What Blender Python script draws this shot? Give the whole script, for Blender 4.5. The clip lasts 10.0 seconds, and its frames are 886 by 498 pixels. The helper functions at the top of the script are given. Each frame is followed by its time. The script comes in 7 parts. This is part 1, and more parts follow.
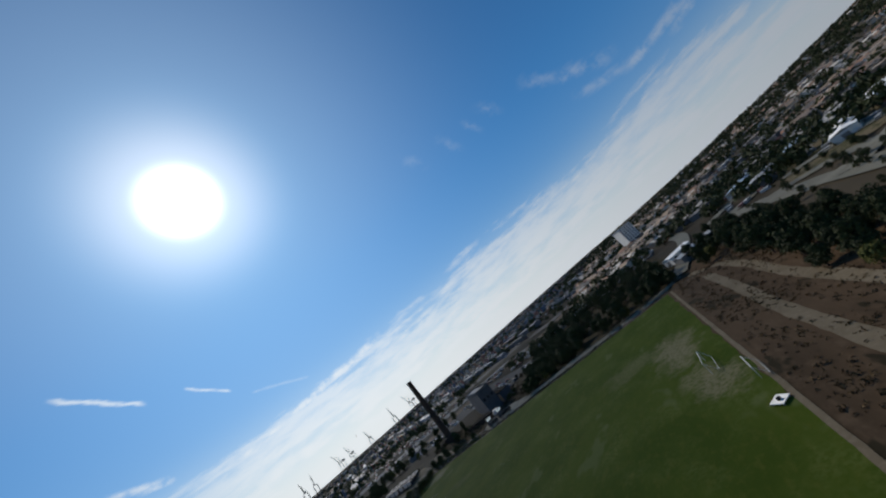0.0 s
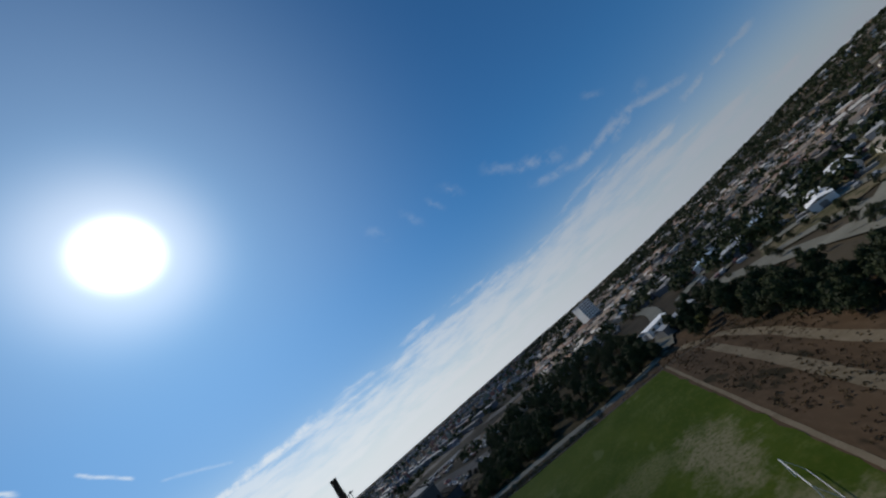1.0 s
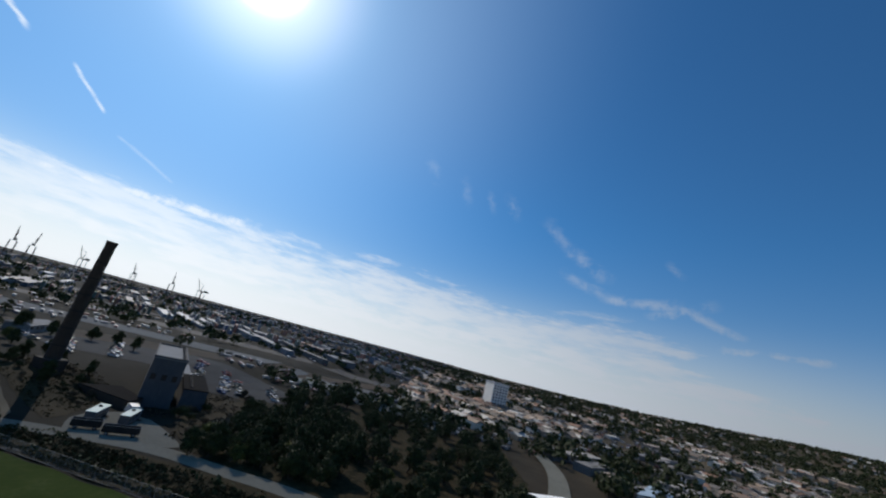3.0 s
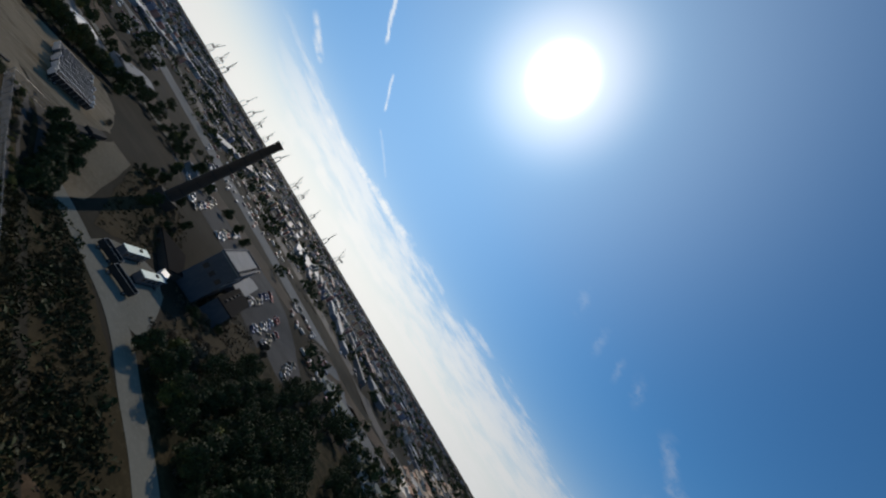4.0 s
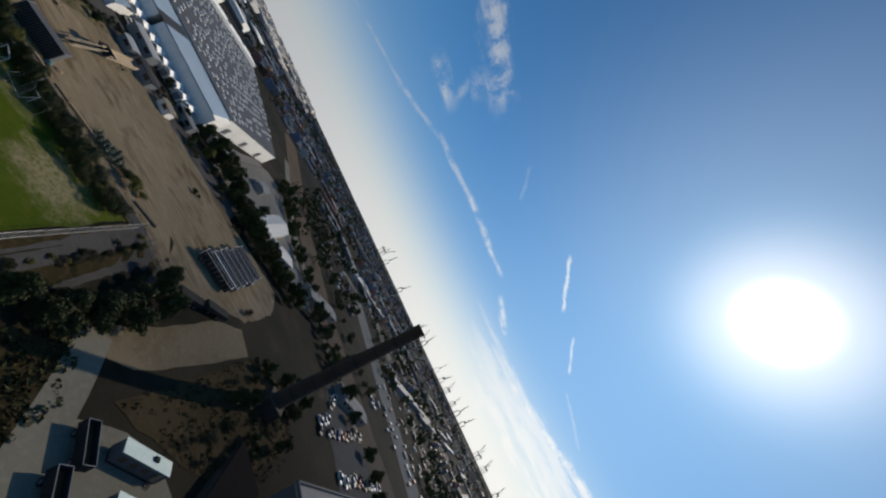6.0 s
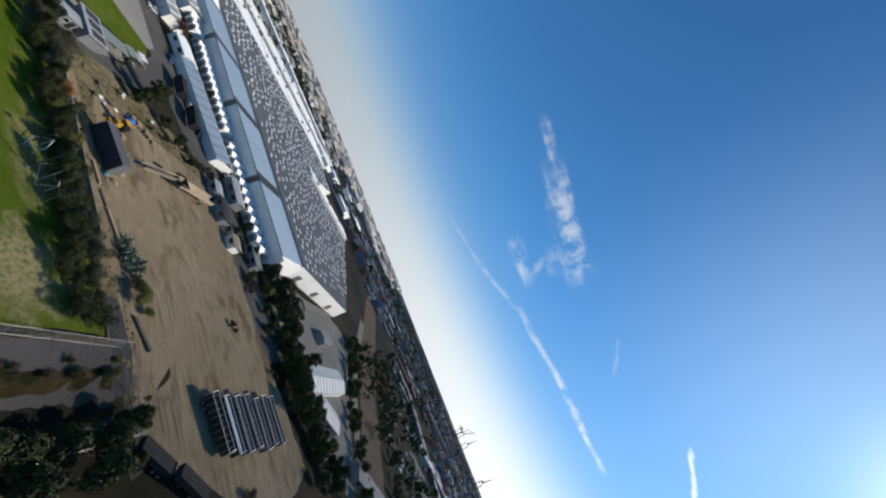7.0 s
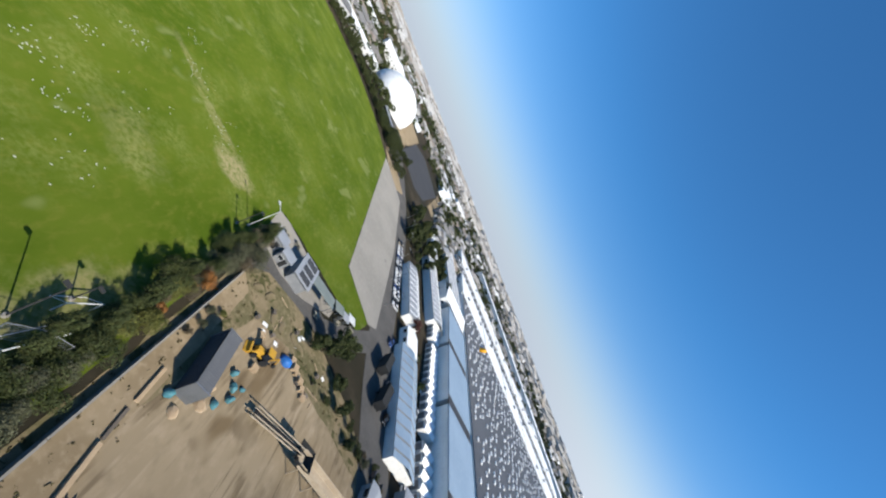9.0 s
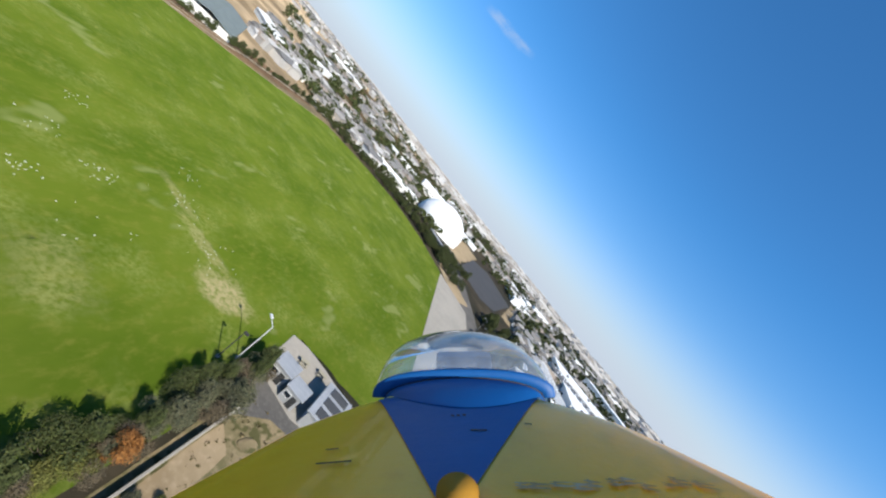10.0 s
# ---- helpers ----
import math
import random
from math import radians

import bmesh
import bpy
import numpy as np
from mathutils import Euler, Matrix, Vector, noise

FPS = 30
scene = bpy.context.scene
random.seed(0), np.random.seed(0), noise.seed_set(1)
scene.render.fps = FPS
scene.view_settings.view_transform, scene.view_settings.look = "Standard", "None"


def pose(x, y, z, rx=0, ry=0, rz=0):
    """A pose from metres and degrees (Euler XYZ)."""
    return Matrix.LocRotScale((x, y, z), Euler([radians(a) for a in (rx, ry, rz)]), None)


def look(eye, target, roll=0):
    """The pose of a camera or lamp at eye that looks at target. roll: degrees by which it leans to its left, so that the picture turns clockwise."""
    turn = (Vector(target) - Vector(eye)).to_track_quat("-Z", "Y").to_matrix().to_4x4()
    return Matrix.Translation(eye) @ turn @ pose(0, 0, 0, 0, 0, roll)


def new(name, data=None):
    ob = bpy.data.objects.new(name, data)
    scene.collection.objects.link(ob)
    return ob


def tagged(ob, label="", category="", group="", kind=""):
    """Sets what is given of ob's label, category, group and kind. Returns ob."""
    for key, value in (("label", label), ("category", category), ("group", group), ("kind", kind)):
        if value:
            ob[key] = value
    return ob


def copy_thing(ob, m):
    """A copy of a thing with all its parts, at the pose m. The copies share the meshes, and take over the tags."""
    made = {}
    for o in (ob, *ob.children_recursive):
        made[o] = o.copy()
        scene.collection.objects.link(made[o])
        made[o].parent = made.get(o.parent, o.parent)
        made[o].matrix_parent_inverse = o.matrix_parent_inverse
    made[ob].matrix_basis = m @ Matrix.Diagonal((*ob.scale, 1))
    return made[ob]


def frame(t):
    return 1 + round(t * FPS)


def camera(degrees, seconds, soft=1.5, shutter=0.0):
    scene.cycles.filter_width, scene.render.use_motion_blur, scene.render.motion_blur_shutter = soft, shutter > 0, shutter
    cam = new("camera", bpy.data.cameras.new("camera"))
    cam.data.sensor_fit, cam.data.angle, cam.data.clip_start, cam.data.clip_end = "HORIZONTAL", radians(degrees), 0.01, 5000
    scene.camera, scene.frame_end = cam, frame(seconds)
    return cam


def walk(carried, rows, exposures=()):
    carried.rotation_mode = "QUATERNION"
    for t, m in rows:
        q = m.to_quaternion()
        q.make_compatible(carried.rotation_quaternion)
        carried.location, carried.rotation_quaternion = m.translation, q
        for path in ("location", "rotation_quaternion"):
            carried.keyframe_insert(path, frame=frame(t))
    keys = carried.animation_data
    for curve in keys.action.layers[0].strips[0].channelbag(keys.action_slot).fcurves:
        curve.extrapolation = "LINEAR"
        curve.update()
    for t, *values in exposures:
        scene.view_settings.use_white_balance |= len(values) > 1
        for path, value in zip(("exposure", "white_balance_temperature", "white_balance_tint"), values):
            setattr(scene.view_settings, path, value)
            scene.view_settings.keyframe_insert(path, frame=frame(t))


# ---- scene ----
# ---------------------------------------------------------------- camera
cam = camera(98.97, 10.0, soft=2.2, shutter=0.0)
EXPOSURES = [(0.0, -0.58, 6600, 10), (1.0, -0.70, 6500, 10), (1.5, -0.42, 6400, 10), (2.0, -0.42, 6400, 11), (3.2, -0.40, 6600, 11), (4.5, -0.40, 7300, 12), (5.5, -0.50, 7300, 12), (7.0, 0.06, 6800, 11), (8.5, 0.36, 6500, 10), (10.0, 0.60, 6450, 10)]
walk(cam, [
    (0.0, pose(-12.46, 78.92, 32.72, 108.81, 39.98, -149.65)),
    (0.5, pose(-5.76, 62.70, 32.73, 109.24, 36.85, -154.71)),
    (1.0, pose(-0.69, 46.52, 32.58, 113.99, 38.85, -158.89)),
    (1.5, pose(2.12, 31.49, 32.67, 113.94, 38.41, -164.79)),
    (2.0, pose(3.20, 15.71, 32.40, 110.31, 25.08, -170.20)),
    (2.5, pose(3.76, -1.53, 32.79, 106.88, 6.25, -176.58)),
    (3.0, pose(5.73, -20.01, 35.34, 106.30, -14.30, -176.70)),
    (3.2, pose(6.55, -27.36, 36.90, 111.90, -34.20, 178.95)),
    (4.3, pose(10.95, -62.00, 42.70, 117.34, -59.80, -169.85)),
    (4.5, pose(12.95, -68.30, 43.05, 117.39, -62.20, -165.06)),
    (5.0, pose(19.45, -83.70, 43.65, 115.84, -59.47, -150.22)),
    (5.5, pose(28.95, -96.20, 43.80, 113.50, -61.72, -136.22)),
    (5.7, pose(33.20, -100.25, 44.20, 110.87, -62.65, -128.93)),
    (7.0, pose(69.21, -117.41, 46.01, 110.26, -67.13, -92.53)),
    (7.5, pose(84.20, -116.75, 45.94, 103.54, -68.22, -72.23)),
    (8.0, pose(98.82, -112.40, 44.98, 92.55, -77.34, -47.61)),
    (8.5, pose(111.40, -105.13, 43.92, 70.06, -76.12, -10.53)),
    (9.0, pose(121.12, -95.80, 42.55, 70.55, -68.38, 2.60)),
    (9.5, pose(128.69, -85.30, 41.26, 74.72, -59.51, 9.18)),
    (10.0, pose(134.70, -73.70, 39.71, 78.21, -50.19, 15.50)),
], EXPOSURES)

# ---------------------------------------------------------------- sky and sun
SUN_EL, SUN_AZ = 39.8, 134.3          # degrees; azimuth clockwise from +y
SUN_DIR = Vector((math.sin(radians(SUN_AZ)) * math.cos(radians(SUN_EL)), math.cos(radians(SUN_AZ)) * math.cos(radians(SUN_EL)), math.sin(radians(SUN_EL))))
sun_data = bpy.data.lights.new("sun", "SUN")
sun_data.energy, sun_data.angle, sun_data.color = 5.0, radians(0.53), (1.0, 0.93, 0.82)
sun_lamp = new("sun", sun_data)
sun_lamp.matrix_world = look(SUN_DIR * 900, (0, 0, 0))

world = bpy.data.worlds.new("sky")
world.use_nodes = True
scene.world = world


class Net:
    """Small helper to wire shader nodes."""

    def __init__(self, tree):
        self.tree, self.nodes, self.links = tree, tree.nodes, tree.links

    def node(self, kind):
        return self.nodes.new(kind)

    def put(self, socket, value):
        if isinstance(value, bpy.types.NodeSocket):
            self.links.new(value, socket)
        elif value is not None:
            socket.default_value = value

    def math(self, op, a, b=None, c=None, clamp=False):
        n = self.node("ShaderNodeMath")
        n.operation, n.use_clamp = op, clamp
        for s, v in zip(n.inputs, (a, b, c)):
            self.put(s, v)
        return n.outputs[0]

    def noise(self, vector, scale, detail=4.0, rough=0.55):
        n = self.node("ShaderNodeTexNoise")
        self.put(n.inputs["Vector"], vector)
        self.put(n.inputs["Scale"], scale)
        self.put(n.inputs["Detail"], detail)
        self.put(n.inputs["Roughness"], rough)
        return n.outputs["Fac"]

    def mix(self, fac, a, b, blend="MIX"):
        n = self.node("ShaderNodeMix")
        n.data_type, n.blend_type = "RGBA", blend
        self.put(n.inputs[0], fac)
        self.put(n.inputs[6], (*a, 1) if isinstance(a, tuple) else a)
        self.put(n.inputs[7], (*b, 1) if isinstance(b, tuple) else b)
        return n.outputs[2]

    def ramp(self, fac, lo, hi, a=0.0, b=1.0):
        n = self.node("ShaderNodeMapRange")
        n.interpolation_type = "SMOOTHSTEP"
        for s, v in zip(n.inputs, (fac, lo, hi, a, b)):
            self.put(s, v)
        return n.outputs[0]

    def combine(self, x, y, z):
        n = self.node("ShaderNodeCombineXYZ")
        for s, v in zip(n.inputs, (x, y, z)):
            self.put(s, v)
        return n.outputs[0]


def build_sky(tree):
    net = Net(tree)
    net.nodes.clear()
    out = net.node("ShaderNodeOutputWorld")
    sky = net.node("ShaderNodeTexSky")
    sky.sky_type, sky.sun_disc = "NISHITA", False
    sky.sun_elevation, sky.sun_rotation = radians(SUN_EL), radians(SUN_AZ)
    sky.altitude, sky.air_density, sky.dust_density, sky.ozone_density = 30, 1.0, 0.2, 4.0
    sep = net.node("ShaderNodeSeparateXYZ")
    net.links.new(net.node("ShaderNodeTexCoord").outputs["Generated"], sep.inputs[0])
    x, y, z = sep.outputs
    # azimuth from the sun (clockwise) and elevation, in degrees
    s, c = math.sin(radians(SUN_AZ)), math.cos(radians(SUN_AZ))
    ahead = net.math("ADD", net.math("MULTIPLY", x, s), net.math("MULTIPLY", y, c))
    side = net.math("SUBTRACT", net.math("MULTIPLY", x, c), net.math("MULTIPLY", y, s))
    az = net.math("MULTIPLY", net.math("ARCTAN2", side, ahead), 180 / math.pi)
    el = net.math("MULTIPLY", net.math("ARCSINE", z), 180 / math.pi)
    warp = net.noise(net.combine(net.math("MULTIPLY", az, 0.05), net.math("MULTIPLY", el, 0.22), 3.1), 1.0, 6, 0.6)
    fine = net.noise(net.combine(net.math("MULTIPLY", az, 0.16), net.math("MULTIPLY", el, 0.8), 7.7), 1.0, 6, 0.65)
    wisp = net.noise(net.combine(net.math("MULTIPLY", az, 0.55), net.math("MULTIPLY", el, 0.5), 1.3), 1.0, 5, 0.6)
    # the bank of thin cloud along the horizon, its upper edge frayed
    top = net.math("ADD", el, net.math("MULTIPLY", net.math("SUBTRACT", warp, 0.5), -9.0))
    top = net.math("ADD", top, net.math("MULTIPLY", net.math("SUBTRACT", fine, 0.5), -5.0))
    edge = net.ramp(az, 62.0, 88.0, 10.4, 4.6)
    bank = net.ramp(net.math("SUBTRACT", edge, top), -0.6, 2.2)
    reach = net.math("MULTIPLY", net.ramp(az, -34.0, -6.0, 0.0, 1.0), 1.0)
    thick = net.math("MULTIPLY", net.ramp(el, 11.0, 3.0, 0.66, 0.97), net.ramp(fine, 0.28, 0.62, 0.58, 1.0))
    bank = net.math("MULTIPLY", net.math("MULTIPLY", bank, reach), thick)
    haze = net.ramp(el, 15.0, -0.5, 0.0, 0.97)
    haze = net.math("POWER", haze, 1.5)
    cover = net.math("MAXIMUM", bank, haze)

    # single streaks and wisps: (az, el) of both ends, half width, density
    def streak(a0, e0, a1, e1, width, density, rough=0.5):
        da, de = a1 - a0, e1 - e0
        length = math.hypot(da, de)
        ua, ue = da / length, de / length
        pa, pe = net.math("SUBTRACT", az, a0), net.math("SUBTRACT", el, e0)
        bent = net.math("MULTIPLY", net.math("SUBTRACT", fine, 0.5), width * 2.2)
        along = net.math("ADD", net.math("MULTIPLY", pa, ua), net.math("MULTIPLY", pe, ue))
        over = net.math("ADD", net.math("SUBTRACT", net.math("MULTIPLY", pe, ua), net.math("MULTIPLY", pa, ue)), bent)
        body = net.ramp(net.math("ABSOLUTE", over), width, 0.0)
        ends = net.math("MULTIPLY", net.ramp(along, -width * 1.2, width * 1.5), net.ramp(along, length + width * 1.2, length - width * 1.5))
        grain = net.ramp(wisp, 0.5 - rough, 0.62)
        return net.math("MULTIPLY", net.math("MULTIPLY", body, ends), net.math("MULTIPLY", grain, density))

    for row in (
        (-69.0, 9.8, -55.0, 12.3, 0.40, 0.30, 0.2), (-57.0, 11.8, -45.0, 15.1, 0.55, 0.32, 0.2), (-48.0, 14.6, -35.0, 15.4, 0.65, 0.42, 0.2), (-38.0, 15.3, -24.7, 14.6, 0.70, 0.60, 0.2), (-21.5, 12.9, -16.3, 11.0, 0.70, 0.7, 0.3),
        (-22.5, 24.6, -15.6, 20.0, 0.40, 0.7, 0.4), (-11.5, 19.2, -7.6, 16.2, 0.28, 0.6, 0.5), (-5.5, 14.5, 1.0, 12.0, 0.3, 0.2, 0.4),
        (-74.0, 27.6, -62.0, 26.9, 1.0, 0.5, 0.25), (-66.0, 26.8, -53.0, 25.8, 2.2, 0.6, 0.2), (-57.0, 25.8, -48.8, 24.4, 2.7, 0.65, 0.15), (-54.0, 22.6, -51.0, 21.6, 1.3, 0.4, 0.2),
        (-57.8, 17.9, -51.4, 17.4, 1.5, 0.62, 0.2), (-53.5, 21.0, -51.5, 18.4, 1.0, 0.3, 0.2), (-38.0, 25.0, -34.0, 22.0, 0.4, 0.15, 0.3), (-161.8, 17.6, -154.2, 18.9, 0.9, 0.4, 0.3),
        (-11.0, 8.6, 12.0, 10.6, 1.1, 0.85, 0.3), (-23.0, 5.2, 8.0, 6.2, 0.9, 0.5, 0.25),
        (32.4, 28.0, 34.6, 25.6, 1.2, 0.10, 0.1), (38.8, 26.2, 40.2, 23.6, 1.3, 0.12, 0.1), (43.4, 25.4, 44.6, 23.0, 0.8, 0.14, 0.2), (46.4, 25.4, 48.6, 23.0, 1.1, 0.18, 0.2),
        (53.6, 22.8, 57.8, 19.2, 1.3, 0.20, 0.2), (56.8, 19.6, 63.0, 16.2, 1.4, 0.28, 0.2), (57.0, 16.0, 63.8, 13.6, 1.0, 0.24, 0.2), (63.0, 13.6, 67.0, 13.4, 1.1, 0.45, 0.2), (66.4, 13.4, 72.2, 13.8, 1.0, 0.42, 0.2),
        (71.8, 13.8, 79.0, 10.8, 0.9, 0.40, 0.2), (68.8, 12.0, 75.8, 14.1, 1.1, 0.38, 0.2), (76.5, 9.3, 86.5, 9.5, 0.9, 0.5, 0.2), (70.6, 19.0, 72.2, 17.6, 0.7, 0.25, 0.3),
    ):
        cover = net.math("MAXIMUM", cover, streak(*row))
    blue = net.node("ShaderNodeBackground")
    tone = net.mix(net.ramp(el, 2.0, 24.0), (0.84, 1.0, 1.14), (0.43, 1.0, 1.32))
    tint = net.mix(1.0, sky.outputs[0], tone, "MULTIPLY")
    net.put(blue.inputs["Color"], tint)
    net.put(blue.inputs["Strength"], 0.095)
    white = net.node("ShaderNodeBackground")
    # cloud is whiter and brighter towards the sun
    near = net.ramp(net.math("ABSOLUTE", az), 110.0, 0.0)
    net.put(white.inputs["Color"], net.mix(near, (0.64, 0.73, 0.86), (0.88, 0.94, 0.99)))
    net.put(white.inputs["Strength"], net.math("ADD", 0.60, net.math("MULTIPLY", near, 0.68)))
    both = net.node("ShaderNodeMixShader")
    net.put(both.inputs[0], cover)
    net.links.new(blue.outputs[0], both.inputs[1])
    net.links.new(white.outputs[0], both.inputs[2])
    # the sun itself and the bright air round it
    dot = net.math("ADD", net.math("ADD", net.math("MULTIPLY", x, SUN_DIR.x), net.math("MULTIPLY", y, SUN_DIR.y)), net.math("MULTIPLY", z, SUN_DIR.z))
    off = net.math("MULTIPLY", net.math("ARCCOSINE", net.math("MINIMUM", dot, 1.0)), 180 / math.pi)
    core = net.math("MULTIPLY", net.math("POWER", net.ramp(off, 6.4, 1.6), 2.2), 4.0)
    ring = net.math("MULTIPLY", net.math("POWER", net.ramp(off, 19.0, 2.0), 2.2), 0.62)
    wide = net.math("MULTIPLY", net.math("POWER", net.ramp(off, 55.0, 2.0), 1.5), 0.38)
    glare = net.node("ShaderNodeBackground")
    net.put(glare.inputs["Color"], net.mix(net.ramp(off, 5.0, 14.0), (1.0, 0.985, 0.95), (0.70, 0.88, 1.02)))
    net.put(glare.inputs["Strength"], net.math("ADD", net.math("ADD", core, ring), wide))
    total = net.node("ShaderNodeAddShader")
    net.links.new(both.outputs[0], total.inputs[0])
    net.links.new(glare.outputs[0], total.inputs[1])
    net.links.new(total.outputs[0], out.inputs["Surface"])


build_sky(world.node_tree)


# ---------------------------------------------------------------- materials
def material(name, colours, rough=0.85, big=0.05, small=1.2, bump=0.25, metal=0.0, spec=0.3, island=0.0, per_object=0.0, stretch=(1, 1, 1), spot=None, coat=0.0, dull=0.74):
    """Three colours mixed by noise at two sizes; island or per_object: how far the brightness of each piece varies. spot: (colour, size, how much)."""
    m = bpy.data.materials.new(name)
    m.use_nodes = True
    net = Net(m.node_tree)
    net.nodes.clear()
    out, bsdf = net.node("ShaderNodeOutputMaterial"), net.node("ShaderNodeBsdfPrincipled")
    net.links.new(bsdf.outputs[0], out.inputs[0])
    place = net.node("ShaderNodeMapping")
    net.links.new(net.node("ShaderNodeTexCoord").outputs["Object"], place.inputs[0])
    place.inputs["Scale"].default_value = stretch
    at = place.outputs[0]
    coarse, grain = net.noise(at, big, 5, 0.6), net.noise(at, small, 6, 0.65)
    a, b, c = (tuple(v * dull for v in k) for k in colours)       # scaled down against the strong sun, which deepens the shade
    col = net.mix(net.ramp(coarse, 0.38, 0.62), a, b)
    col = net.mix(net.ramp(grain, 0.45, 0.75, 0.0, 0.75), col, c)
    if spot:
        col = net.mix(net.math("MULTIPLY", net.ramp(net.noise(at, spot[1], 3, 0.7), 1 - spot[2], 1.06 - spot[2]), 0.9), col, tuple(v * dull for v in spot[0]))
    if island or per_object:
        dice = net.node("ShaderNodeNewGeometry").outputs["Random Per Island"] if island else net.node("ShaderNodeObjectInfo").outputs["Random"]
        value = net.node("ShaderNodeHueSaturation")
        net.put(value.inputs["Value"], net.math("ADD", 1 - (island or per_object), net.math("MULTIPLY", dice, 2 * (island or per_object))))
        net.put(value.inputs["Color"], col)
        col = value.outputs[0]
    net.put(bsdf.inputs["Base Color"], col)
    net.put(bsdf.inputs["Roughness"], net.math("ADD", rough - 0.08, net.math("MULTIPLY", grain, 0.16)))
    net.put(bsdf.inputs["Metallic"], metal)
    if rough > 0.8 and "Diffuse Roughness" in bsdf.inputs:
        bsdf.inputs["Diffuse Roughness"].default_value = 1.0
    net.put(bsdf.inputs["Specular IOR Level"], spec)
    net.put(bsdf.inputs["Coat Weight"], coat)
    if bump:
        relief = net.node("ShaderNodeBump")
        relief.inputs["Strength"].default_value = bump
        relief.inputs["Distance"].default_value = 0.12
        net.put(relief.inputs["Height"], grain)
        net.links.new(relief.outputs[0], bsdf.inputs["Normal"])
    return m


def palette(name, stops, rough=0.8, spec=0.3, small=2.0):
    """Each island takes its own colour from the list, with a little grain."""
    m = bpy.data.materials.new(name)
    m.use_nodes = True
    net = Net(m.node_tree)
    bsdf = net.nodes["Principled BSDF"]
    ramp = net.node("ShaderNodeValToRGB")
    ramp.color_ramp.interpolation = "CONSTANT"
    for n, colour in enumerate(stops):
        e = ramp.color_ramp.elements[n] if n < 2 else ramp.color_ramp.elements.new(n / len(stops))
        e.position, e.color = n / len(stops), (*colour, 1)
    net.links.new(net.node("ShaderNodeNewGeometry").outputs["Random Per Island"], ramp.inputs[0])
    grain = net.noise(net.node("ShaderNodeTexCoord").outputs["Object"], small, 4, 0.6)
    net.put(bsdf.inputs["Base Color"], net.mix(net.ramp(grain, 0.3, 0.7, 0.0, 0.4), ramp.outputs[0], (0.25, 0.23, 0.2)))
    net.put(bsdf.inputs["Roughness"], rough)
    net.put(bsdf.inputs["Specular IOR Level"], spec)
    return m


def turf_material():
    """Mown turf: fresh and dry green in streaks, worn to bare earth at the places where play wears it."""
    m = material("turf", ((0.062, 0.102, 0.008), (0.092, 0.130, 0.013), (0.135, 0.150, 0.024)), 0.9, 0.06, 0.7, 0.4, spec=0.03, stretch=(1, 0.55, 1), spot=((0.145, 0.175, 0.05), 0.07, 0.40))
    net = Net(m.node_tree)
    bsdf = [n for n in net.nodes if n.type == "BSDF_PRINCIPLED"][0]
    col = bsdf.inputs["Base Color"].links[0].from_socket
    at = net.node("ShaderNodeTexCoord").outputs["Object"]
    sep = net.node("ShaderNodeSeparateXYZ")
    net.links.new(at, sep.inputs[0])
    rag, fine = net.noise(at, 0.22, 5, 0.65), net.noise(at, 1.3, 4, 0.6)
    dry = net.ramp(net.noise(at, 0.09, 4, 0.6), 0.44, 0.72, 0.0, 0.48)
    col = net.mix(net.math("MULTIPLY", dry, net.ramp(fine, 0.3, 0.7)), col, (0.17, 0.185, 0.055))
    for x, y, rx, ry, much in ((112, -19.5, 6, 5, 0.6), (102, -16.5, 9, 2.0, 0.3), (90, -14.5, 8, 1.6, 0.22), (-5, -31, 7, 17, 0.75), (-9, -3, 6, 8, 0.65), (-6, -10, 5, 6, 0.5), (118, -84, 8, 10, 0.8), (122, -62, 4, 14, 0.4), (105, -40, 7, 5, 0.14), (86, -52, 8, 5, 0.12), (8, -40, 12, 8, 0.3)):
        dx, dy = net.math("DIVIDE", net.math("SUBTRACT", sep.outputs[0], x), rx), net.math("DIVIDE", net.math("SUBTRACT", sep.outputs[1], y), ry)
        far = net.math("SQRT", net.math("ADD", net.math("MULTIPLY", dx, dx), net.math("MULTIPLY", dy, dy)))
        far = net.math("ADD", far, net.math("MULTIPLY", net.math("SUBTRACT", rag, 0.5), 1.9))
        mask = net.math("MULTIPLY", net.ramp(far, 1.05, 0.35), net.math("MULTIPLY", net.ramp(fine, 0.2, 0.62), much))
        col = net.mix(mask, col, (0.30, 0.245, 0.145))
    net.put(bsdf.inputs["Base Color"], col)
    return m


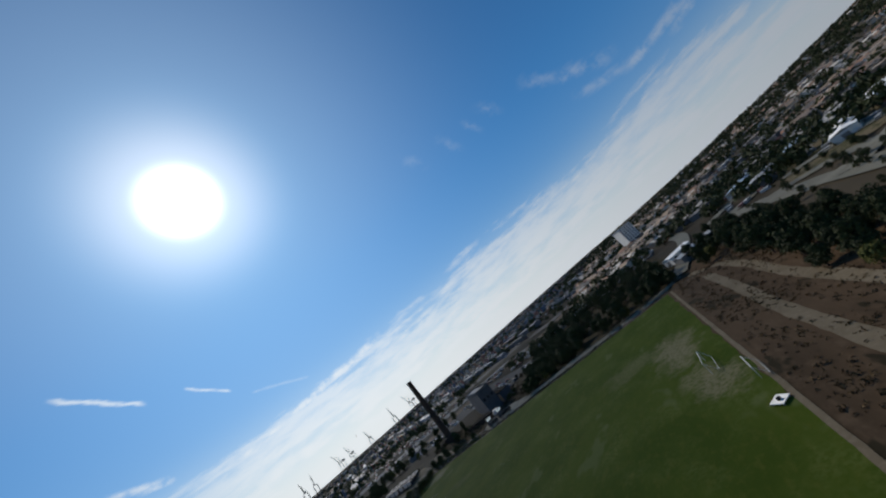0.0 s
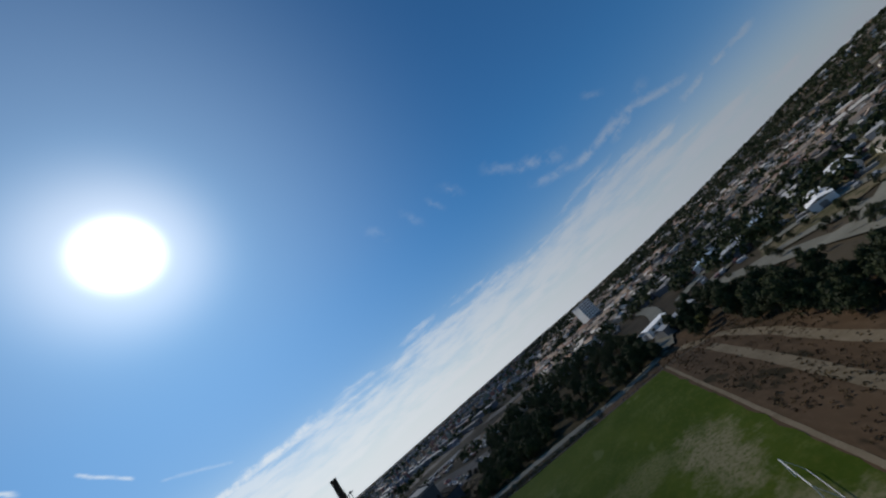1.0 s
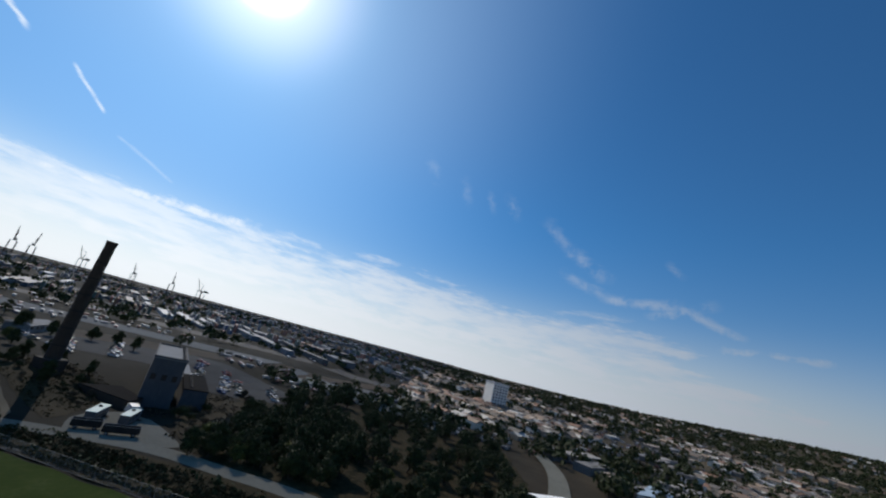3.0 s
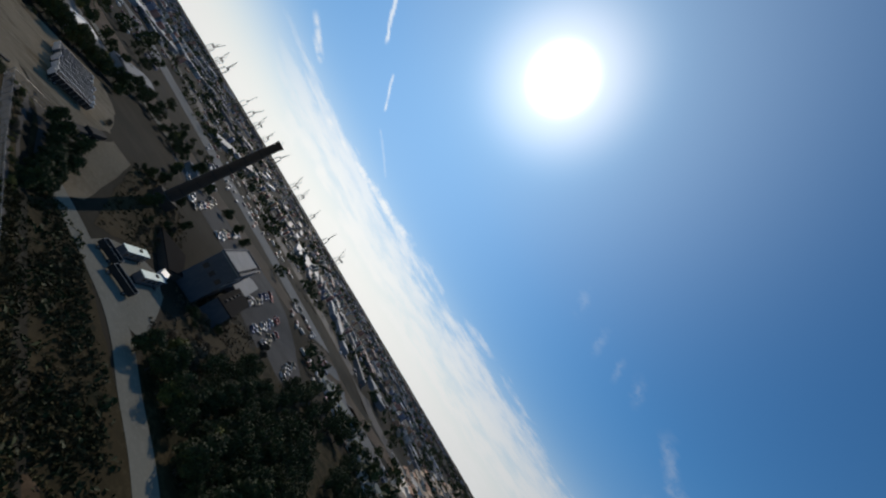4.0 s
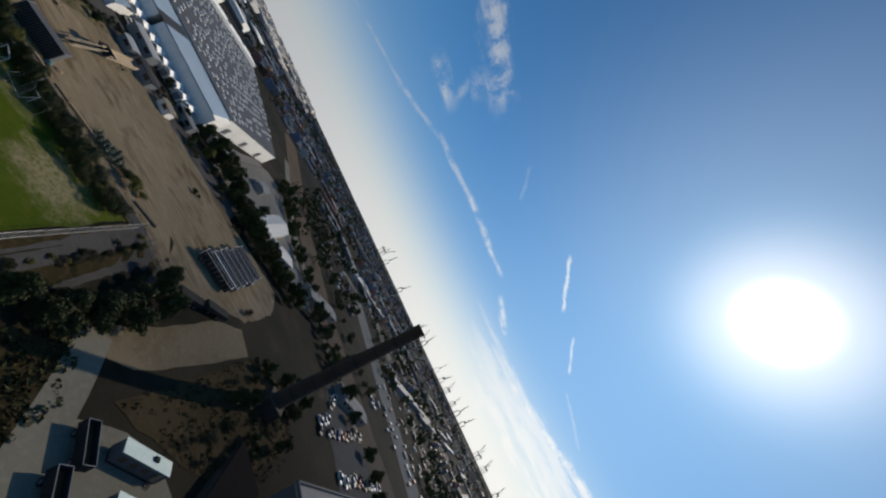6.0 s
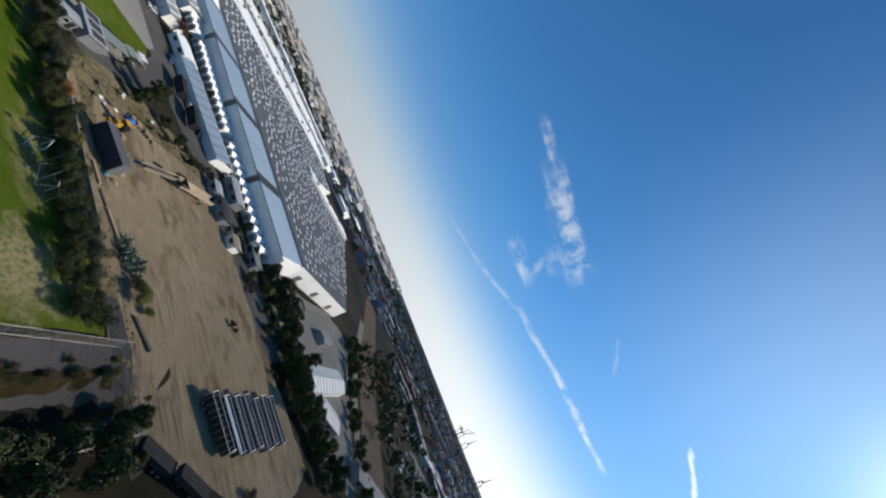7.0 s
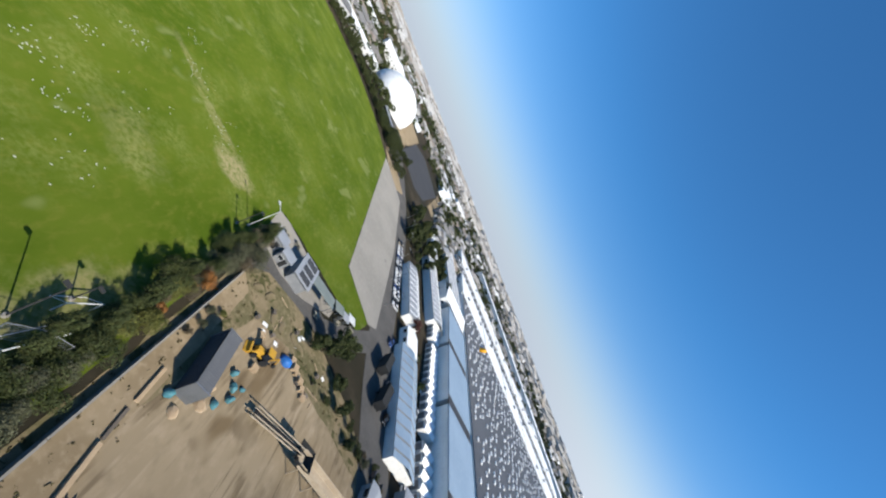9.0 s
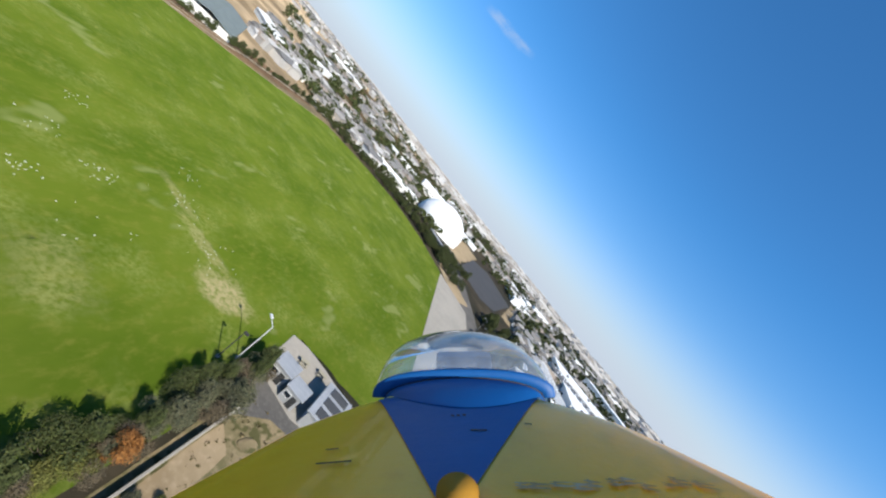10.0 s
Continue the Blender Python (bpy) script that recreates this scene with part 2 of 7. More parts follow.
GRASS = turf_material()
LIME = material("chalk_marks", ((0.42, 0.43, 0.34), (0.36, 0.38, 0.28), (0.22, 0.27, 0.12)), 0.9, 0.4, 3.0, 0.1)
def dirt_material():
    """Packed dirt with long wheel tracks along y, darker damp patches and pale dust."""
    m = material("packed_dirt", ((0.335, 0.262, 0.168), (0.285, 0.220, 0.138), (0.41, 0.325, 0.220)), 0.93, 0.05, 0.5, 0.4, spec=0.05, stretch=(1, 0.45, 1), spot=((0.18, 0.128, 0.07), 0.06, 0.40))
    net = Net(m.node_tree)
    bsdf = [n for n in net.nodes if n.type == "BSDF_PRINCIPLED"][0]
    col = bsdf.inputs["Base Color"].links[0].from_socket
    at = net.node("ShaderNodeTexCoord").outputs["Object"]
    for wide, long, turn, tone, much in ((0.45, 0.14, 0.04, (0.115, 0.086, 0.052), 0.7), (0.7, 0.10, -0.12, (0.34, 0.275, 0.19), 0.55), (0.22, 0.18, 0.45, (0.12, 0.090, 0.056), 0.6), (1.6, 0.06, 0.02, (0.095, 0.070, 0.043), 0.65)):
        place = net.node("ShaderNodeMapping")
        place.inputs["Rotation"].default_value, place.inputs["Scale"].default_value = (0, 0, turn), (wide, long, 1)
        net.links.new(at, place.inputs[0])
        patch = net.ramp(net.noise(at, 0.05 + wide * 0.03, 3, 0.5), 0.40, 0.62)
        col = net.mix(net.math("MULTIPLY", net.math("MULTIPLY", net.ramp(net.noise(place.outputs[0], 1.0, 3, 0.5), 0.52, 0.66), patch), much), col, tone)
    net.put(bsdf.inputs["Base Color"], col)
    return m


DIRT = dirt_material()
MOUND = material("loose_earth", ((0.095, 0.066, 0.032), (0.058, 0.042, 0.020), (0.14, 0.105, 0.055)), 0.95, 0.1, 0.8, 0.6, spec=0.06)
SCRUB_SOIL = material("scrub_soil", ((0.070, 0.050, 0.022), (0.040, 0.033, 0.014), (0.125, 0.092, 0.045)), 0.95, 0.05, 0.5, 0.9, spot=((0.020, 0.022, 0.008), 0.16, 0.46), spec=0.06)
CITY_SOIL = material("city_ground", ((0.050, 0.040, 0.026), (0.020, 0.021, 0.014), (0.085, 0.068, 0.046)), 0.93, 0.012, 0.06, 0.3, spot=((0.12, 0.10, 0.072), 0.02, 0.33), spec=0.06)
def dry_hillside(m):
    """West of the park the land is dry tan hillside in place of dark yards."""
    net = Net(m.node_tree)
    bsdf = [n for n in net.nodes if n.type == "BSDF_PRINCIPLED"][0]
    col = bsdf.inputs["Base Color"].links[0].from_socket
    at = net.node("ShaderNodeTexCoord").outputs["Object"]
    sep = net.node("ShaderNodeSeparateXYZ")
    net.links.new(at, sep.inputs[0])
    patch = net.ramp(net.noise(at, 0.010, 4, 0.6), 0.36, 0.60)
    tone = net.mix(patch, (0.12, 0.088, 0.052), (0.34, 0.26, 0.165))
    net.put(bsdf.inputs["Base Color"], net.mix(net.math("MULTIPLY", net.ramp(sep.outputs[0], 40.0, -90.0), net.ramp(sep.outputs[1], -60.0, 90.0, 0.22, 1.0)), col, tone))


dry_hillside(CITY_SOIL)
RAIL_DIRT = material("brown_ballast", ((0.20, 0.140, 0.092), (0.165, 0.115, 0.076), (0.25, 0.185, 0.125)), 0.94, 0.05, 0.5, 0.4, spec=0.05, spot=((0.10, 0.085, 0.05), 0.05, 0.36))
TRACK = material("dirt_track", ((0.31, 0.24, 0.15), (0.25, 0.19, 0.115), (0.38, 0.30, 0.20)), 0.93, 0.1, 0.9, 0.3, spec=0.06)
ASPHALT = material("old_asphalt", ((0.118, 0.112, 0.104), (0.092, 0.088, 0.083), (0.15, 0.143, 0.132)), 0.9, 0.08, 1.5, 0.2, spot=((0.05, 0.048, 0.046), 0.1, 0.3), spec=0.06)
ASPHALT_DARK = material("new_asphalt", ((0.042, 0.041, 0.042), (0.05, 0.049, 0.05), (0.065, 0.063, 0.06)), 0.88, 0.05, 1.0, 0.2)
CONCRETE = material("weathered_concrete", ((0.30, 0.28, 0.245), (0.26, 0.243, 0.213), (0.355, 0.335, 0.298)), 0.88, 0.06, 0.9, 0.15, spot=((0.19, 0.178, 0.158), 0.09, 0.33), spec=0.06)
CONCRETE_PALE = material("pale_concrete", ((0.30, 0.28, 0.215), (0.26, 0.243, 0.185), (0.37, 0.34, 0.27)), 0.88, 0.08, 0.9, 0.12, spot=((0.17, 0.155, 0.125), 0.11, 0.33), spec=0.06)
LEAF = material("leaves", ((0.040, 0.054, 0.013), (0.062, 0.078, 0.020), (0.100, 0.108, 0.034)), 0.85, 0.4, 1.6, 0.0, island=0.45)
LEAF_GREY = material("grey_green_leaves", ((0.082, 0.088, 0.044), (0.110, 0.112, 0.062), (0.165, 0.155, 0.092)), 0.85, 0.4, 1.6, 0.0, island=0.45)
LEAF_DRY = material("dry_twigs", ((0.125, 0.098, 0.060), (0.095, 0.078, 0.046), (0.175, 0.142, 0.090)), 0.88, 0.4, 1.6, 0.0, island=0.45)
LEAF_YELLOW = material("yellow_green_leaves", ((0.125, 0.13, 0.026), (0.16, 0.155, 0.034), (0.11, 0.12, 0.03)), 0.78, 0.4, 1.6, 0.0, island=0.4)
LEAF_RUST = material("rust_orange_leaves", ((0.33, 0.135, 0.030), (0.25, 0.100, 0.026), (0.36, 0.18, 0.05)), 0.8, 0.5, 1.8, 0.0, island=0.35)
LEAF_RED = material("dark_red_leaves", ((0.10, 0.036, 0.026), (0.075, 0.03, 0.022), (0.13, 0.06, 0.04)), 0.8, 0.5, 1.8, 0.0, island=0.4)
AGAVE = material("blue_green_agave", ((0.125, 0.18, 0.15), (0.10, 0.155, 0.13), (0.19, 0.24, 0.20)), 0.6, 0.8, 3.0, 0.0, island=0.3)
BARK = material("bark", ((0.11, 0.085, 0.062), (0.08, 0.062, 0.046), (0.15, 0.12, 0.09)), 0.92, 1.0, 6.0, 0.5)
TUFT = material("dry_scrub", ((0.105, 0.083, 0.040), (0.060, 0.056, 0.022), (0.17, 0.135, 0.070)), 0.92, 0.1, 0.9, 0.0, island=0.6, spec=0.05)
VERGE = material("weedy_verge", ((0.235, 0.185, 0.110), (0.135, 0.120, 0.060), (0.31, 0.245, 0.155)), 0.95, 0.14, 0.9, 0.7, spec=0.05, spot=((0.075, 0.075, 0.030), 0.20, 0.46))
SCRUB_BROWN = material("brown_scrub_soil", ((0.150, 0.094, 0.052), (0.100, 0.064, 0.036), (0.205, 0.135, 0.080)), 0.95, 0.06, 0.5, 0.9, spec=0.05, stretch=(1, 0.4, 1), spot=((0.040, 0.032, 0.016), 0.14, 0.42))
TUFT_BROWN = material("red_brown_scrub", ((0.20, 0.130, 0.068), (0.13, 0.092, 0.042), (0.28, 0.19, 0.105)), 0.92, 0.1, 0.9, 0.0, island=0.6, spec=0.05)
ROOF_CYAN = material("pale_cyan_roof", ((0.46, 0.58, 0.58), (0.40, 0.52, 0.52), (0.52, 0.62, 0.61)), 0.7, 0.3, 1.8, 0.05)
ROOF_WHITE = material("white_membrane_roof", ((0.84, 0.84, 0.82), (0.78, 0.78, 0.76), (0.66, 0.66, 0.63)), 0.6, 0.05, 0.5, 0.05, dull=0.95)
ROOF_BLUE = material("pale_blue_roof", ((0.30, 0.40, 0.50), (0.27, 0.365, 0.46), (0.36, 0.45, 0.54)), 0.7, 0.06, 0.6, 0.08)
ROOF_GREY = material("grey_gravel_roof", ((0.125, 0.13, 0.14), (0.105, 0.11, 0.12), (0.16, 0.165, 0.172)), 0.92, 0.05, 0.8, 0.2)
ROOF_DARK = material("dark_roof", ((0.055, 0.058, 0.064), (0.045, 0.048, 0.054), (0.08, 0.082, 0.086)), 0.85, 0.08, 0.9, 0.15)
# near-black tone that carries shade as well as dark surfaces
NEAR_BLACK = material("near_black", ((0.014, 0.014, 0.016), (0.011, 0.011, 0.013), (0.022, 0.021, 0.021)), 0.95, 0.08, 0.9, 0.1, spec=0.03)
ROOF_TIN = material("corrugated_tin_roof", ((0.43, 0.44, 0.45), (0.37, 0.38, 0.385), (0.50, 0.51, 0.51)), 0.5, 0.2, 1.5, 0.1, metal=0.15, stretch=(1, 3, 1))
ROOF_GREEN = material("grey_green_roof", ((0.22, 0.25, 0.225), (0.19, 0.22, 0.20), (0.28, 0.30, 0.27)), 0.7, 0.2, 1.5, 0.1)
WALL_WHITE = material("white_wall", ((0.80, 0.79, 0.75), (0.74, 0.73, 0.69), (0.62, 0.61, 0.565)), 0.75, 0.1, 0.9, 0.06, dull=0.9)
WALL_GREY = material("grey_render", ((0.33, 0.335, 0.33), (0.29, 0.295, 0.295), (0.40, 0.40, 0.39)), 0.85, 0.15, 1.0, 0.1)
WALL_DARK = material("dark_concrete_wall", ((0.135, 0.14, 0.15), (0.11, 0.115, 0.125), (0.17, 0.172, 0.178)), 0.88, 0.15, 1.0, 0.12, stretch=(1, 1, 0.4))
ROOF_SLAB = material("grey_slab_roof", ((0.31, 0.315, 0.31), (0.26, 0.265, 0.265), (0.36, 0.36, 0.35)), 0.85, 0.12, 1.2, 0.1)
WALL_TAN = material("tan_wall", ((0.42, 0.35, 0.26), (0.37, 0.30, 0.22), (0.48, 0.41, 0.32)), 0.85, 0.15, 1.0, 0.1)
BRICK = material("dark_brick", ((0.085, 0.062, 0.046), (0.060, 0.047, 0.038), (0.12, 0.086, 0.064)), 0.93, 0.12, 2.2, 0.4, stretch=(1, 1, 0.35))
STEEL = material("grey_steel", ((0.30, 0.31, 0.32), (0.26, 0.27, 0.28), (0.36, 0.36, 0.36)), 0.5, 0.5, 4.0, 0.05, metal=0.6)
STEEL_DARK = material("dark_steel", ((0.045, 0.046, 0.046), (0.035, 0.036, 0.036), (0.075, 0.070, 0.062)), 0.85, 0.5, 4.0, 0.1, spec=0.08)
STEEL_WHITE = material("white_painted_steel", ((0.74, 0.74, 0.72), (0.66, 0.66, 0.64), (0.5, 0.49, 0.46)), 0.5, 0.5, 4.0, 0.05)
STEEL_TAN = material("tan_painted_steel", ((0.50, 0.41, 0.29), (0.43, 0.345, 0.24), (0.36, 0.27, 0.18)), 0.7, 0.3, 2.0, 0.15)
YELLOW = material("machine_yellow", ((0.62, 0.34, 0.03), (0.56, 0.30, 0.03), (0.42, 0.24, 0.05)), 0.5, 0.6, 4.0, 0.1)
TEAL = material("teal_tarpaulin", ((0.07, 0.22, 0.25), (0.05, 0.17, 0.20), (0.13, 0.29, 0.31)), 0.6, 0.6, 3.0, 0.3)
BLUE_TARP = material("blue_tarpaulin", ((0.03, 0.17, 0.50), (0.025, 0.13, 0.42), (0.08, 0.26, 0.56)), 0.5, 0.6, 3.0, 0.3)
TIMBER = material("sawn_timber", ((0.46, 0.34, 0.21), (0.39, 0.28, 0.17), (0.53, 0.42, 0.28)), 0.85, 0.8, 5.0, 0.2, stretch=(1, 6, 6), island=0.25)
TIMBER_DARK = material("weathered_timber", ((0.17, 0.14, 0.11), (0.13, 0.108, 0.085), (0.23, 0.19, 0.15)), 0.9, 0.8, 5.0, 0.2, per_object=0.25)
RUBBER = material("tyre_rubber", ((0.018, 0.018, 0.019), (0.022, 0.022, 0.022), (0.035, 0.034, 0.033)), 0.85, 1.0, 8.0, 0.1)
GLASS_DARK = material("dark_window_glass", ((0.02, 0.026, 0.034), (0.018, 0.022, 0.03), (0.03, 0.036, 0.044)), 0.22, 1.0, 3.0, 0.0, spec=0.4)
FENCE = material("fence_wire", ((0.30, 0.31, 0.31), (0.26, 0.27, 0.27), (0.36, 0.36, 0.36)), 0.6, 0.5, 4.0, 0.0, metal=0.5)
CAR_PAINTS = [material("car_paint_" + n, (c, tuple(v * 0.96 for v in c), tuple(v * 0.85 for v in c)), 0.5, 0.3, 2.0, 0.0, coat=0.05, spec=0.2) for n, c in
              (("white", (0.78, 0.78, 0.77)), ("silver", (0.42, 0.43, 0.44)), ("black", (0.022, 0.023, 0.026)), ("blue", (0.035, 0.07, 0.20)), ("red", (0.30, 0.025, 0.02)), ("tan", (0.38, 0.32, 0.22)))]
HOUSE_WALLS = palette("house_walls", [(0.70, 0.58, 0.42), (0.84, 0.80, 0.73), (0.56, 0.38, 0.24), (0.66, 0.52, 0.38), (0.80, 0.72, 0.60)], 0.85)
HOUSE_ROOFS = palette("house_roofs", [(0.15, 0.105, 0.075), (0.22, 0.11, 0.065), (0.09, 0.08, 0.07), (0.25, 0.18, 0.125), (0.48, 0.45, 0.40), (0.14, 0.115, 0.09)], 0.85)
TOWN_WALLS = palette("town_walls", [(0.42, 0.40, 0.37), (0.62, 0.61, 0.59), (0.28, 0.26, 0.24), (0.36, 0.32, 0.27), (0.47, 0.44, 0.40)], 0.85)
TOWN_ROOFS = palette("town_roofs", [(0.17, 0.165, 0.16), (0.25, 0.235, 0.22), (0.11, 0.11, 0.112), (0.24, 0.19, 0.15), (0.42, 0.41, 0.39), (0.15, 0.14, 0.13)], 0.85)
# blue-dark tones: distance haze over the port is put into the colour
SHED_SKIN = palette("industrial_skins", [(0.34, 0.36, 0.38), (0.07, 0.085, 0.11), (0.13, 0.15, 0.18), (0.045, 0.055, 0.075), (0.09, 0.10, 0.12), (0.06, 0.075, 0.10), (0.05, 0.055, 0.065), (0.12, 0.05, 0.04)], 0.7)
BOX_SKIN = palette("container_skins", [(0.20, 0.06, 0.045), (0.05, 0.09, 0.17), (0.13, 0.14, 0.14), (0.24, 0.11, 0.05), (0.30, 0.30, 0.29), (0.045, 0.085, 0.07)], 0.6)
CAR_SKIN = palette("far_car_skins", [(0.48, 0.48, 0.47), (0.20, 0.21, 0.22), (0.03, 0.03, 0.035), (0.34, 0.32, 0.28), (0.07, 0.08, 0.12), (0.18, 0.05, 0.04)], 0.4, 0.5)


# ---------------------------------------------------------------- mesh helpers
def finish(bm, name):
    bmesh.ops.recalc_face_normals(bm, faces=bm.faces)
    mesh = bpy.data.meshes.new(name)
    bm.to_mesh(mesh)
    bm.free()
    return mesh


def part(name, bm, mat, parent=None, label="", smooth=False):
    """Links a bmesh (or a ready mesh) as one object, under a thing or a part."""
    mesh = finish(bm, name) if isinstance(bm, bmesh.types.BMesh) else bm
    if not mesh.materials:
        mesh.materials.append(mat)
    if smooth:
        mesh.shade_smooth()
    ob = new(name, mesh)
    ob.parent = parent
    return tagged(ob, label)


def thing(name, m, label, category, group=""):
    ob = new(name)
    ob.empty_display_size = 0.5
    ob.matrix_basis = m
    return tagged(ob, label, category, group)


def box(bm, x, y, z, sx, sy, sz, m=None):
    """A box centred at x, y with its underside at z."""
    at = Matrix.Translation((x, y, z + sz / 2)) @ Matrix.Diagonal((sx, sy, sz, 1))
    bmesh.ops.create_cube(bm, size=1, matrix=(m @ at) if m else at)
    return bm


def bevelled(x, y, z, sx, sy, sz, r=0.03):
    bm = box(bmesh.new(), x, y, z, sx, sy, sz)
    bmesh.ops.bevel(bm, geom=bm.edges[:], offset=r, segments=2, affect="EDGES", profile=0.6)
    return bm


def tube(bm, p, q, r0, r1=None, n=8):
    """A round bar from p to q."""
    p, q = Vector(p), Vector(q)
    m = Matrix.Translation((p + q) / 2) @ (q - p).to_track_quat("Z", "Y").to_matrix().to_4x4()
    bmesh.ops.create_cone(bm, cap_ends=True, segments=n, radius1=r0, radius2=r0 if r1 is None else r1, depth=(q - p).length, matrix=m)
    return bm


def prism(bm, outline, z0, z1):
    """An upright prism over an outline of (x, y)."""
    low, high = [bm.verts.new((x, y, z0)) for x, y in outline], [bm.verts.new((x, y, z1)) for x, y in outline]
    n = len(outline)
    bm.faces.new(low), bm.faces.new(high)
    for i in range(n):
        bm.faces.new((low[i], low[(i + 1) % n], high[(i + 1) % n], high[i]))
    return bm


def gable(bm, x, y, z, sx, sy, rise, over=0.25, thick=0.14):
    """A pitched roof with its ridge along x."""
    a, b = sx / 2 + over, sy / 2 + over
    for side in (1, -1):
        top = [(x - a, y, z + rise), (x + a, y, z + rise), (x + a, y + side * b, z - over * rise / (sy / 2)), (x - a, y + side * b, z - over * rise / (sy / 2))]
        v = [bm.verts.new(p) for p in top] + [bm.verts.new((p[0], p[1], p[2] + thick)) for p in top]
        for f in ((0, 1, 2, 3), (4, 5, 6, 7), (0, 1, 5, 4), (1, 2, 6, 5), (2, 3, 7, 6), (3, 0, 4, 7)):
            bm.faces.new([v[i] for i in f])
    return bm


def step(v, lo, hi):
    v = min(1.0, max(0.0, (v - lo) / (hi - lo)))
    return v * v * (3 - 2 * v)


def land(x, y):
    """Height of the ground."""
    z = -4.5 * step(-y, 93, 104) * step(-x, -152, -116)
    z -= 3.0 * step(-x, 16, 40) * step(y, -104, -93)
    r = math.hypot(x - 60, y)
    if r > 260:
        az = math.degrees(math.atan2(-x - y, x - y))          # clockwise from the sun's side
        z += 50 * step(r, 500, 2600) * step(az, 46, 88) * step(-az, -175, -120)
        z += 34 * step(r, 700, 2400) * step(az, 66, 92) * step(-az, -160, -120)
        z += 30 * step(r, 330, 1200) * (step(-az, 142, 165) + step(az, 120, 160))
        z += 5 * step(r, 400, 1500) * noise.noise((x * 0.004, y * 0.004, 0.3))
    return z


def flat(name, outline, mat, lift, cell=6.0, rag=0.0, label="", category="", kind="structure", seed=1.0):
    """A sheet that lies on the land: an outline cut into cells, its rim frayed by rag metres."""
    points = []
    for n, (x0, y0) in enumerate(outline):
        x1, y1 = outline[(n + 1) % len(outline)]
        cuts = max(1, int(math.hypot(x1 - x0, y1 - y0) / 2.5)) if rag else 1
        for k in range(cuts):
            px, py = x0 + (x1 - x0) * k / cuts, y0 + (y1 - y0) * k / cuts
            if rag:
                px += rag * noise.noise((px * 0.21, py * 0.21, seed))
                py += rag * noise.noise((px * 0.21, py * 0.21, seed + 9))
            points.append((px, py))
    bm = bmesh.new()
    bm.faces.new([bm.verts.new((x, y, 0)) for x, y in points])
    xs, ys = [p[0] for p in points], [p[1] for p in points]
    for axis, lo, hi in ((0, min(xs), max(xs)), (1, min(ys), max(ys))):
        v = lo + cell
        while v < hi:
            co, no = ((v, 0, 0), (1, 0, 0)) if axis == 0 else ((0, v, 0), (0, 1, 0))
            bmesh.ops.bisect_plane(bm, geom=bm.verts[:] + bm.edges[:] + bm.faces[:], plane_co=co, plane_no=no)
            v += cell
    for v in bm.verts:
        v.co.z = land(v.co.x, v.co.y) + lift
    bmesh.ops.triangulate(bm, faces=[f for f in bm.faces if len(f.verts) > 4])
    mesh = bpy.data.meshes.new(name)
    bm.to_mesh(mesh)
    bm.free()
    if mesh.polygons and sum(p.normal.z * p.area for p in mesh.polygons) < 0:
        mesh.flip_normals()
    ob = part(name, mesh, mat)
    return tagged(ob, label, category, "", kind)


def ribbon(line, width):
    """The outline of a strip of that width along a line of (x, y)."""
    left, right = [], []
    for n, p in enumerate(line):
        a, b = Vector(line[max(n - 1, 0)]), Vector(line[min(n + 1, len(line) - 1)])
        d = (b - a).normalized() * (width / 2)
        left.append((p[0] - d.y, p[1] + d.x)), right.append((p[0] + d.y, p[1] - d.x))
    return left + right[::-1]


def curve_through(line, steps=6):
    """A smooth line through points."""
    out = []
    for n in range(len(line) - 1):
        p0, p1, p2, p3 = (Vector(line[min(max(n + k, 0), len(line) - 1)]) for k in (-1, 0, 1, 2))
        for k in range(steps):
            t = k / steps
            q = 0.5 * ((2 * p1) + (p2 - p0) * t + (2 * p0 - 5 * p1 + 4 * p2 - p3) * t * t + (3 * p1 - p0 - 3 * p2 + p3) * t ** 3)
            out.append((q.x, q.y))
    return out + [tuple(line[-1])]


def raw(name, verts, faces, mats, slots=None):
    mesh = bpy.data.meshes.new(name)
    mesh.from_pydata(verts, [], faces)
    for m in mats:
        mesh.materials.append(m)
    if slots is not None:
        mesh.polygons.foreach_set("material_index", slots)
    mesh.update()
    return mesh


def many_boxes(name, rows, mat, label, category, gables=None):
    """One object of kind stuff: boxes (x, y, z, sx, sy, sz, turn in radians); with gables (a roof material) each has a pitched roof."""
    verts, faces, slots = [], [], []
    for x, y, z, sx, sy, sz, turn in rows:
        c, s = math.cos(turn), math.sin(turn)

        def at(u, v, w):
            return (x + c * u * sx / 2 - s * v * sy / 2, y + s * u * sx / 2 + c * v * sy / 2, z + w)

        n = len(verts)
        verts += [at(u, v, w) for w in (0, sz) for u, v in ((-1, -1), (1, -1), (1, 1), (-1, 1))]
        sides = [(n, n + 1, n + 5, n + 4), (n + 1, n + 2, n + 6, n + 5), (n + 2, n + 3, n + 7, n + 6), (n + 3, n, n + 4, n + 7), (n + 4, n + 5, n + 6, n + 7)]
        faces += sides
        slots += [0] * 5
        if gables:
            n = len(verts)
            rise = sy * 0.22
            verts += [at(-1.06, -1.1, sz), at(1.06, -1.1, sz), at(1.06, 1.1, sz), at(-1.06, 1.1, sz), at(-1.06, 0, sz + rise), at(1.06, 0, sz + rise)]
            faces += [(n, n + 1, n + 5, n + 4), (n + 2, n + 3, n + 4, n + 5), (n, n + 4, n + 3), (n + 1, n + 2, n + 5)]
            slots += [1] * 4
    ob = new(name, raw(name, verts, faces, [mat] + ([gables] if gables else []), slots))
    return tagged(ob, label, category, "", "stuff")


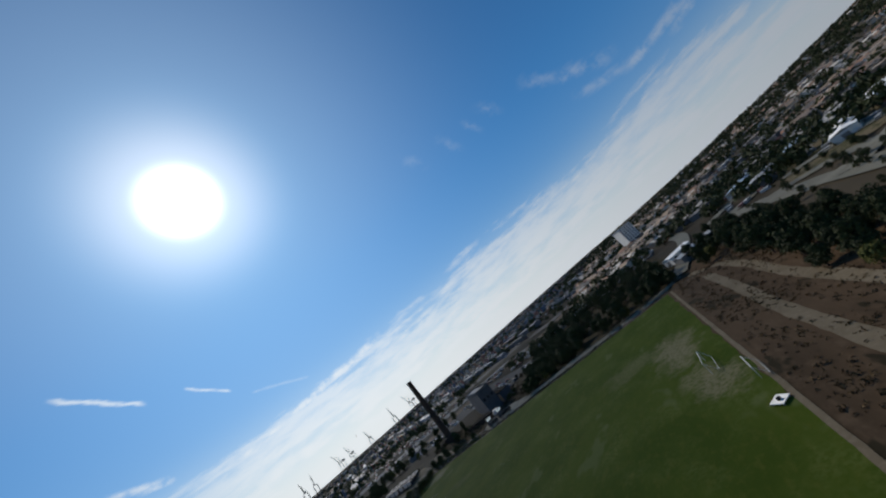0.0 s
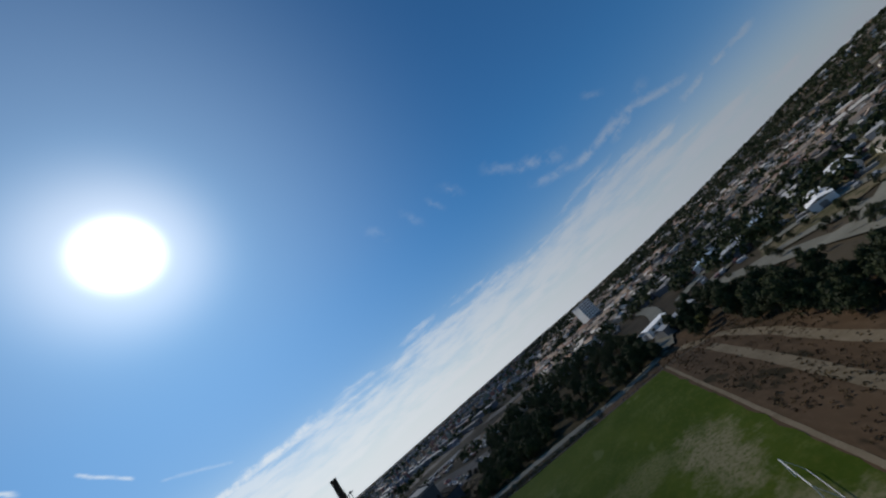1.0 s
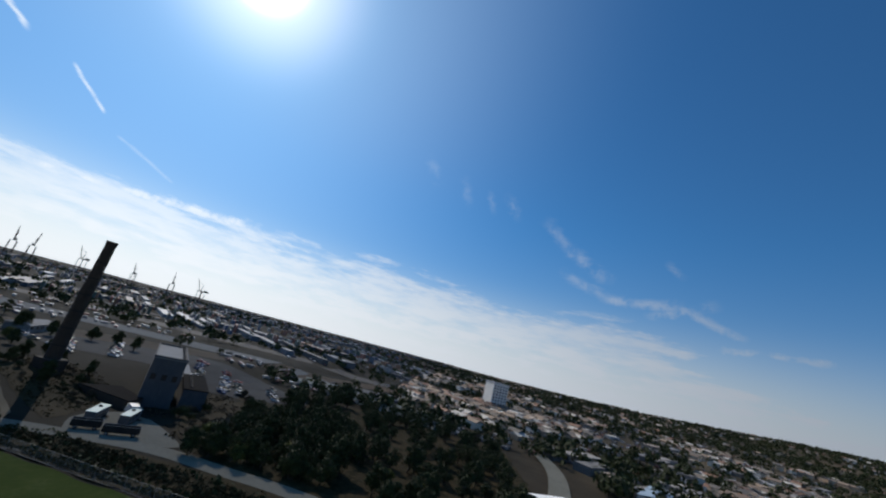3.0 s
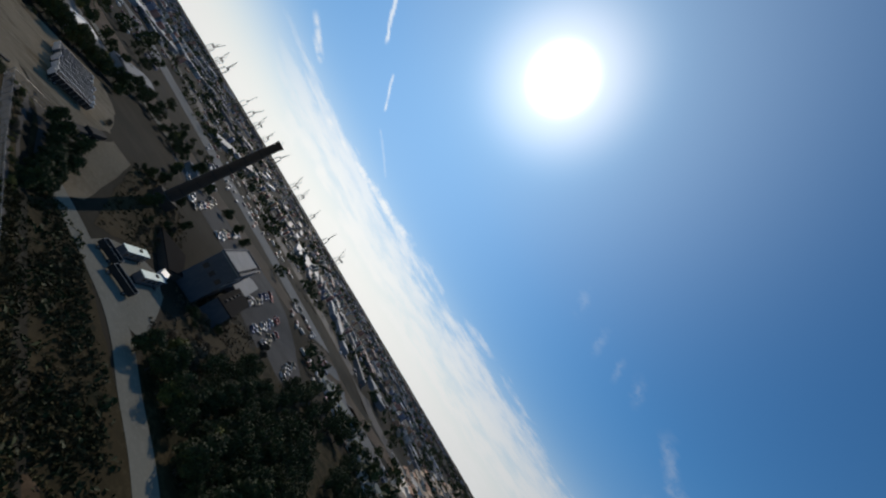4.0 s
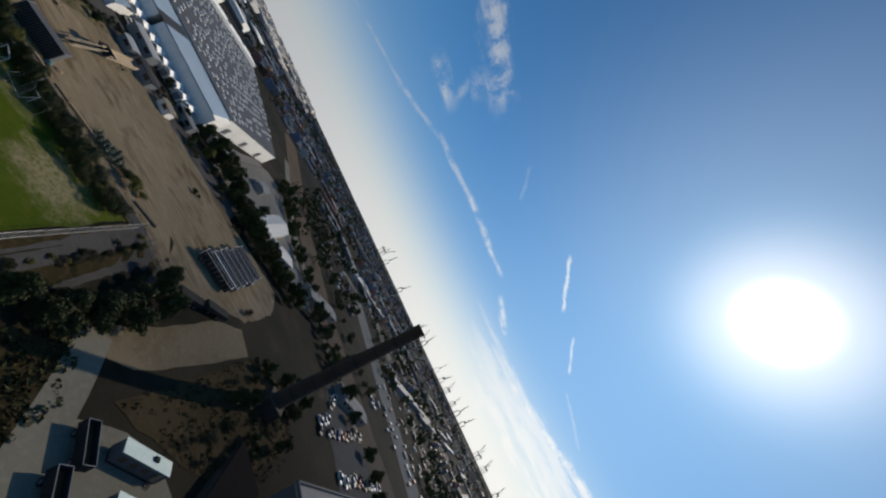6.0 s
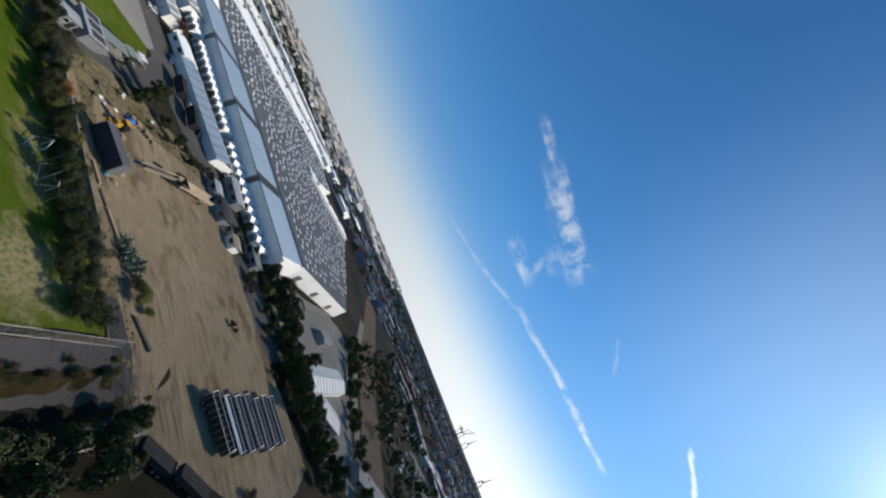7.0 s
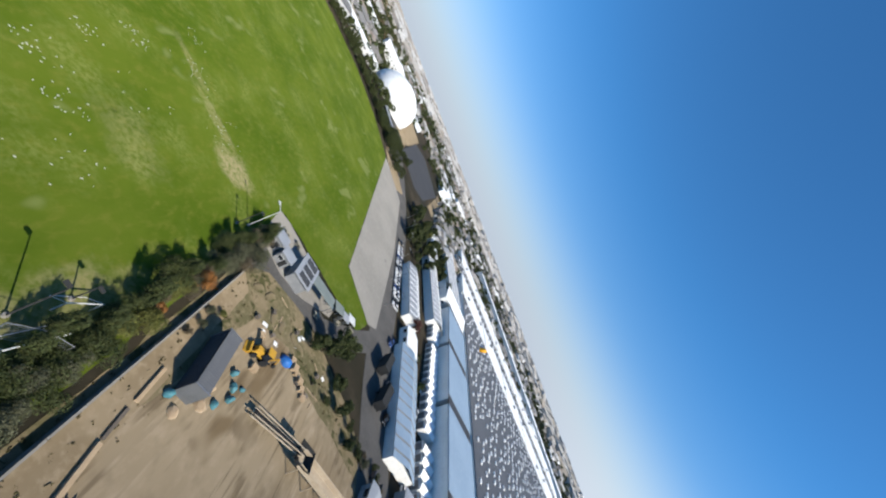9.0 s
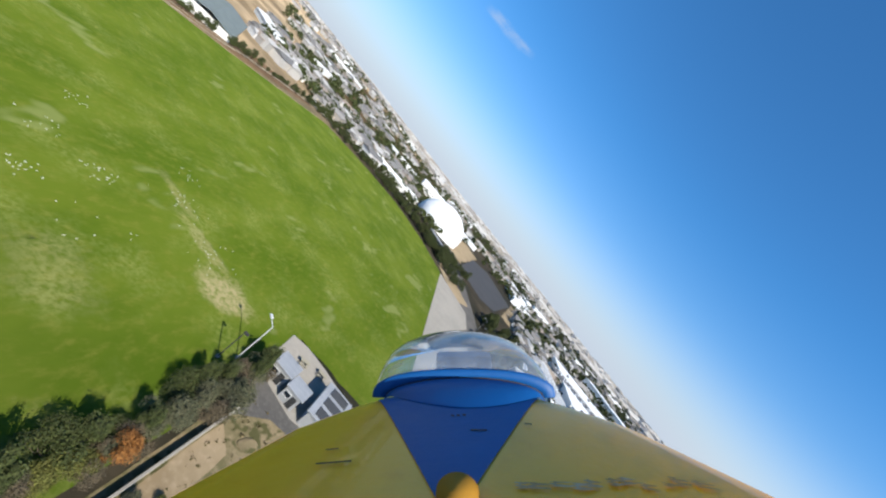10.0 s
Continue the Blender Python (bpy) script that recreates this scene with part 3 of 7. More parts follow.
def leaf_cloud(rng, clumps, count, size, flatness=0.9):
    """Leaf sprays (four-cornered, bent) on and in a few rounded clumps (x, y, z, rx, ry, rz): vertices and faces."""
    verts, faces = [], []
    weights = np.array([c[3] * c[4] + c[4] * c[5] + c[3] * c[5] for c in clumps], float)
    picks = rng.choice(len(clumps), count, p=weights / weights.sum())
    for n in picks:
        cx, cy, cz, rx, ry, rz = clumps[n]
        d = rng.normal(size=3)
        d /= np.linalg.norm(d)
        d[2] = abs(d[2]) * 0.9 - 0.25 if rng.random() < 0.7 else d[2]
        r = rng.uniform(0.62, 1.08)
        p = np.array((cx + d[0] * rx * r, cy + d[1] * ry * r, cz + d[2] * rz * r))
        a = rng.normal(size=3)
        a -= a @ d * d * flatness
        a /= np.linalg.norm(a) + 1e-6
        b = np.cross(d, a) + rng.normal(size=3) * 0.35
        b /= np.linalg.norm(b) + 1e-6
        s = size * rng.uniform(0.6, 1.35)
        k = len(verts)
        lift = d * s * 0.22
        verts += [tuple(p - a * s), tuple(p - b * s * 0.55 + lift), tuple(p + a * s), tuple(p + b * s * 0.55 + lift)]
        faces.append((k, k + 1, k + 2, k + 3))
    return verts, faces


def tree_model(name, seed, height, spread, mat, label, leaves=1700, size=0.30, trunk=0.3, low=0.25, category="tree"):
    """A tree at the origin: tapered trunk with limbs, and a crown of leaf sprays in uneven clumps."""
    rng = np.random.default_rng(seed)
    ob = thing(name, pose(0, 0, 0), label, category, "trees and shrubs round the park")
    bm = bmesh.new()
    fork = height * (low + 0.1)
    lean = rng.normal(size=2) * height * 0.03
    tube(bm, (0, 0, -0.4), (lean[0], lean[1], fork), trunk, trunk * 0.66, 8)
    clumps = []
    limbs = 6
    for n in range(limbs):
        a = 2 * math.pi * n / limbs + rng.uniform(-0.4, 0.4)
        out, up = spread * rng.uniform(0.35, 0.66), height * rng.uniform(low + 0.25, 0.82)
        tip = (lean[0] + math.cos(a) * out, lean[1] + math.sin(a) * out, up)
        tube(bm, (lean[0], lean[1], fork * rng.uniform(0.75, 1.0)), tip, trunk * 0.45, trunk * 0.1, 6)
        r = spread * rng.uniform(0.30, 0.5)
        clumps.append((*tip, r, r * rng.uniform(0.8, 1.2), r * rng.uniform(0.6, 0.95)))
        if rng.random() < 0.7:
            r *= 0.6
            clumps.append((tip[0] * 1.45, tip[1] * 1.45, up * rng.uniform(0.62, 0.9), r, r, r * 0.8))
    tube(bm, (lean[0], lean[1], fork), (lean[0] * 2, lean[1] * 2, height * 0.85), trunk * 0.6, trunk * 0.12, 6)
    clumps.append((lean[0] * 2, lean[1] * 2, height * 0.78, spread * 0.45, spread * 0.42, height * 0.22))
    if low < 0.1:
        clumps.append((lean[0], lean[1], height * 0.36, spread * 0.74, spread * 0.70, height * 0.30))
    part("trunk", bm, BARK, ob, smooth=True)
    verts, faces = leaf_cloud(rng, clumps, leaves, size)
    part("crown", raw("crown", verts, faces, [mat]), mat, ob)
    return ob


def bush_model(name, seed, height, spread, mat, label, leaves=420, size=0.34, category="shrub"):
    rng = np.random.default_rng(seed)
    ob = thing(name, pose(0, 0, 0), label, category, "trees and shrubs round the park")
    bm, clumps = bmesh.new(), []
    for n in range(7):
        a, out = rng.uniform(0, 6.28), spread * rng.uniform(0.1, 0.62)
        tip = (math.cos(a) * out, math.sin(a) * out, height * rng.uniform(0.4, 0.72))
        tube(bm, (0, 0, -0.2), tip, 0.07, 0.02, 5)
        r = spread * rng.uniform(0.3, 0.5)
        clumps.append((*tip, r, r, height * rng.uniform(0.26, 0.38)))
    part("stem", bm, BARK, ob)
    verts, faces = leaf_cloud(rng, clumps, leaves, size)
    part("foliage", raw("foliage", verts, faces, [mat]), mat, ob)
    return ob


def plant(models, places, seed=5):
    """Stands copies of models at (x, y, scale) or (x, y, scale, which); the models themselves take the first places."""
    rng = random.Random(seed)
    used = set()
    for n, place in enumerate(places):
        x, y, s = place[:3]
        which = place[3] if len(place) > 3 else rng.randrange(len(models))
        ob = models[which]
        m = Matrix.Translation((x, y, land(x, y))) @ Matrix.Rotation(rng.uniform(0, 6.28), 4, "Z") @ Matrix.Diagonal((s, s, s * rng.uniform(0.9, 1.12), 1))
        if which in used:
            made = copy_thing(ob, Matrix())
            made.matrix_basis = m
        else:
            ob.matrix_basis = m
            used.add(which)
    for n, ob in enumerate(models):
        if n not in used:
            for o in (*ob.children_recursive, ob):
                bpy.data.objects.remove(o)


def grove(name, models, places, label, seed=4, keep=420):
    """Trees too many and too far to count, as one object: thinned copies of the models at (x, y, scale)."""
    r = np.random.default_rng(seed)
    verts, faces, slots = [], [], []
    for x, y, s in places:
        ob = models[int(r.integers(len(models)))]
        a, z = r.uniform(0, 6.28), land(x, y)
        c, d = math.cos(a) * s, math.sin(a) * s
        for child in ob.children:
            crown = child.name.startswith("crown")
            co = np.empty(len(child.data.vertices) * 3)
            child.data.vertices.foreach_get("co", co)
            co = co.reshape(-1, 3)
            polys = [tuple(p.vertices) for p in child.data.polygons]
            if crown:
                polys = polys[:keep]
                co = co[:keep * 4]
            k = len(verts)
            verts += [(x + c * u - d * v, y + d * u + c * v, z + w * s) for u, v, w in co.tolist()]
            faces += [tuple(i + k for i in p) for p in polys]
            slots += [0 if crown else 1] * len(polys)
    tagged(new(name, raw(name, verts, faces, [LEAF, BARK], slots)), label, "trees", "", "stuff")


# ---------------------------------------------------------------- the land
def ground_sheet():
    def lines(lo, hi, fine):
        v, out = lo, []
        while v <= hi:
            out.append(v)
            v += fine
        up, down, s = [out[-1]], [out[0]], fine
        while up[-1] < 4900:
            s *= 1.17
            up.append(min(up[-1] + s, 4900)), down.append(max(down[-1] - s, -4900))
        return down[:0:-1] + out + up[1:]
    xs, ys = lines(-70, 220, 5), lines(-260, 120, 5)
    verts = [(x, y, land(x, y)) for y in ys for x in xs]
    w = len(xs)
    faces = [(j * w + i, j * w + i + 1, (j + 1) * w + i + 1, (j + 1) * w + i) for j in range(len(ys) - 1) for i in range(w - 1)]
    ob = new("ground", raw("ground", verts, faces, [CITY_SOIL]))
    ob.data.shade_smooth()
    tagged(ob, "grey-brown built-up land running out to the horizon", "ground", "", "structure")


ground_sheet()
FIELD = [(-14, -91), (40, -91.5), (100, -92), (131, -92.4), (128.8, -60), (125.5, -24), (124, -9), (160, -4), (163, 5), (146, 12), (133, 80), (120, 148), (92, 170), (61, 181), (30, 174), (-3, 156), (-9, 74), (-15, 37)]
flat("playing_field", FIELD, GRASS, 0.06, 7.0, 0.8, "large mown green sports field with dry patches", "field")
flat("scrub_land", [(-15, 150), (-9, 74), (-15, 37), (-14, -91), (30, -92), (60, -112), (20, -150), (-20, -150), (-60, -110), (-64, 40), (-40, 150)], SCRUB_BROWN, 0.05, 5.0, 1.5, "dry brown scrub land with bare earth", "ground")
flat("scrub_strip", [(20, -93), (134, -93), (134, -104), (112, -112), (92, -117), (60, -121), (15, -121)], SCRUB_SOIL, 0.07, 4.0, 1.0, "dry dark scrub between field and road", "ground")
flat("dirt_lot", [(137, -37), (146, -34), (160, -36), (178, -36), (184, -58), (187, -80), (192, -105), (196, -128), (180, -132), (157, -127), (146, -117), (136, -110), (135, -70)], DIRT, 0.09, 6.0, 1.3, "bare tan dirt lot with wheel tracks", "ground")
flat("dirt_verge", [(127, -25), (136, -24), (152, -23), (166, -26), (188, -34), (190, -44), (160, -37), (146, -35.5), (138, -39), (137, -80), (137, -108), (132, -100), (130, -60)], VERGE, 0.075, 4.0, 0.6, "weedy dusty verge along a wall", "ground")
flat("bare_bank", [(129.6, -33), (133, -35), (134.6, -50), (136, -68), (137.5, -80), (134.2, -80), (132.4, -72), (131.2, -55)], TRACK, 0.105, 3.0, 0.35, "bare pale earth strip along the hedge", "ground")
# flat dark sheet between the yard and the lot
flat("dark_lane", [(131.2, -85), (134.6, -85), (136.4, -98), (138.4, -113), (134.6, -114), (132.6, -99)], ASPHALT_DARK, 0.115, 4.0, 0.4, "dark strip between the yard and the dirt lot", "road")
flat("apron", [(146, 12), (163, 5), (167, 9), (160, 70), (147, 132), (120, 148), (133, 80)], CONCRETE, 0.10, 8.0, 0.0, "grey weathered concrete apron", "pavement")
flat("street", ribbon(curve_through([(196, -95), (188, -45), (176, -10), (169, 20), (163, 66), (151, 125), (128, 190), (100, 260)]), 15), ASPHALT, 0.085, 6.0, 0.0, "worn grey asphalt street", "road")
flat("driveway", ribbon([(126, -30), (131, -24), (140, -21), (151, -19), (162, -6), (170, 6)], 6.5), ASPHALT, 0.11, 5.0, 0.3, "grey asphalt driveway behind the park buildings", "road")
flat("paved_yard", [(84, -92.5), (133, -94), (136, -107), (128, -108), (114, -105), (100, -100), (80, -97)], ASPHALT, 0.10, 4.0, 0.8, "grey worn asphalt yard by the fence", "pavement")
flat("concrete_road", ribbon(curve_through([(114, -109.5), (104.5, -114.3), (93, -119), (82, -122.8), (72, -124.2), (60, -124), (46, -124.4), (30, -123.4), (0, -122), (-24, -129)]), 6.3), CONCRETE_PALE, 0.12, 4.0, 0.0, "pale concrete road with joints", "road")
flat("gravel_slab", [(107, -108), (118, -110), (128, -115), (142, -120), (153, -127), (148, -134), (132, -127), (116, -119)], TRACK, 0.10, 4.0, 0.5, "pale tan gravel pad", "pavement")
flat("trailer_yard", [(101, -119), (93, -122.4), (77, -127), (75.5, -130.5), (85, -136.8), (96, -142.5), (106, -142), (109, -134), (107, -126)], CONCRETE_PALE, 0.11, 4.0, 0.5, "pale concrete yard round the office trailers", "pavement")
flat("earth_bank", [(75, -132), (86, -139.5), (95, -155), (103, -174), (112, -194), (92, -190), (76, -158), (68, -137)], MOUND, 0.2, 4.0, 1.5, "bank of loose brown earth", "ground")
flat("stack_yard", [(108, -121), (128, -128), (150, -136), (158, -150), (140, -160), (120, -150), (112, -138)], MOUND, 0.09, 4.0, 1.2, "bare brown ground round the chimney", "ground")
flat("vehicle_lot", [(118, -196), (145, -196), (172, -180), (205, -170), (215, -200), (180, -250), (125, -258), (80, -235), (85, -205)], ASPHALT, 0.09, 6.0, 0.8, "grey lot crowded with parked vehicles", "pavement")
for n, line in enumerate(([(-28, -84), (-28, -50), (-27, -20), (-28, 14), (-30, 60)], [(-27, -118), (-33, -98), (-37, -70), (-37, -41), (-40, -3), (-42, 50)])):
    flat("dirt_track", ribbon(curve_through(line), 3.4), TRACK, 0.13, 4.0, 0.5, "pale dirt track through the scrub", "track")
flat("boundary_path", ribbon([(-15.5, -92), (-15.2, 37), (-9.5, 74), (-3.5, 156)], 0.9), TRACK, 0.14, 6.0, 0.15, "pale path along the edge of the field", "path")


# ---------------------------------------------------------------- chimney and works
def smokestack(x, y):
    z = land(x, y)
    ob = thing("smokestack", pose(x, y, z), "tall dark brick chimney standing on a square plinth", "chimney")
    top = 45.6 - z
    part("shaft", tube(bmesh.new(), (0, 0, 0), (0, 0, top - 0.2), 2.35, 1.6, 32), BRICK, ob)
    bm = bmesh.new()
    tube(bm, (0, 0, top - 1.6), (0, 0, top + 0.1), 1.68, 1.86, 32)
    part("crown_ring", bm, BRICK, ob)
    part("plinth", bevelled(0, 0, -0.5, 6.4, 6.4, 4.0, 0.1), BRICK, ob)
    for n in range(6):
        h = 8 + n * 6.0
        r = 2.35 - 0.75 * h / top + 0.05
        part("iron_band", tube(bmesh.new(), (0, 0, h), (0, 0, h + 0.28), r, r, 24), STEEL_DARK, ob, "rusty iron band")
    bm = bmesh.new()
    for side in (-0.22, 0.22):
        tube(bm, (side, -2.5, 1), (side, -1.78, top), 0.04, 0.04, 5)
    for n in range(48):
        h = 1.2 + n * top / 50
        yy = -2.5 + 0.72 * (h - 1) / (top - 1)
        tube(bm, (-0.22, yy, h), (0.22, yy, h), 0.025, 0.025, 4)
    part("ladder", bm, STEEL_DARK, ob)


def works_building():
    """The tall works: long block set at 45 degrees, with a lower wing."""
    z = -4.5
    ob = thing("works_building", pose(118.0, -168.0, z, 0, 0, -51), "tall dark concrete works with a grey flat roof", "industrial building")
    L, D, Ht = 37.0, 10.0, 16.3
    part("wall", box(bmesh.new(), 0, 0, -0.3, L, D, Ht), WALL_DARK, ob)
    part("roof", box(bmesh.new(), 0, 0, Ht - 0.3, L + 0.3, D + 0.3, 0.35), ROOF_SLAB, ob, "pale flat concrete roof")
    for sy in (-1, 1):
        part("parapet", box(bmesh.new(), 0, sy * (D / 2 - 0.0), Ht + 0.05, L + 0.5, 0.4, 0.6), WALL_DARK, ob)
    for sx in (-1, 1):
        part("parapet", box(bmesh.new(), sx * L / 2, 0, Ht + 0.05, 0.4, D + 0.5, 0.6), WALL_DARK, ob)
    vent = box(bmesh.new(), 0, 0, 0, 1.1, 0.9, 0.9)
    vent_mesh = finish(vent, "roof_vent")
    vent_mesh.materials.append(ROOF_DARK)
    for n in range(8):
        v = part("roof_vent", vent_mesh, ROOF_DARK, ob)
        v.location = (-17 + n * 4.9, -3.9, Ht + 0.05)
    win = finish(box(bmesh.new(), 0, 0, 0, 1.6, 0.16, 1.9), "window")
    win.materials.append(GLASS_DARK)
    for row in range(3):
        for n in range(9):
            w = part("window", win, GLASS_DARK, ob)
            w.location = (-17 + n * 4.25, -D / 2 - 0.02, 2.4 + row * 4.4)
    for n in range(3):
        w = part("window", win, GLASS_DARK, ob)
        w.matrix_basis = pose(-L / 2 - 0.02, -3.2 + n * 3.2, 9.0, 0, 0, 90)
    part("loading_door", box(bmesh.new(), -8, -D / 2 - 0.05, 0, 5.0, 0.2, 5.0), STEEL_DARK, ob)
    # the lower block along its side, and an added wedge for the shadow-black patch
    block = thing("works_side_block", pose(108.6, -174.6, z, 0, 0, -51), "lower dark works block with a black flat roof", "industrial building")
    part("wall", box(bmesh.new(), 0, 0, -0.3, 30, 8.0, 7.0), WALL_DARK, block)
    part("roof", box(bmesh.new(), 0, 0, 6.7, 30.4, 8.4, 0.35), NEAR_BLACK, block)
    for n in range(5):
        part("roof_vent", bevelled(-11 + n * 5.4, 1.6, 7.05, 1.2, 1.0, 0.7, 0.06), ROOF_DARK, block)
    # made-up wedge: the dark spike at the works is put into its shape
    wedge = thing("tarred_shed", pose(0, 0, z), "low black wedge added for a shadow-dark patch", "shed")
    foot = [(128.6, -146.4), (122.4, -156.6), (108.0, -150.6), (106.4, -143.6)]
    part("wall", prism(bmesh.new(), foot, -0.3, 2.6), BRICK, wedge)
    part("roof", prism(bmesh.new(), foot, 2.6, 2.9), NEAR_BLACK, wedge)
    # low wing on the side of the lot
    wing = thing("works_annex", pose(139, -201, z, 0, 0, -50), "low grey works annex with a flat roof", "industrial building")
    part("wall", box(bmesh.new(), 0, 0, -0.3, 38, 13, 4.4), WALL_DARK, wing)
    part("roof", box(bmesh.new(), 0, 0, 4.1, 38.8, 13.8, 0.35), ROOF_SLAB, wing)
    for n in range(6):
        w = part("window", win, GLASS_DARK, wing)
        w.location = (-15 + n * 6, -6.52, 1.2)


def office_trailer(x, y, turn, length=9.6):
    ob = thing("office_trailer", pose(x, y, land(x, y), 0, 0, turn), "long grey portable office trailer with a pale flat roof", "trailer", "office trailers in the yard")
    # dark walls: their shade is put into the colour, the roof stays pale
    part("body", bevelled(0, 0, 0.55, length, 2.4, 2.4, 0.06), WALL_DARK, ob)
    part("roof", bevelled(0, 0, 2.95, length + 0.25, 2.6, 0.16, 0.04), ROOF_CYAN, ob, "pale blue-white sheet roof")
    part("skirting", box(bmesh.new(), 0, 0, 0, length - 0.3, 2.2, 0.56), STEEL_DARK, ob)
    for n in range(4):
        w = part("window", box(bmesh.new(), -length / 2 + 1.4 + n * 2.2, -1.22, 1.4, 1.1, 0.06, 0.9), GLASS_DARK, ob)
    part("door", box(bmesh.new(), length / 2 - 1.1, -1.22, 0.62, 0.9, 0.07, 2.05), STEEL, ob)
    part("air_unit", bevelled(length / 2 - 3.4, 0.2, 3.1, 0.9, 0.8, 0.35, 0.05), STEEL_DARK, ob)
    bm = bmesh.new()
    for n in range(3):
        box(bm, length / 2 - 1.1, -1.5 - 0.28 * n, 0, 1.1, 0.28, 0.55 - 0.18 * n)
    part("steps", bm, TIMBER_DARK, ob)


smokestack(143.1, -147.2)
works_building()
office_trailer(103.6, -130.4, -64)
office_trailer(97.2, -135.0, -66)


# ---------------------------------------------------------------- the great warehouse and its neighbours
def warehouse():
    ob = thing("warehouse", pose(0, 0, 0), "huge warehouse with grey gravel roof and white end wall", "warehouse")
    # grey main roof, its outline on the land
    main = [(232, -54), (302, -64), (372, -10), (432, 36), (351, 70), (470, 112), (480, 168), (236, 176), (234, 100)]
    part("wall", prism(bmesh.new(), main, -0.4, 8.6), WALL_WHITE, ob, "white end wall")
    part("roof", prism(bmesh.new(), [(x * 0.999 + 0.3, y * 0.999) for x, y in main], 8.6, 9.0), ROOF_GREY, ob, "grey gravel roof")
    # lower bays along the yard, pale blue, cut by dark joints
    for n in range(4):
        y0, y1 = -58 + n * 40.5, -58 + (n + 1) * 40.5
        part("bay_wall", prism(bmesh.new(), [(209, y0), (231.8, y0 + 3), (231.8, y1), (209, y1 - 3)], -0.4, 7.8), WALL_WHITE, ob)
        part("bay_roof", prism(bmesh.new(), [(208.6, y0 + 2.2), (232, y0 + 5), (232, y1 - 1), (208.6, y1 - 4)], 7.8, 8.3), ROOF_BLUE, ob, "pale blue sheet roof")
        part("roof_joint", prism(bmesh.new(), [(208.8, y1 - 4), (232, y1 - 1), (232, y1 + 5), (208.8, y1 + 2.2)], 7.8, 8.05), ROOF_DARK, ob)
    part("loading_dock", box(bmesh.new(), 268, -66, -0.3, 46, 5, 1.3), CONCRETE, ob)
    shutter = finish(box(bmesh.new(), 0, 0, 0, 3.4, 0.16, 3.8), "shutter")
    shutter.materials.append(STEEL)
    for n in range(3):
        d = part("shutter", shutter, STEEL, ob)
        d.matrix_basis = pose(240 + n * 22.2, -55.45 - n * 3.17, 0.9, 0, 0, -8.1)
    sky = finish(bevelled(0, 0, 0, 1.0, 2.2, 0.5, 0.08), "skylight")
    sky.materials.append(ROOF_WHITE)
    sky_far = []
    rng = random.Random(3)
    count = 0
    for j in range(44):
        for i in range(36):
            x, y = 238 + i * 6.9 + rng.uniform(-0.7, 0.7) + (j % 3) * 1.3, -52 + j * 5.3 + rng.uniform(-0.9, 0.9)
            inside = sum(((y0 > y) != (y1 > y)) and x < (x1 - x0) * (y - y0) / (y1 - y0) + x0 for (x0, y0), (x1, y1) in zip(main, main[1:] + main[:1])) % 2
            if inside and rng.random() < 0.78:
                if count < 290:
                    s = part("skylight", sky, ROOF_WHITE, ob)
                    s.matrix_basis = pose(x, y, 9.0, 0, 0, -8)
                    count += 1
                else:
                    sky_far.append((x, y, 9.0, 1.0, 2.2, 0.5, -0.14))
    if sky_far:
        far = many_boxes("skylight", sky_far, ROOF_WHITE, "", "")
        far.parent = ob


def long_white_roof(a, b, width, height, name="white_hall", top=None, label="very long low hall with a bright white roof"):
    (x0, y0), (x1, y1) = a, b
    length = math.hypot(x1 - x0, y1 - y0)
    ob = thing(name, pose((x0 + x1) / 2, (y0 + y1) / 2, 0, 0, 0, math.degrees(math.atan2(y1 - y0, x1 - x0))), label, "warehouse", "long halls")
    part("wall", box(bmesh.new(), 0, 0, -0.5, length, width, height), WALL_WHITE, ob)
    part("roof", box(bmesh.new(), 0, 0, height - 0.5, length + 0.6, width + 0.6, 0.5), top or ROOF_WHITE, ob)
    if top:
        pane = finish(bevelled(0, 0, 0, 1.0, 2.4, 0.5, 0.08), "skylight")
        pane.materials.append(ROOF_WHITE)
        for i in range(int(length / 7)):
            for j in range(5):
                if (i * 7 + j * 3) % 5:
                    part("skylight", pane, ROOF_WHITE, ob).location = (-length / 2 + 4 + i * 7 + (j % 3) * 1.4, (j - 2) * width / 5.6, height)
        return
    unit = finish(box(bmesh.new(), 0, 0, 0, 2.4, 2.0, 1.2), "roof_unit")
    unit.materials.append(ROOF_GREY)
    joint = finish(box(bmesh.new(), 0, 0, 0, 1.6, width + 0.4, 0.12), "roof_joint")
    joint.materials.append(ROOF_SLAB)
    for n in range(1, int(length / 52)):
        part("roof_joint", joint, ROOF_SLAB, ob).location = (-length / 2 + n * 52, 0, height - 0.02)
    for n in range(int(length / 30)):
        u = part("roof_unit", unit, ROOF_GREY, ob)
        u.location = (-length / 2 + 12 + n * 30, (n % 3 - 1) * width * 0.25, height)


warehouse()
long_white_roof((236, 200), (505, 192), 46, 9.6)
long_white_roof((228, 240), (536, 230), 30, 9.0, "grey_hall", ROOF_GREY, "very long low hall with a dark gravel roof and skylights")
long_white_roof((240, 281), (560, 270), 46, 10)
long_white_roof((640, 300), (360, 520), 34, 11)
long_white_roof((352, 70), (440, 44), 13, 11, "white_shed")


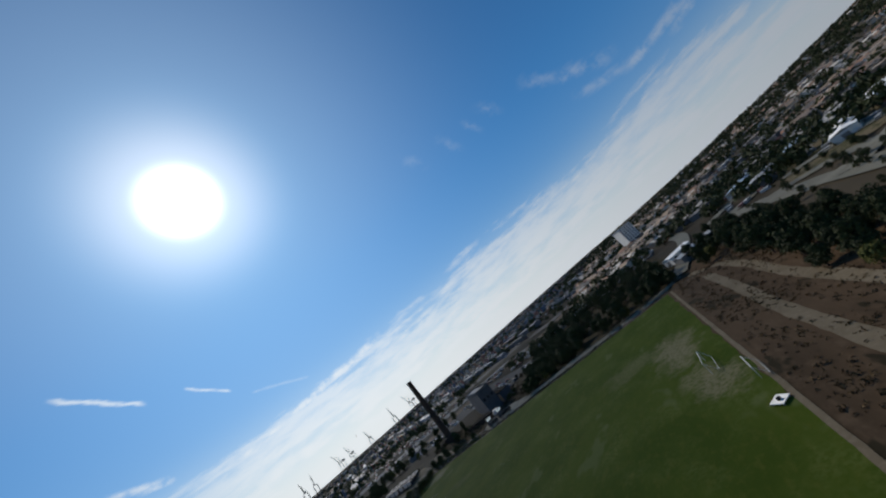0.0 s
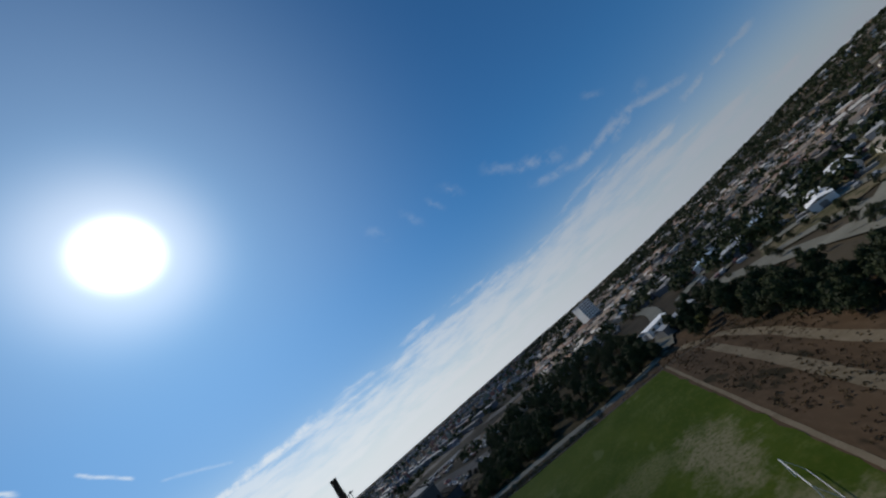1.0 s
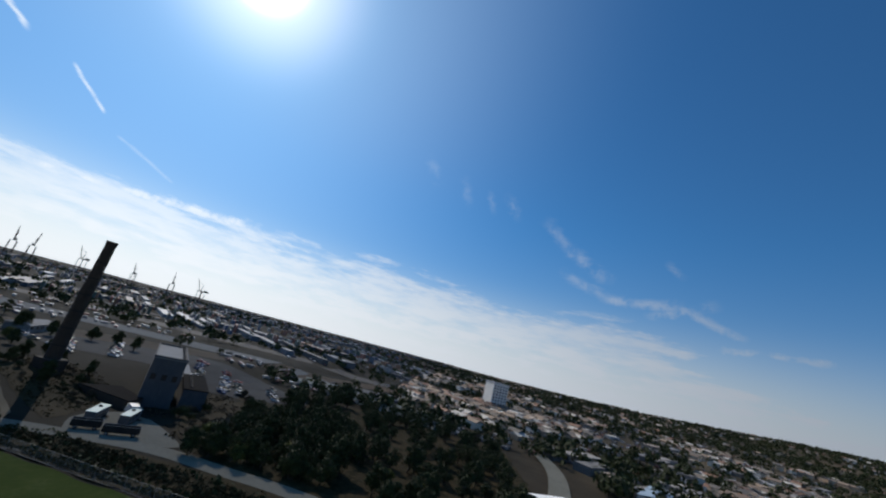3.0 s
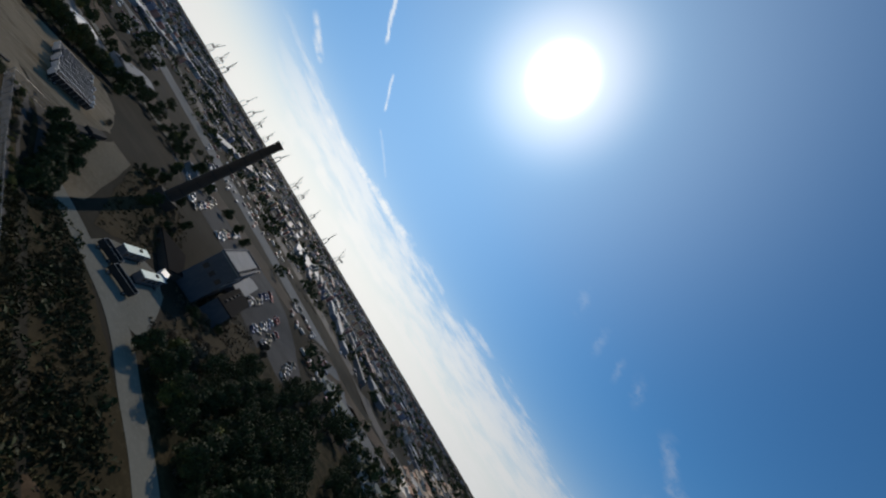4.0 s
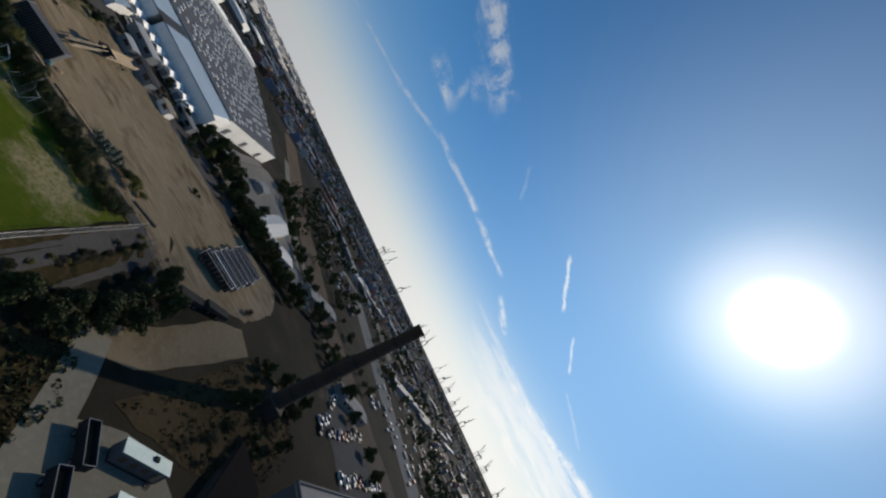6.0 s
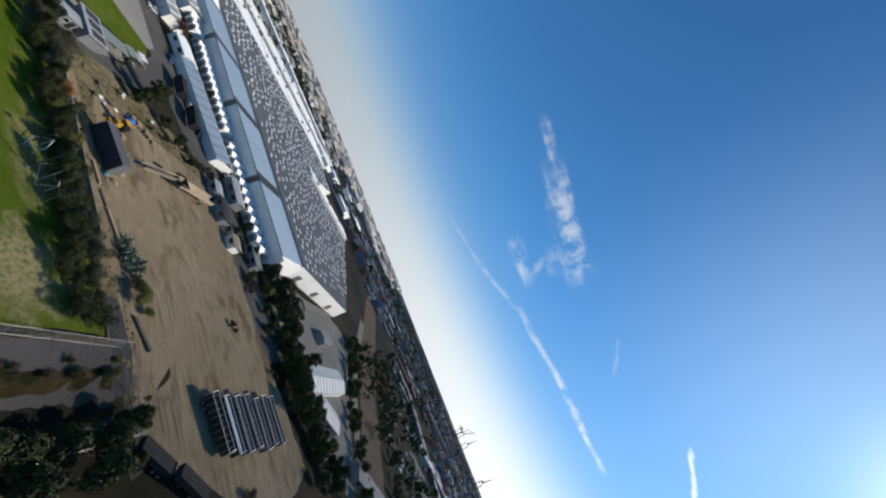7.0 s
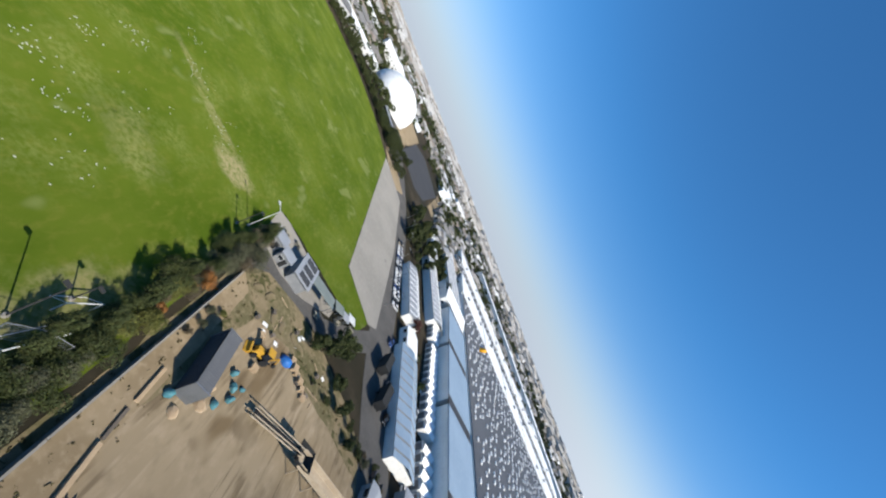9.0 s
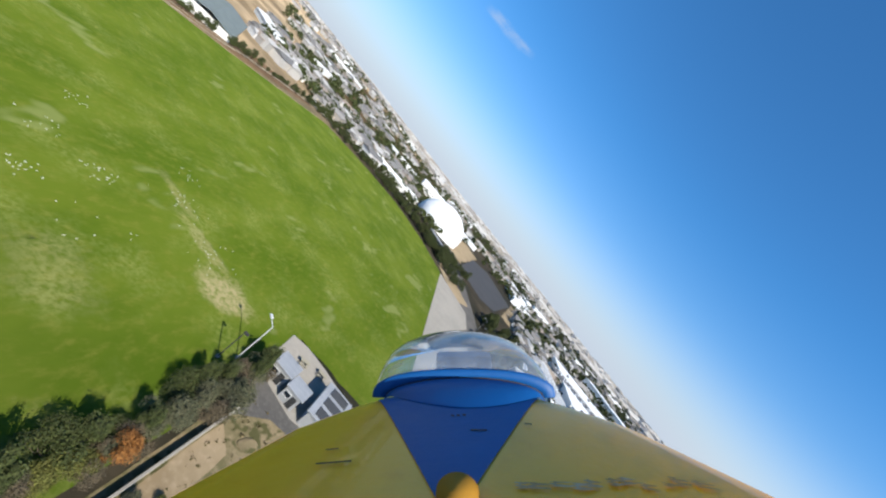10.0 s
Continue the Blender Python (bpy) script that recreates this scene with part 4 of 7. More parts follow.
def storage_unit(x, y, turn):
    ob = thing("storage_unit", pose(x, y, 0, 0, 0, turn), "small white storage shed with a pitched roof", "shed", "row of white storage sheds")
    part("wall", box(bmesh.new(), 0, 0, -0.2, 6.4, 3.4, 3.0), WALL_WHITE, ob)
    part("roof", gable(bmesh.new(), 0, 0, 2.8, 6.4, 3.4, 0.8, 0.15), ROOF_WHITE, ob)
    part("door", box(bmesh.new(), -3.24, 0, 0, 0.1, 2.4, 2.4), STEEL, ob)
    return ob


shed = storage_unit(204.6, -52, 4)
for n in range(1, 38):
    if n % 13 != 12:
        copy_thing(shed, pose(204.6 - 0.02 * n, -52 + n * 4.3, 0, 0, 0, 4))


def ribbed_hall(x, y, turn, length, width, height, label, skin=None):
    ob = thing("ribbed_hall", pose(x, y, 0, 0, 0, turn), label, "building", "low halls along the street")
    part("wall", box(bmesh.new(), 0, 0, -0.3, length, width, height), WALL_WHITE, ob)
    part("roof", gable(bmesh.new(), 0, 0, height - 0.3, length, width, width * 0.12), skin or ROOF_TIN, ob)
    rib = finish(box(bmesh.new(), 0, 0, 0, 0.5, width * 0.52, 0.16), "roof_rib")
    rib.materials.append(ROOF_SLAB if skin else ROOF_WHITE)
    slope = math.degrees(math.atan(0.24))
    for n in range(int(length / 4)):
        for side in (-1, 1):
            r = part("roof_rib", rib, ROOF_SLAB if skin else ROOF_WHITE, ob)
            r.matrix_basis = pose(-length / 2 + 2 + n * 4, side * width * 0.25, height - 0.3 + width * 0.06 + 0.12, -side * slope, 0, 0)
    win = finish(box(bmesh.new(), 0, 0, 0, 1.6, 0.12, 1.3), "window")
    win.materials.append(GLASS_DARK)
    for n in range(int(length / 5)):
        w = part("window", win, GLASS_DARK, ob)
        w.location = (-length / 2 + 3 + n * 5, -width / 2 - 0.02, 1.2)


ribbed_hall(187.8, -2, 99, 42, 12, 3.4, "long low hall with a ribbed blue-grey metal roof", ROOF_BLUE)
ribbed_hall(236, -103, -4, 44, 11, 3.4, "long pale hall with a ribbed roof before the warehouse")
ribbed_hall(178, 57, 104, 38, 10, 4.0, "white ribbed hall beside the parked cars")
ribbed_hall(196, 98, 104, 60, 12, 5.0, "white hall behind a strip of trees")
ribbed_hall(222, 175, 100, 90, 22, 6.0, "large white hall with a low pitched roof")
ribbed_hall(190, 165, 104, 40, 10, 4.0, "small white hall among trees")


# ---------------------------------------------------------------- trees, shrubs, scrub
rng = np.random.default_rng(11)


def inside(x, y, outline):
    return sum(((y0 > y) != (y1 > y)) and x < (x1 - x0) * (y - y0) / (y1 - y0) + x0 for (x0, y0), (x1, y1) in zip(outline, outline[1:] + outline[:1])) % 2 == 1


oaks = [  # the last one is brown
        tree_model("tree", 21, 8.5, 3.6, LEAF, "tall dark green broadleaf tree", 2200, 0.35, low=0.06), tree_model("tree", 22, 7.0, 3.3, LEAF, "dark green broadleaf tree with an uneven crown", 2100, 0.34, low=0.05),
        tree_model("tree", 23, 9.5, 3.2, LEAF, "slender dark green tree", 2100, 0.34, low=0.05), tree_model("tree", 24, 6.0, 3.0, LEAF_YELLOW, "yellow-green tree at the edge of the wood", 1900, 0.32, low=0.06),
        tree_model("tree", 25, 5.6, 3.4, LEAF_DRY, "brown-leaved low tree on the earth bank", 1800, 0.32, low=0.05)]
wood, grove_places = [], []
# wood round the earth bank
for x, y, s in ((58, -134, 0.8), (60, -143, 0.8), (66, -152, 0.8), (54, -152, 0.9), (48, -140, 0.9), (62, -162, 0.8), (40, -150, 1.0), (50, -166, 1.0), (60, -178, 0.9), (70, -174, 0.7),
                (98, -200, 0.6), (104, -206, 0.6), (72, -190, 0.8), (132, -137, 0.6), (136, -141, 0.7), (150, -140, 0.6), (154, -147, 0.7), (150, -155, 0.8), (158, -158, 0.7), (136, -156, 0.6), (131, -149, 0.5),
                (223, -173, 1.0), (214, -176, 0.9), (204, -182, 1.0), (198, -192, 0.9), (193, -208, 1.0), (182, -211, 0.9), (173, -213, 0.9), (188, -166, 0.8), (176, -160, 0.7), (230, -160, 0.9), (238, -182, 0.9)):
    wood.append((x, y, s))
# the wood beyond the short side of the field
for n in range(215):
    x, y = -22 + 118 * rng.random(), -124 - 134 * rng.random()
    if not inside(x, y, [(72, -118), (125, -120), (150, -250), (100, -262), (84, -215), (76, -150)]):
        (wood if y > -150 else grove_places).append((x, y, float(rng.uniform(0.9, 1.3))))
# dense wood between the concrete road and the earth bank
for n in range(150):
    x, y = 38 + 52 * rng.random(), -129 - 62 * rng.random()
    if inside(x, y, [(38, -130), (72, -129), (70, -140), (78, -158), (90, -188), (60, -192), (38, -180)]):
        grove_places.append((x, y, float(rng.uniform(0.6, 1.05))))
# planting between the roads west of the scrub
for n in range(120):
    x, y = -62 - 70 * rng.random(), -170 + 240 * rng.random()
    grove_places.append((x, y, float(rng.uniform(0.3, 0.65))))
# row along the scrub
for n in range(30):
    y = -14 - 4.6 * n
    wood.append((-45 - 3 * math.sin(n * 1.7) + float(rng.normal()) * 1.5 + (6 if y < -110 else 0), y, float(rng.uniform(0.7, 1.1))))
    wood.append((-52 - 3 * math.sin(n * 1.1) + float(rng.normal()) * 2, y + 2, float(rng.uniform(0.7, 1.1))))
    grove_places.append((-57 + float(rng.normal()) * 2.5, y + 1, float(rng.uniform(0.6, 1.0))))
for n in range(10):
    wood.append((-50 - 12 * rng.random(), -100 - 60 * rng.random(), float(rng.uniform(0.7, 1.1))))
# clump by the paved yard
for x, y, s in ((99, -100, 0.75), (104, -103, 0.8), (109, -104, 0.85), (114, -106, 0.85), (119, -107, 0.9), (124, -108, 0.85), (129, -108, 0.8), (133, -106, 0.7), (127, -112, 0.8), (120, -111, 0.8), (113, -108.5, 0.7), (106, -106.5, 0.65), (134, -112, 0.55)):
    wood.append((x, y, s))
# between the dirt lot and the warehouse
for x, y, s in ((203, -62, 1.0), (207, -68, 1.15), (212, -74, 1.1), (215, -66, 0.9), (199, -70, 0.8), (196, -78, 0.6), (210, -84, 0.9), (206, -92, 0.8), (214, -96, 1.0), (208, -104, 0.8), (202, -112, 0.9), (212, -114, 0.9),
                (205, -122, 0.8), (215, -126, 1.0), (198, -133, 0.8), (208, -138, 0.9), (200, -44, 0.55), (202, -34, 0.5), (196, -56, 0.55), (191, -66, 0.5), (193, -84, 0.5), (311, -52, 1.0), (325, -40, 0.9)):
    wood.append((x, y, s))
def tree_row(line, count, wide, lo, hi, into=wood):
    """Trees strung along a line of (x, y), a few metres either side."""
    for k in range(count):
        t = (len(line) - 1) * (k + 0.5) / count
        n = min(int(t), len(line) - 2)
        (x0, y0), (x1, y1) = line[n], line[n + 1]
        u = t - n
        into.append((x0 + (x1 - x0) * u + float(rng.normal()) * wide, y0 + (y1 - y0) * u + float(rng.normal()) * wide, float(rng.uniform(lo, hi))))


tree_row([(212, -68), (206, -80), (199, -94), (197, -107), (202, -120), (209, -133)], 30, 1.8, 0.7, 1.1)
tree_row([(336, -76), (302, -88), (284, -104), (262, -120), (246, -138), (230, -154)], 26, 2.2, 0.6, 1.05)
tree_row([(226, -148), (222, -160), (214, -172), (204, -186)], 12, 3.0, 0.7, 1.1, grove_places)
tree_row([(440, -84), (380, -116), (330, -148), (290, -176), (252, -214)], 26, 3.0, 0.7, 1.1, grove_places)
# along the street
for x, y, s in ((153, -24, 0.85), (157, -20, 0.75), (160, -27, 0.6), (164, -31, 0.5), (170, -34, 0.45), (150, -27, 0.6), (175, 100, 0.9), (172, 110, 0.9), (168, 122, 0.9), (166, 134, 1.0), (163, 146, 1.0), (160, 158, 0.9), (163, 170, 1.0), (186, 112, 1.0), (190, 124, 1.0), (188, 136, 1.1), (184, 150, 1.1),
                (180, 164, 1.0), (176, 178, 1.0), (192, 182, 1.0), (206, 120, 1.0), (210, 134, 1.0), (206, 146, 1.0), (202, 160, 1.1), (178, 92, 0.7), (181, 30, 0.6), (190, 24, 0.6), (195, 14, 0.6)):
    wood.append((x, y, s))
for n in range(34):
    while True:
        x, y = 150 + 70 * rng.random(), 60 + 150 * rng.random()
        if inside(x, y, [(172, 78), (178, 112), (198, 118), (216, 160), (196, 205), (158, 175), (156, 128), (164, 96)]):
            break
    wood.append((x, y, float(rng.uniform(0.8, 1.25))))
for n in range(36):
    t = rng.random()
    grove_places.append((92 + 40 * t + float(rng.normal()) * 3, 178 + 38 * t + float(rng.normal()) * 5, float(rng.uniform(0.6, 1.0))))
# far rim of the field
for n in range(230):
    t = rng.random()
    grove_places.append((132 - 156 * t + float(rng.normal()) * 3, 160 + 32 * math.sin(math.pi * t) + float(rng.normal()) * 5, float(rng.uniform(0.4, 0.85))))
for n in range(70):
    y = 44 + 125 * rng.random()
    grove_places.append((-20 - 10 * rng.random() - max(0, 90 - y) * 0.05, y, float(rng.uniform(0.35, 0.7))))
for n in range(60):
    grove_places.append((-60 + 150 * rng.random(), 200 + 60 * rng.random(), float(rng.uniform(0.4, 0.8))))
grove("tree_belt", oaks[:4], grove_places, "dark green trees massed beyond the ends of the field", 4, 760)
plant(oaks, [(x, y, s, 4 if 66 < x < 108 and y < -134 and rng.random() < 0.7 else 3 if rng.random() < 0.12 else int(rng.integers(3))) for x, y, s in wood], 8)

hedge_models = [bush_model("shrub", 31, 4.6, 3.0, LEAF_GREY, "tall grey-green shrub in the hedge", 3600, 0.11), bush_model("shrub", 32, 4.0, 2.8, LEAF, "dark green shrub in the hedge", 3600, 0.115),
                bush_model("shrub", 33, 3.4, 2.8, LEAF_DRY, "bare brown twiggy shrub", 3200, 0.095), bush_model("shrub", 34, 3.4, 2.6, LEAF_YELLOW, "yellow-green shrub in the hedge", 3400, 0.11),
                bush_model("shrub", 35, 3.8, 2.2, LEAF_RUST, "rust-orange autumn shrub in the hedge", 4200, 0.09), bush_model("shrub", 36, 1.6, 1.2, LEAF, "low dark bush on the bare dirt", 600, 0.16), bush_model("shrub", 37, 6.6, 1.7, LEAF, "tall slim dark green shrub on the field side of the hedge", 3200, 0.12)]
hedge = []
for n in range(31):
    y = -22 - 2.25 * n
    if n % 5 != 3:
        hedge.append((124.9 + 0.9 * math.sin(n * 0.9), y, float(rng.uniform(0.7, 1.05)), int(rng.choice([6, 6, 1, 6]))))
    kinds = [2, 2, 0, 2] if y > -38 else [0, 2, 0, 2] if y > -46 else [3, 3, 0, 2] if y > -60 else [0, 1, 0, 1]
    hedge.append((max(125.6, 125.9 - 0.06 * (y + 32.5)) + 0.5 * math.sin(n * 1.3 + 1), y - 1.0, float(rng.uniform(0.65, 0.95)), int(rng.choice(kinds))))
    if y < -26:
        hedge.append((126.3 + 0.6 * math.sin(n * 2.1), y + 0.8, float(rng.uniform(0.5, 0.8)), int(rng.choice(kinds))))
hedge += [(127.4, -44.8, 0.95, 4), (126.8, -47.4, 0.6, 4), (127.2, -53, 0.5, 4), (128.0, -32.6, 1.15, 0), (127.8, -35.4, 1.1, 2), (127.2, -38.4, 1.05, 0)]
hedge += [(131.6, -46.0, 0.42, 0), (132.0, -48.4, 0.4, 0), (131.8, -51.0, 0.36, 2), (132.8, -44.0, 0.35, 3)]
hedge += [(171.5, -85.5, 1.1, 5), (173.4, -87.0, 0.8, 5), (139.2, -84.5, 1.0, 3), (138.4, -82.0, 0.7, 1), (140.0, -87, 0.6, 3), (160, -125, 0.8, 2), (186.5, 46, 1.35, 5)]
for n in range(26):
    hedge.append((88 + 46 * rng.random(), -96.2 - 2.0 * rng.random(), float(rng.uniform(0.25, 0.5)), int(rng.choice([1, 2, 3]))))
for n in range(14):
    hedge.append((152 + 34 * rng.random(), -29.5 - 3.5 * rng.random(), float(rng.uniform(0.3, 0.6)), int(rng.choice([1, 2, 0]))))
for n in range(22):
    hedge.append((188 + 6 * rng.random(), -40 - 70 * rng.random(), float(rng.uniform(0.35, 0.7)), int(rng.choice([1, 2, 0, 1]))))
for n in range(34):
    x, y = 68 + 34 * rng.random(), -134 - 62 * rng.random()
    if abs(y + 134 + (x - 72) * 1.35) < 16:
        hedge.append((x, y, float(rng.uniform(0.6, 1.1)), int(rng.choice([2, 2, 2, 1]))))
for n in range(30):
    hedge.append((112 + 40 * rng.random(), -134 - 22 * rng.random(), float(rng.uniform(0.35, 0.75)), int(rng.choice([1, 2, 2]))))
plant(hedge_models, hedge, 9)
plant([tree_model("tree", 41, 6.5, 3.2, LEAF_RED, "dark red-leaved street tree", 900, 0.36)], [(184.5, 39, 1.0)], 3)


def agave(x, y, s, seed):
    r = random.Random(seed)
    ob = thing("agave", pose(x, y, land(x, y), 0, 0, r.uniform(0, 360)), "large blue-green agave with thick pointed leaves", "plant", "agaves at the edge of the dirt lot")
    blade = bmesh.new()
    left = [blade.verts.new((-w, d, h)) for d, h, w in ((0, 0, 0.12), (0.5, 0.45, 0.2), (1.0, 0.75, 0.14))]
    right = [blade.verts.new((w, d, h)) for d, h, w in ((0, 0, 0.12), (0.5, 0.45, 0.2), (1.0, 0.75, 0.14))]
    mid = [blade.verts.new((0, d + 0.03, h - 0.09)) for d, h in ((0, 0), (0.5, 0.45), (1.0, 0.75))]
    tip = blade.verts.new((0, 1.35, 0.85))
    for a in range(2):
        blade.faces.new((left[a], mid[a], mid[a + 1], left[a + 1])), blade.faces.new((mid[a], right[a], right[a + 1], mid[a + 1]))
    blade.faces.new((left[2], mid[2], tip)), blade.faces.new((mid[2], right[2], tip))
    mesh = finish(blade, "leaf")
    mesh.materials.append(AGAVE)
    for n in range(16):
        leaf = part("leaf", mesh, AGAVE, ob)
        k = s * r.uniform(0.8, 1.15)
        leaf.matrix_basis = pose(0, 0, 0.1, (n % 3) * 22 - 6, 0, n * 137.5) @ Matrix.Diagonal((k, k, k, 1))


for n, (x, y) in enumerate(((136.6, -74.4), (138.4, -75.0), (137.2, -76.4), (139.4, -76.6), (136.4, -78.0), (138.2, -78.2), (139.6, -79.0), (137.0, -79.8), (138.8, -80.6), (136.2, -75.8), (140.2, -77.4), (137.8, -73.2))):
    agave(x + 0.9, y + 0.8, 1.05, n)


def scrub(name, outline, count, size, seed, mat, label):
    """Low tufts over an outline, too many to count."""
    r = np.random.default_rng(seed)
    xs, ys = [p[0] for p in outline], [p[1] for p in outline]
    verts, faces, made = [], [], 0
    while made < count:
        x, y = float(r.uniform(min(xs), max(xs))), float(r.uniform(min(ys), max(ys)))
        if noise.noise((x * 0.09, y * 0.09, seed)) < r.uniform(-0.5, 0.35) or not inside(x, y, outline):
            continue
        made += 1
        z, s = land(x, y), size * float(r.uniform(0.4, 1.3))
        v, f = leaf_cloud(r, [(x, y, z + s * 0.3, s, s, s * 0.55)], 7, s * 0.55)
        k = len(verts)
        verts += v
        faces += [tuple(i + k for i in face) for face in f]
    tagged(new(name, raw(name, verts, faces, [mat])), label, "scrub", "", "stuff")


scrub("dry_scrub", [(20, -94), (92, -94), (98, -101), (112, -108), (92, -115), (60, -117), (15, -114)], 2600, 0.75, 51, TUFT, "dry brown and grey scrub on the slope below the field")
scrub("field_side_scrub", [(-17, -91), (-17, 60), (-62, 60), (-62, -90), (-40, -118), (20, -124), (22, -96)], 3600, 0.42, 52, TUFT_BROWN, "dry dark scrub beside the playing field")
scrub("green_scrub", [(10, -95), (10, -118), (60, -119), (100, -116), (112, -108), (92, -100), (60, -96)], 520, 0.9, 53, LEAF, "dark green bushes scattered in the dry scrub")
scrub("bank_scrub", [(78, -131), (92, -139), (106, -152), (124, -196), (106, -200), (84, -172), (66, -140)], 500, 0.7, 54, LEAF_DRY, "dry brush on the bank of earth")
scrub("yard_weeds", [(108, -121), (128, -128), (152, -136), (160, -152), (140, -164), (118, -152), (112, -138)], 600, 0.6, 55, TUFT, "dry weeds round the chimney")
scrub("lot_weeds", [(129, -26), (150, -29), (188, -28), (192, -36), (152, -34), (137, -33), (137, -100), (131, -96)], 420, 0.28, 56, TUFT, "dry weeds along the dirt lot")


# ---------------------------------------------------------------- the town and the port, far out
def polar(az, r):
    """Metres from the azimuth (degrees, clockwise from the sun's side) and the distance from the park."""
    a = math.radians(az)
    c, s = math.cos(a) * math.sqrt(0.5), math.sin(a) * math.sqrt(0.5)
    return 60 + r * (c - s), -r * (s + c)


def spread(n, az0, az1, r0, r1, bias=1.0):
    for _ in range(n):
        r = r0 + (r1 - r0) * float(rng.random()) ** bias
        yield (*polar(float(rng.uniform(az0, az1)), r), r)


def near_site(x, y):
    return -70 < x < 540 and -265 < y < 200 and not (y < -200 and x > 230) and not (x > 300 and y < -80)


GRID = math.radians(-45)
rows = []
for x, y, r in spread(7600, 44, 122, 250, 2900, 1.2):
    if near_site(x, y) or noise.noise((x * 0.006, y * 0.006, 4.2)) < 0.0 or (r > 1100 and rng.random() < 0.6):
        continue
    k = 1 + r / 2600
    rows.append((x, y, land(x, y) - 0.5, rng.uniform(7, 12) * k, rng.uniform(5.5, 8) * k, rng.uniform(3.0, 5) * k, GRID + rng.choice([0, 1.5708]) + rng.normal() * 0.12))
blocks = []
for x, y, r in spread(190, 52, 112, 260, 1000, 1.0):
    if not (near_site(x, y) or x > -60):
        blocks.append((x, y, land(x, y) - 0.5, rng.uniform(14, 38), rng.uniform(8, 13), rng.uniform(3.5, 5.5), GRID + 1.5708 + rng.normal() * 0.06))
many_boxes("commercial_blocks", blocks, TOWN_ROOFS, "grey and pale flat-roofed commercial blocks in the town", "buildings")
many_boxes("hillside_houses", rows, HOUSE_WALLS, "pale houses with pitched roofs crowded on the hillside", "houses", HOUSE_ROOFS)
rows = []
for x, y, r in spread(2500, -178, -72, 215, 2600, 1.45):
    if near_site(x, y) or (84 < x < 190 and y < 430) or math.hypot(x - 74, y - 282) < 40 or math.hypot(x - 26, y - 240) < 34 or (x < -24 and y < 130) or noise.noise((x * 0.006, y * 0.006, 8.2)) < -0.1:
        continue
    k = 1 + r / 2600
    rows.append((x, y, land(x, y) - 0.5, rng.uniform(9, 18) * k, rng.uniform(7, 11) * k, rng.uniform(3.4, 6.5) * k, rng.choice([0, 1.5708]) + rng.normal() * 0.1))
many_boxes("town_houses", rows, TOWN_WALLS, "low pale grey houses beyond the park", "houses", TOWN_ROOFS)
# added pale blocks lighten the far city's edge in place of haze
rows = []
for x, y, r in spread(2600, -178, -56, 1300, 4600, 1.0):
    rows.append((x, y, land(x, y) - 0.5, rng.uniform(30, 110), rng.uniform(20, 60), rng.uniform(6, 12) * (1 + r / 4000), rng.choice([0, 1.5708]) + rng.normal() * 0.05))
many_boxes("far_city", rows, TOWN_WALLS, "low city buildings out to the horizon, pale in place of haze", "buildings")
rows = []
for x, y, r in spread(520, -74, 44, 470, 3000, 1.15):
    if near_site(x, y):
        continue
    k = 1 + r / 2500
    rows.append((x, y, land(x, y) - 0.5, rng.uniform(30, 120) * k, rng.uniform(6, 16), rng.uniform(3.0, 6) * (1 + r / 4000), GRID + 1.5708 * (rng.random() < 0.18)))
many_boxes("industrial_sheds", rows, SHED_SKIN, "long low industrial sheds towards the port", "sheds")
rows = []
for x, y, r in spread(140, -175, -60, 460, 2800, 1.1):
    if near_site(x, y) or (-30 < x < 175 and y < 430):
        continue
    rows.append((x, y, land(x, y) - 0.5, rng.uniform(24, 90), rng.uniform(14, 34), rng.uniform(5, 10), rng.choice([0, 1.5708]) + 0.1))
many_boxes("pale_sheds", rows, ROOF_WHITE, "pale low commercial buildings beyond the park", "sheds")
rows = []
for x, y, r in spread(3400, -60, 40, 520, 2600, 1.1):
    if near_site(x, y) or noise.noise((x * 0.006, y * 0.006, 1.2)) < -0.05:
        continue
    rows.append((x, y, land(x, y), 12.2, 2.5, 2.6 * int(rng.integers(1, 5)), GRID + rng.normal() * 0.02))
many_boxes("port_containers", rows, BOX_SKIN, "stacked freight containers in the port yards", "containers")
rows = []
for x, y, r in spread(5200, -70, 60, 240, 1500, 1.1):
    if near_site(x, y) or noise.noise((x * 0.012, y * 0.012, 6.2)) < 0.08:
        continue
    rows.append((x, y, land(x, y) + 0.3, 4.6, 1.9, 1.4, GRID + rng.choice([0, 1.5708])))
for x, y, r in spread(1800, 60, 110, 220, 1300, 1.1):
    if not near_site(x, y):
        rows.append((x, y, land(x, y) + 0.3, 4.6, 1.9, 1.4, GRID + rng.choice([0, 1.5708])))
many_boxes("distant_cars", rows, CAR_SKIN, "parked cars scattered through the far lots", "cars")


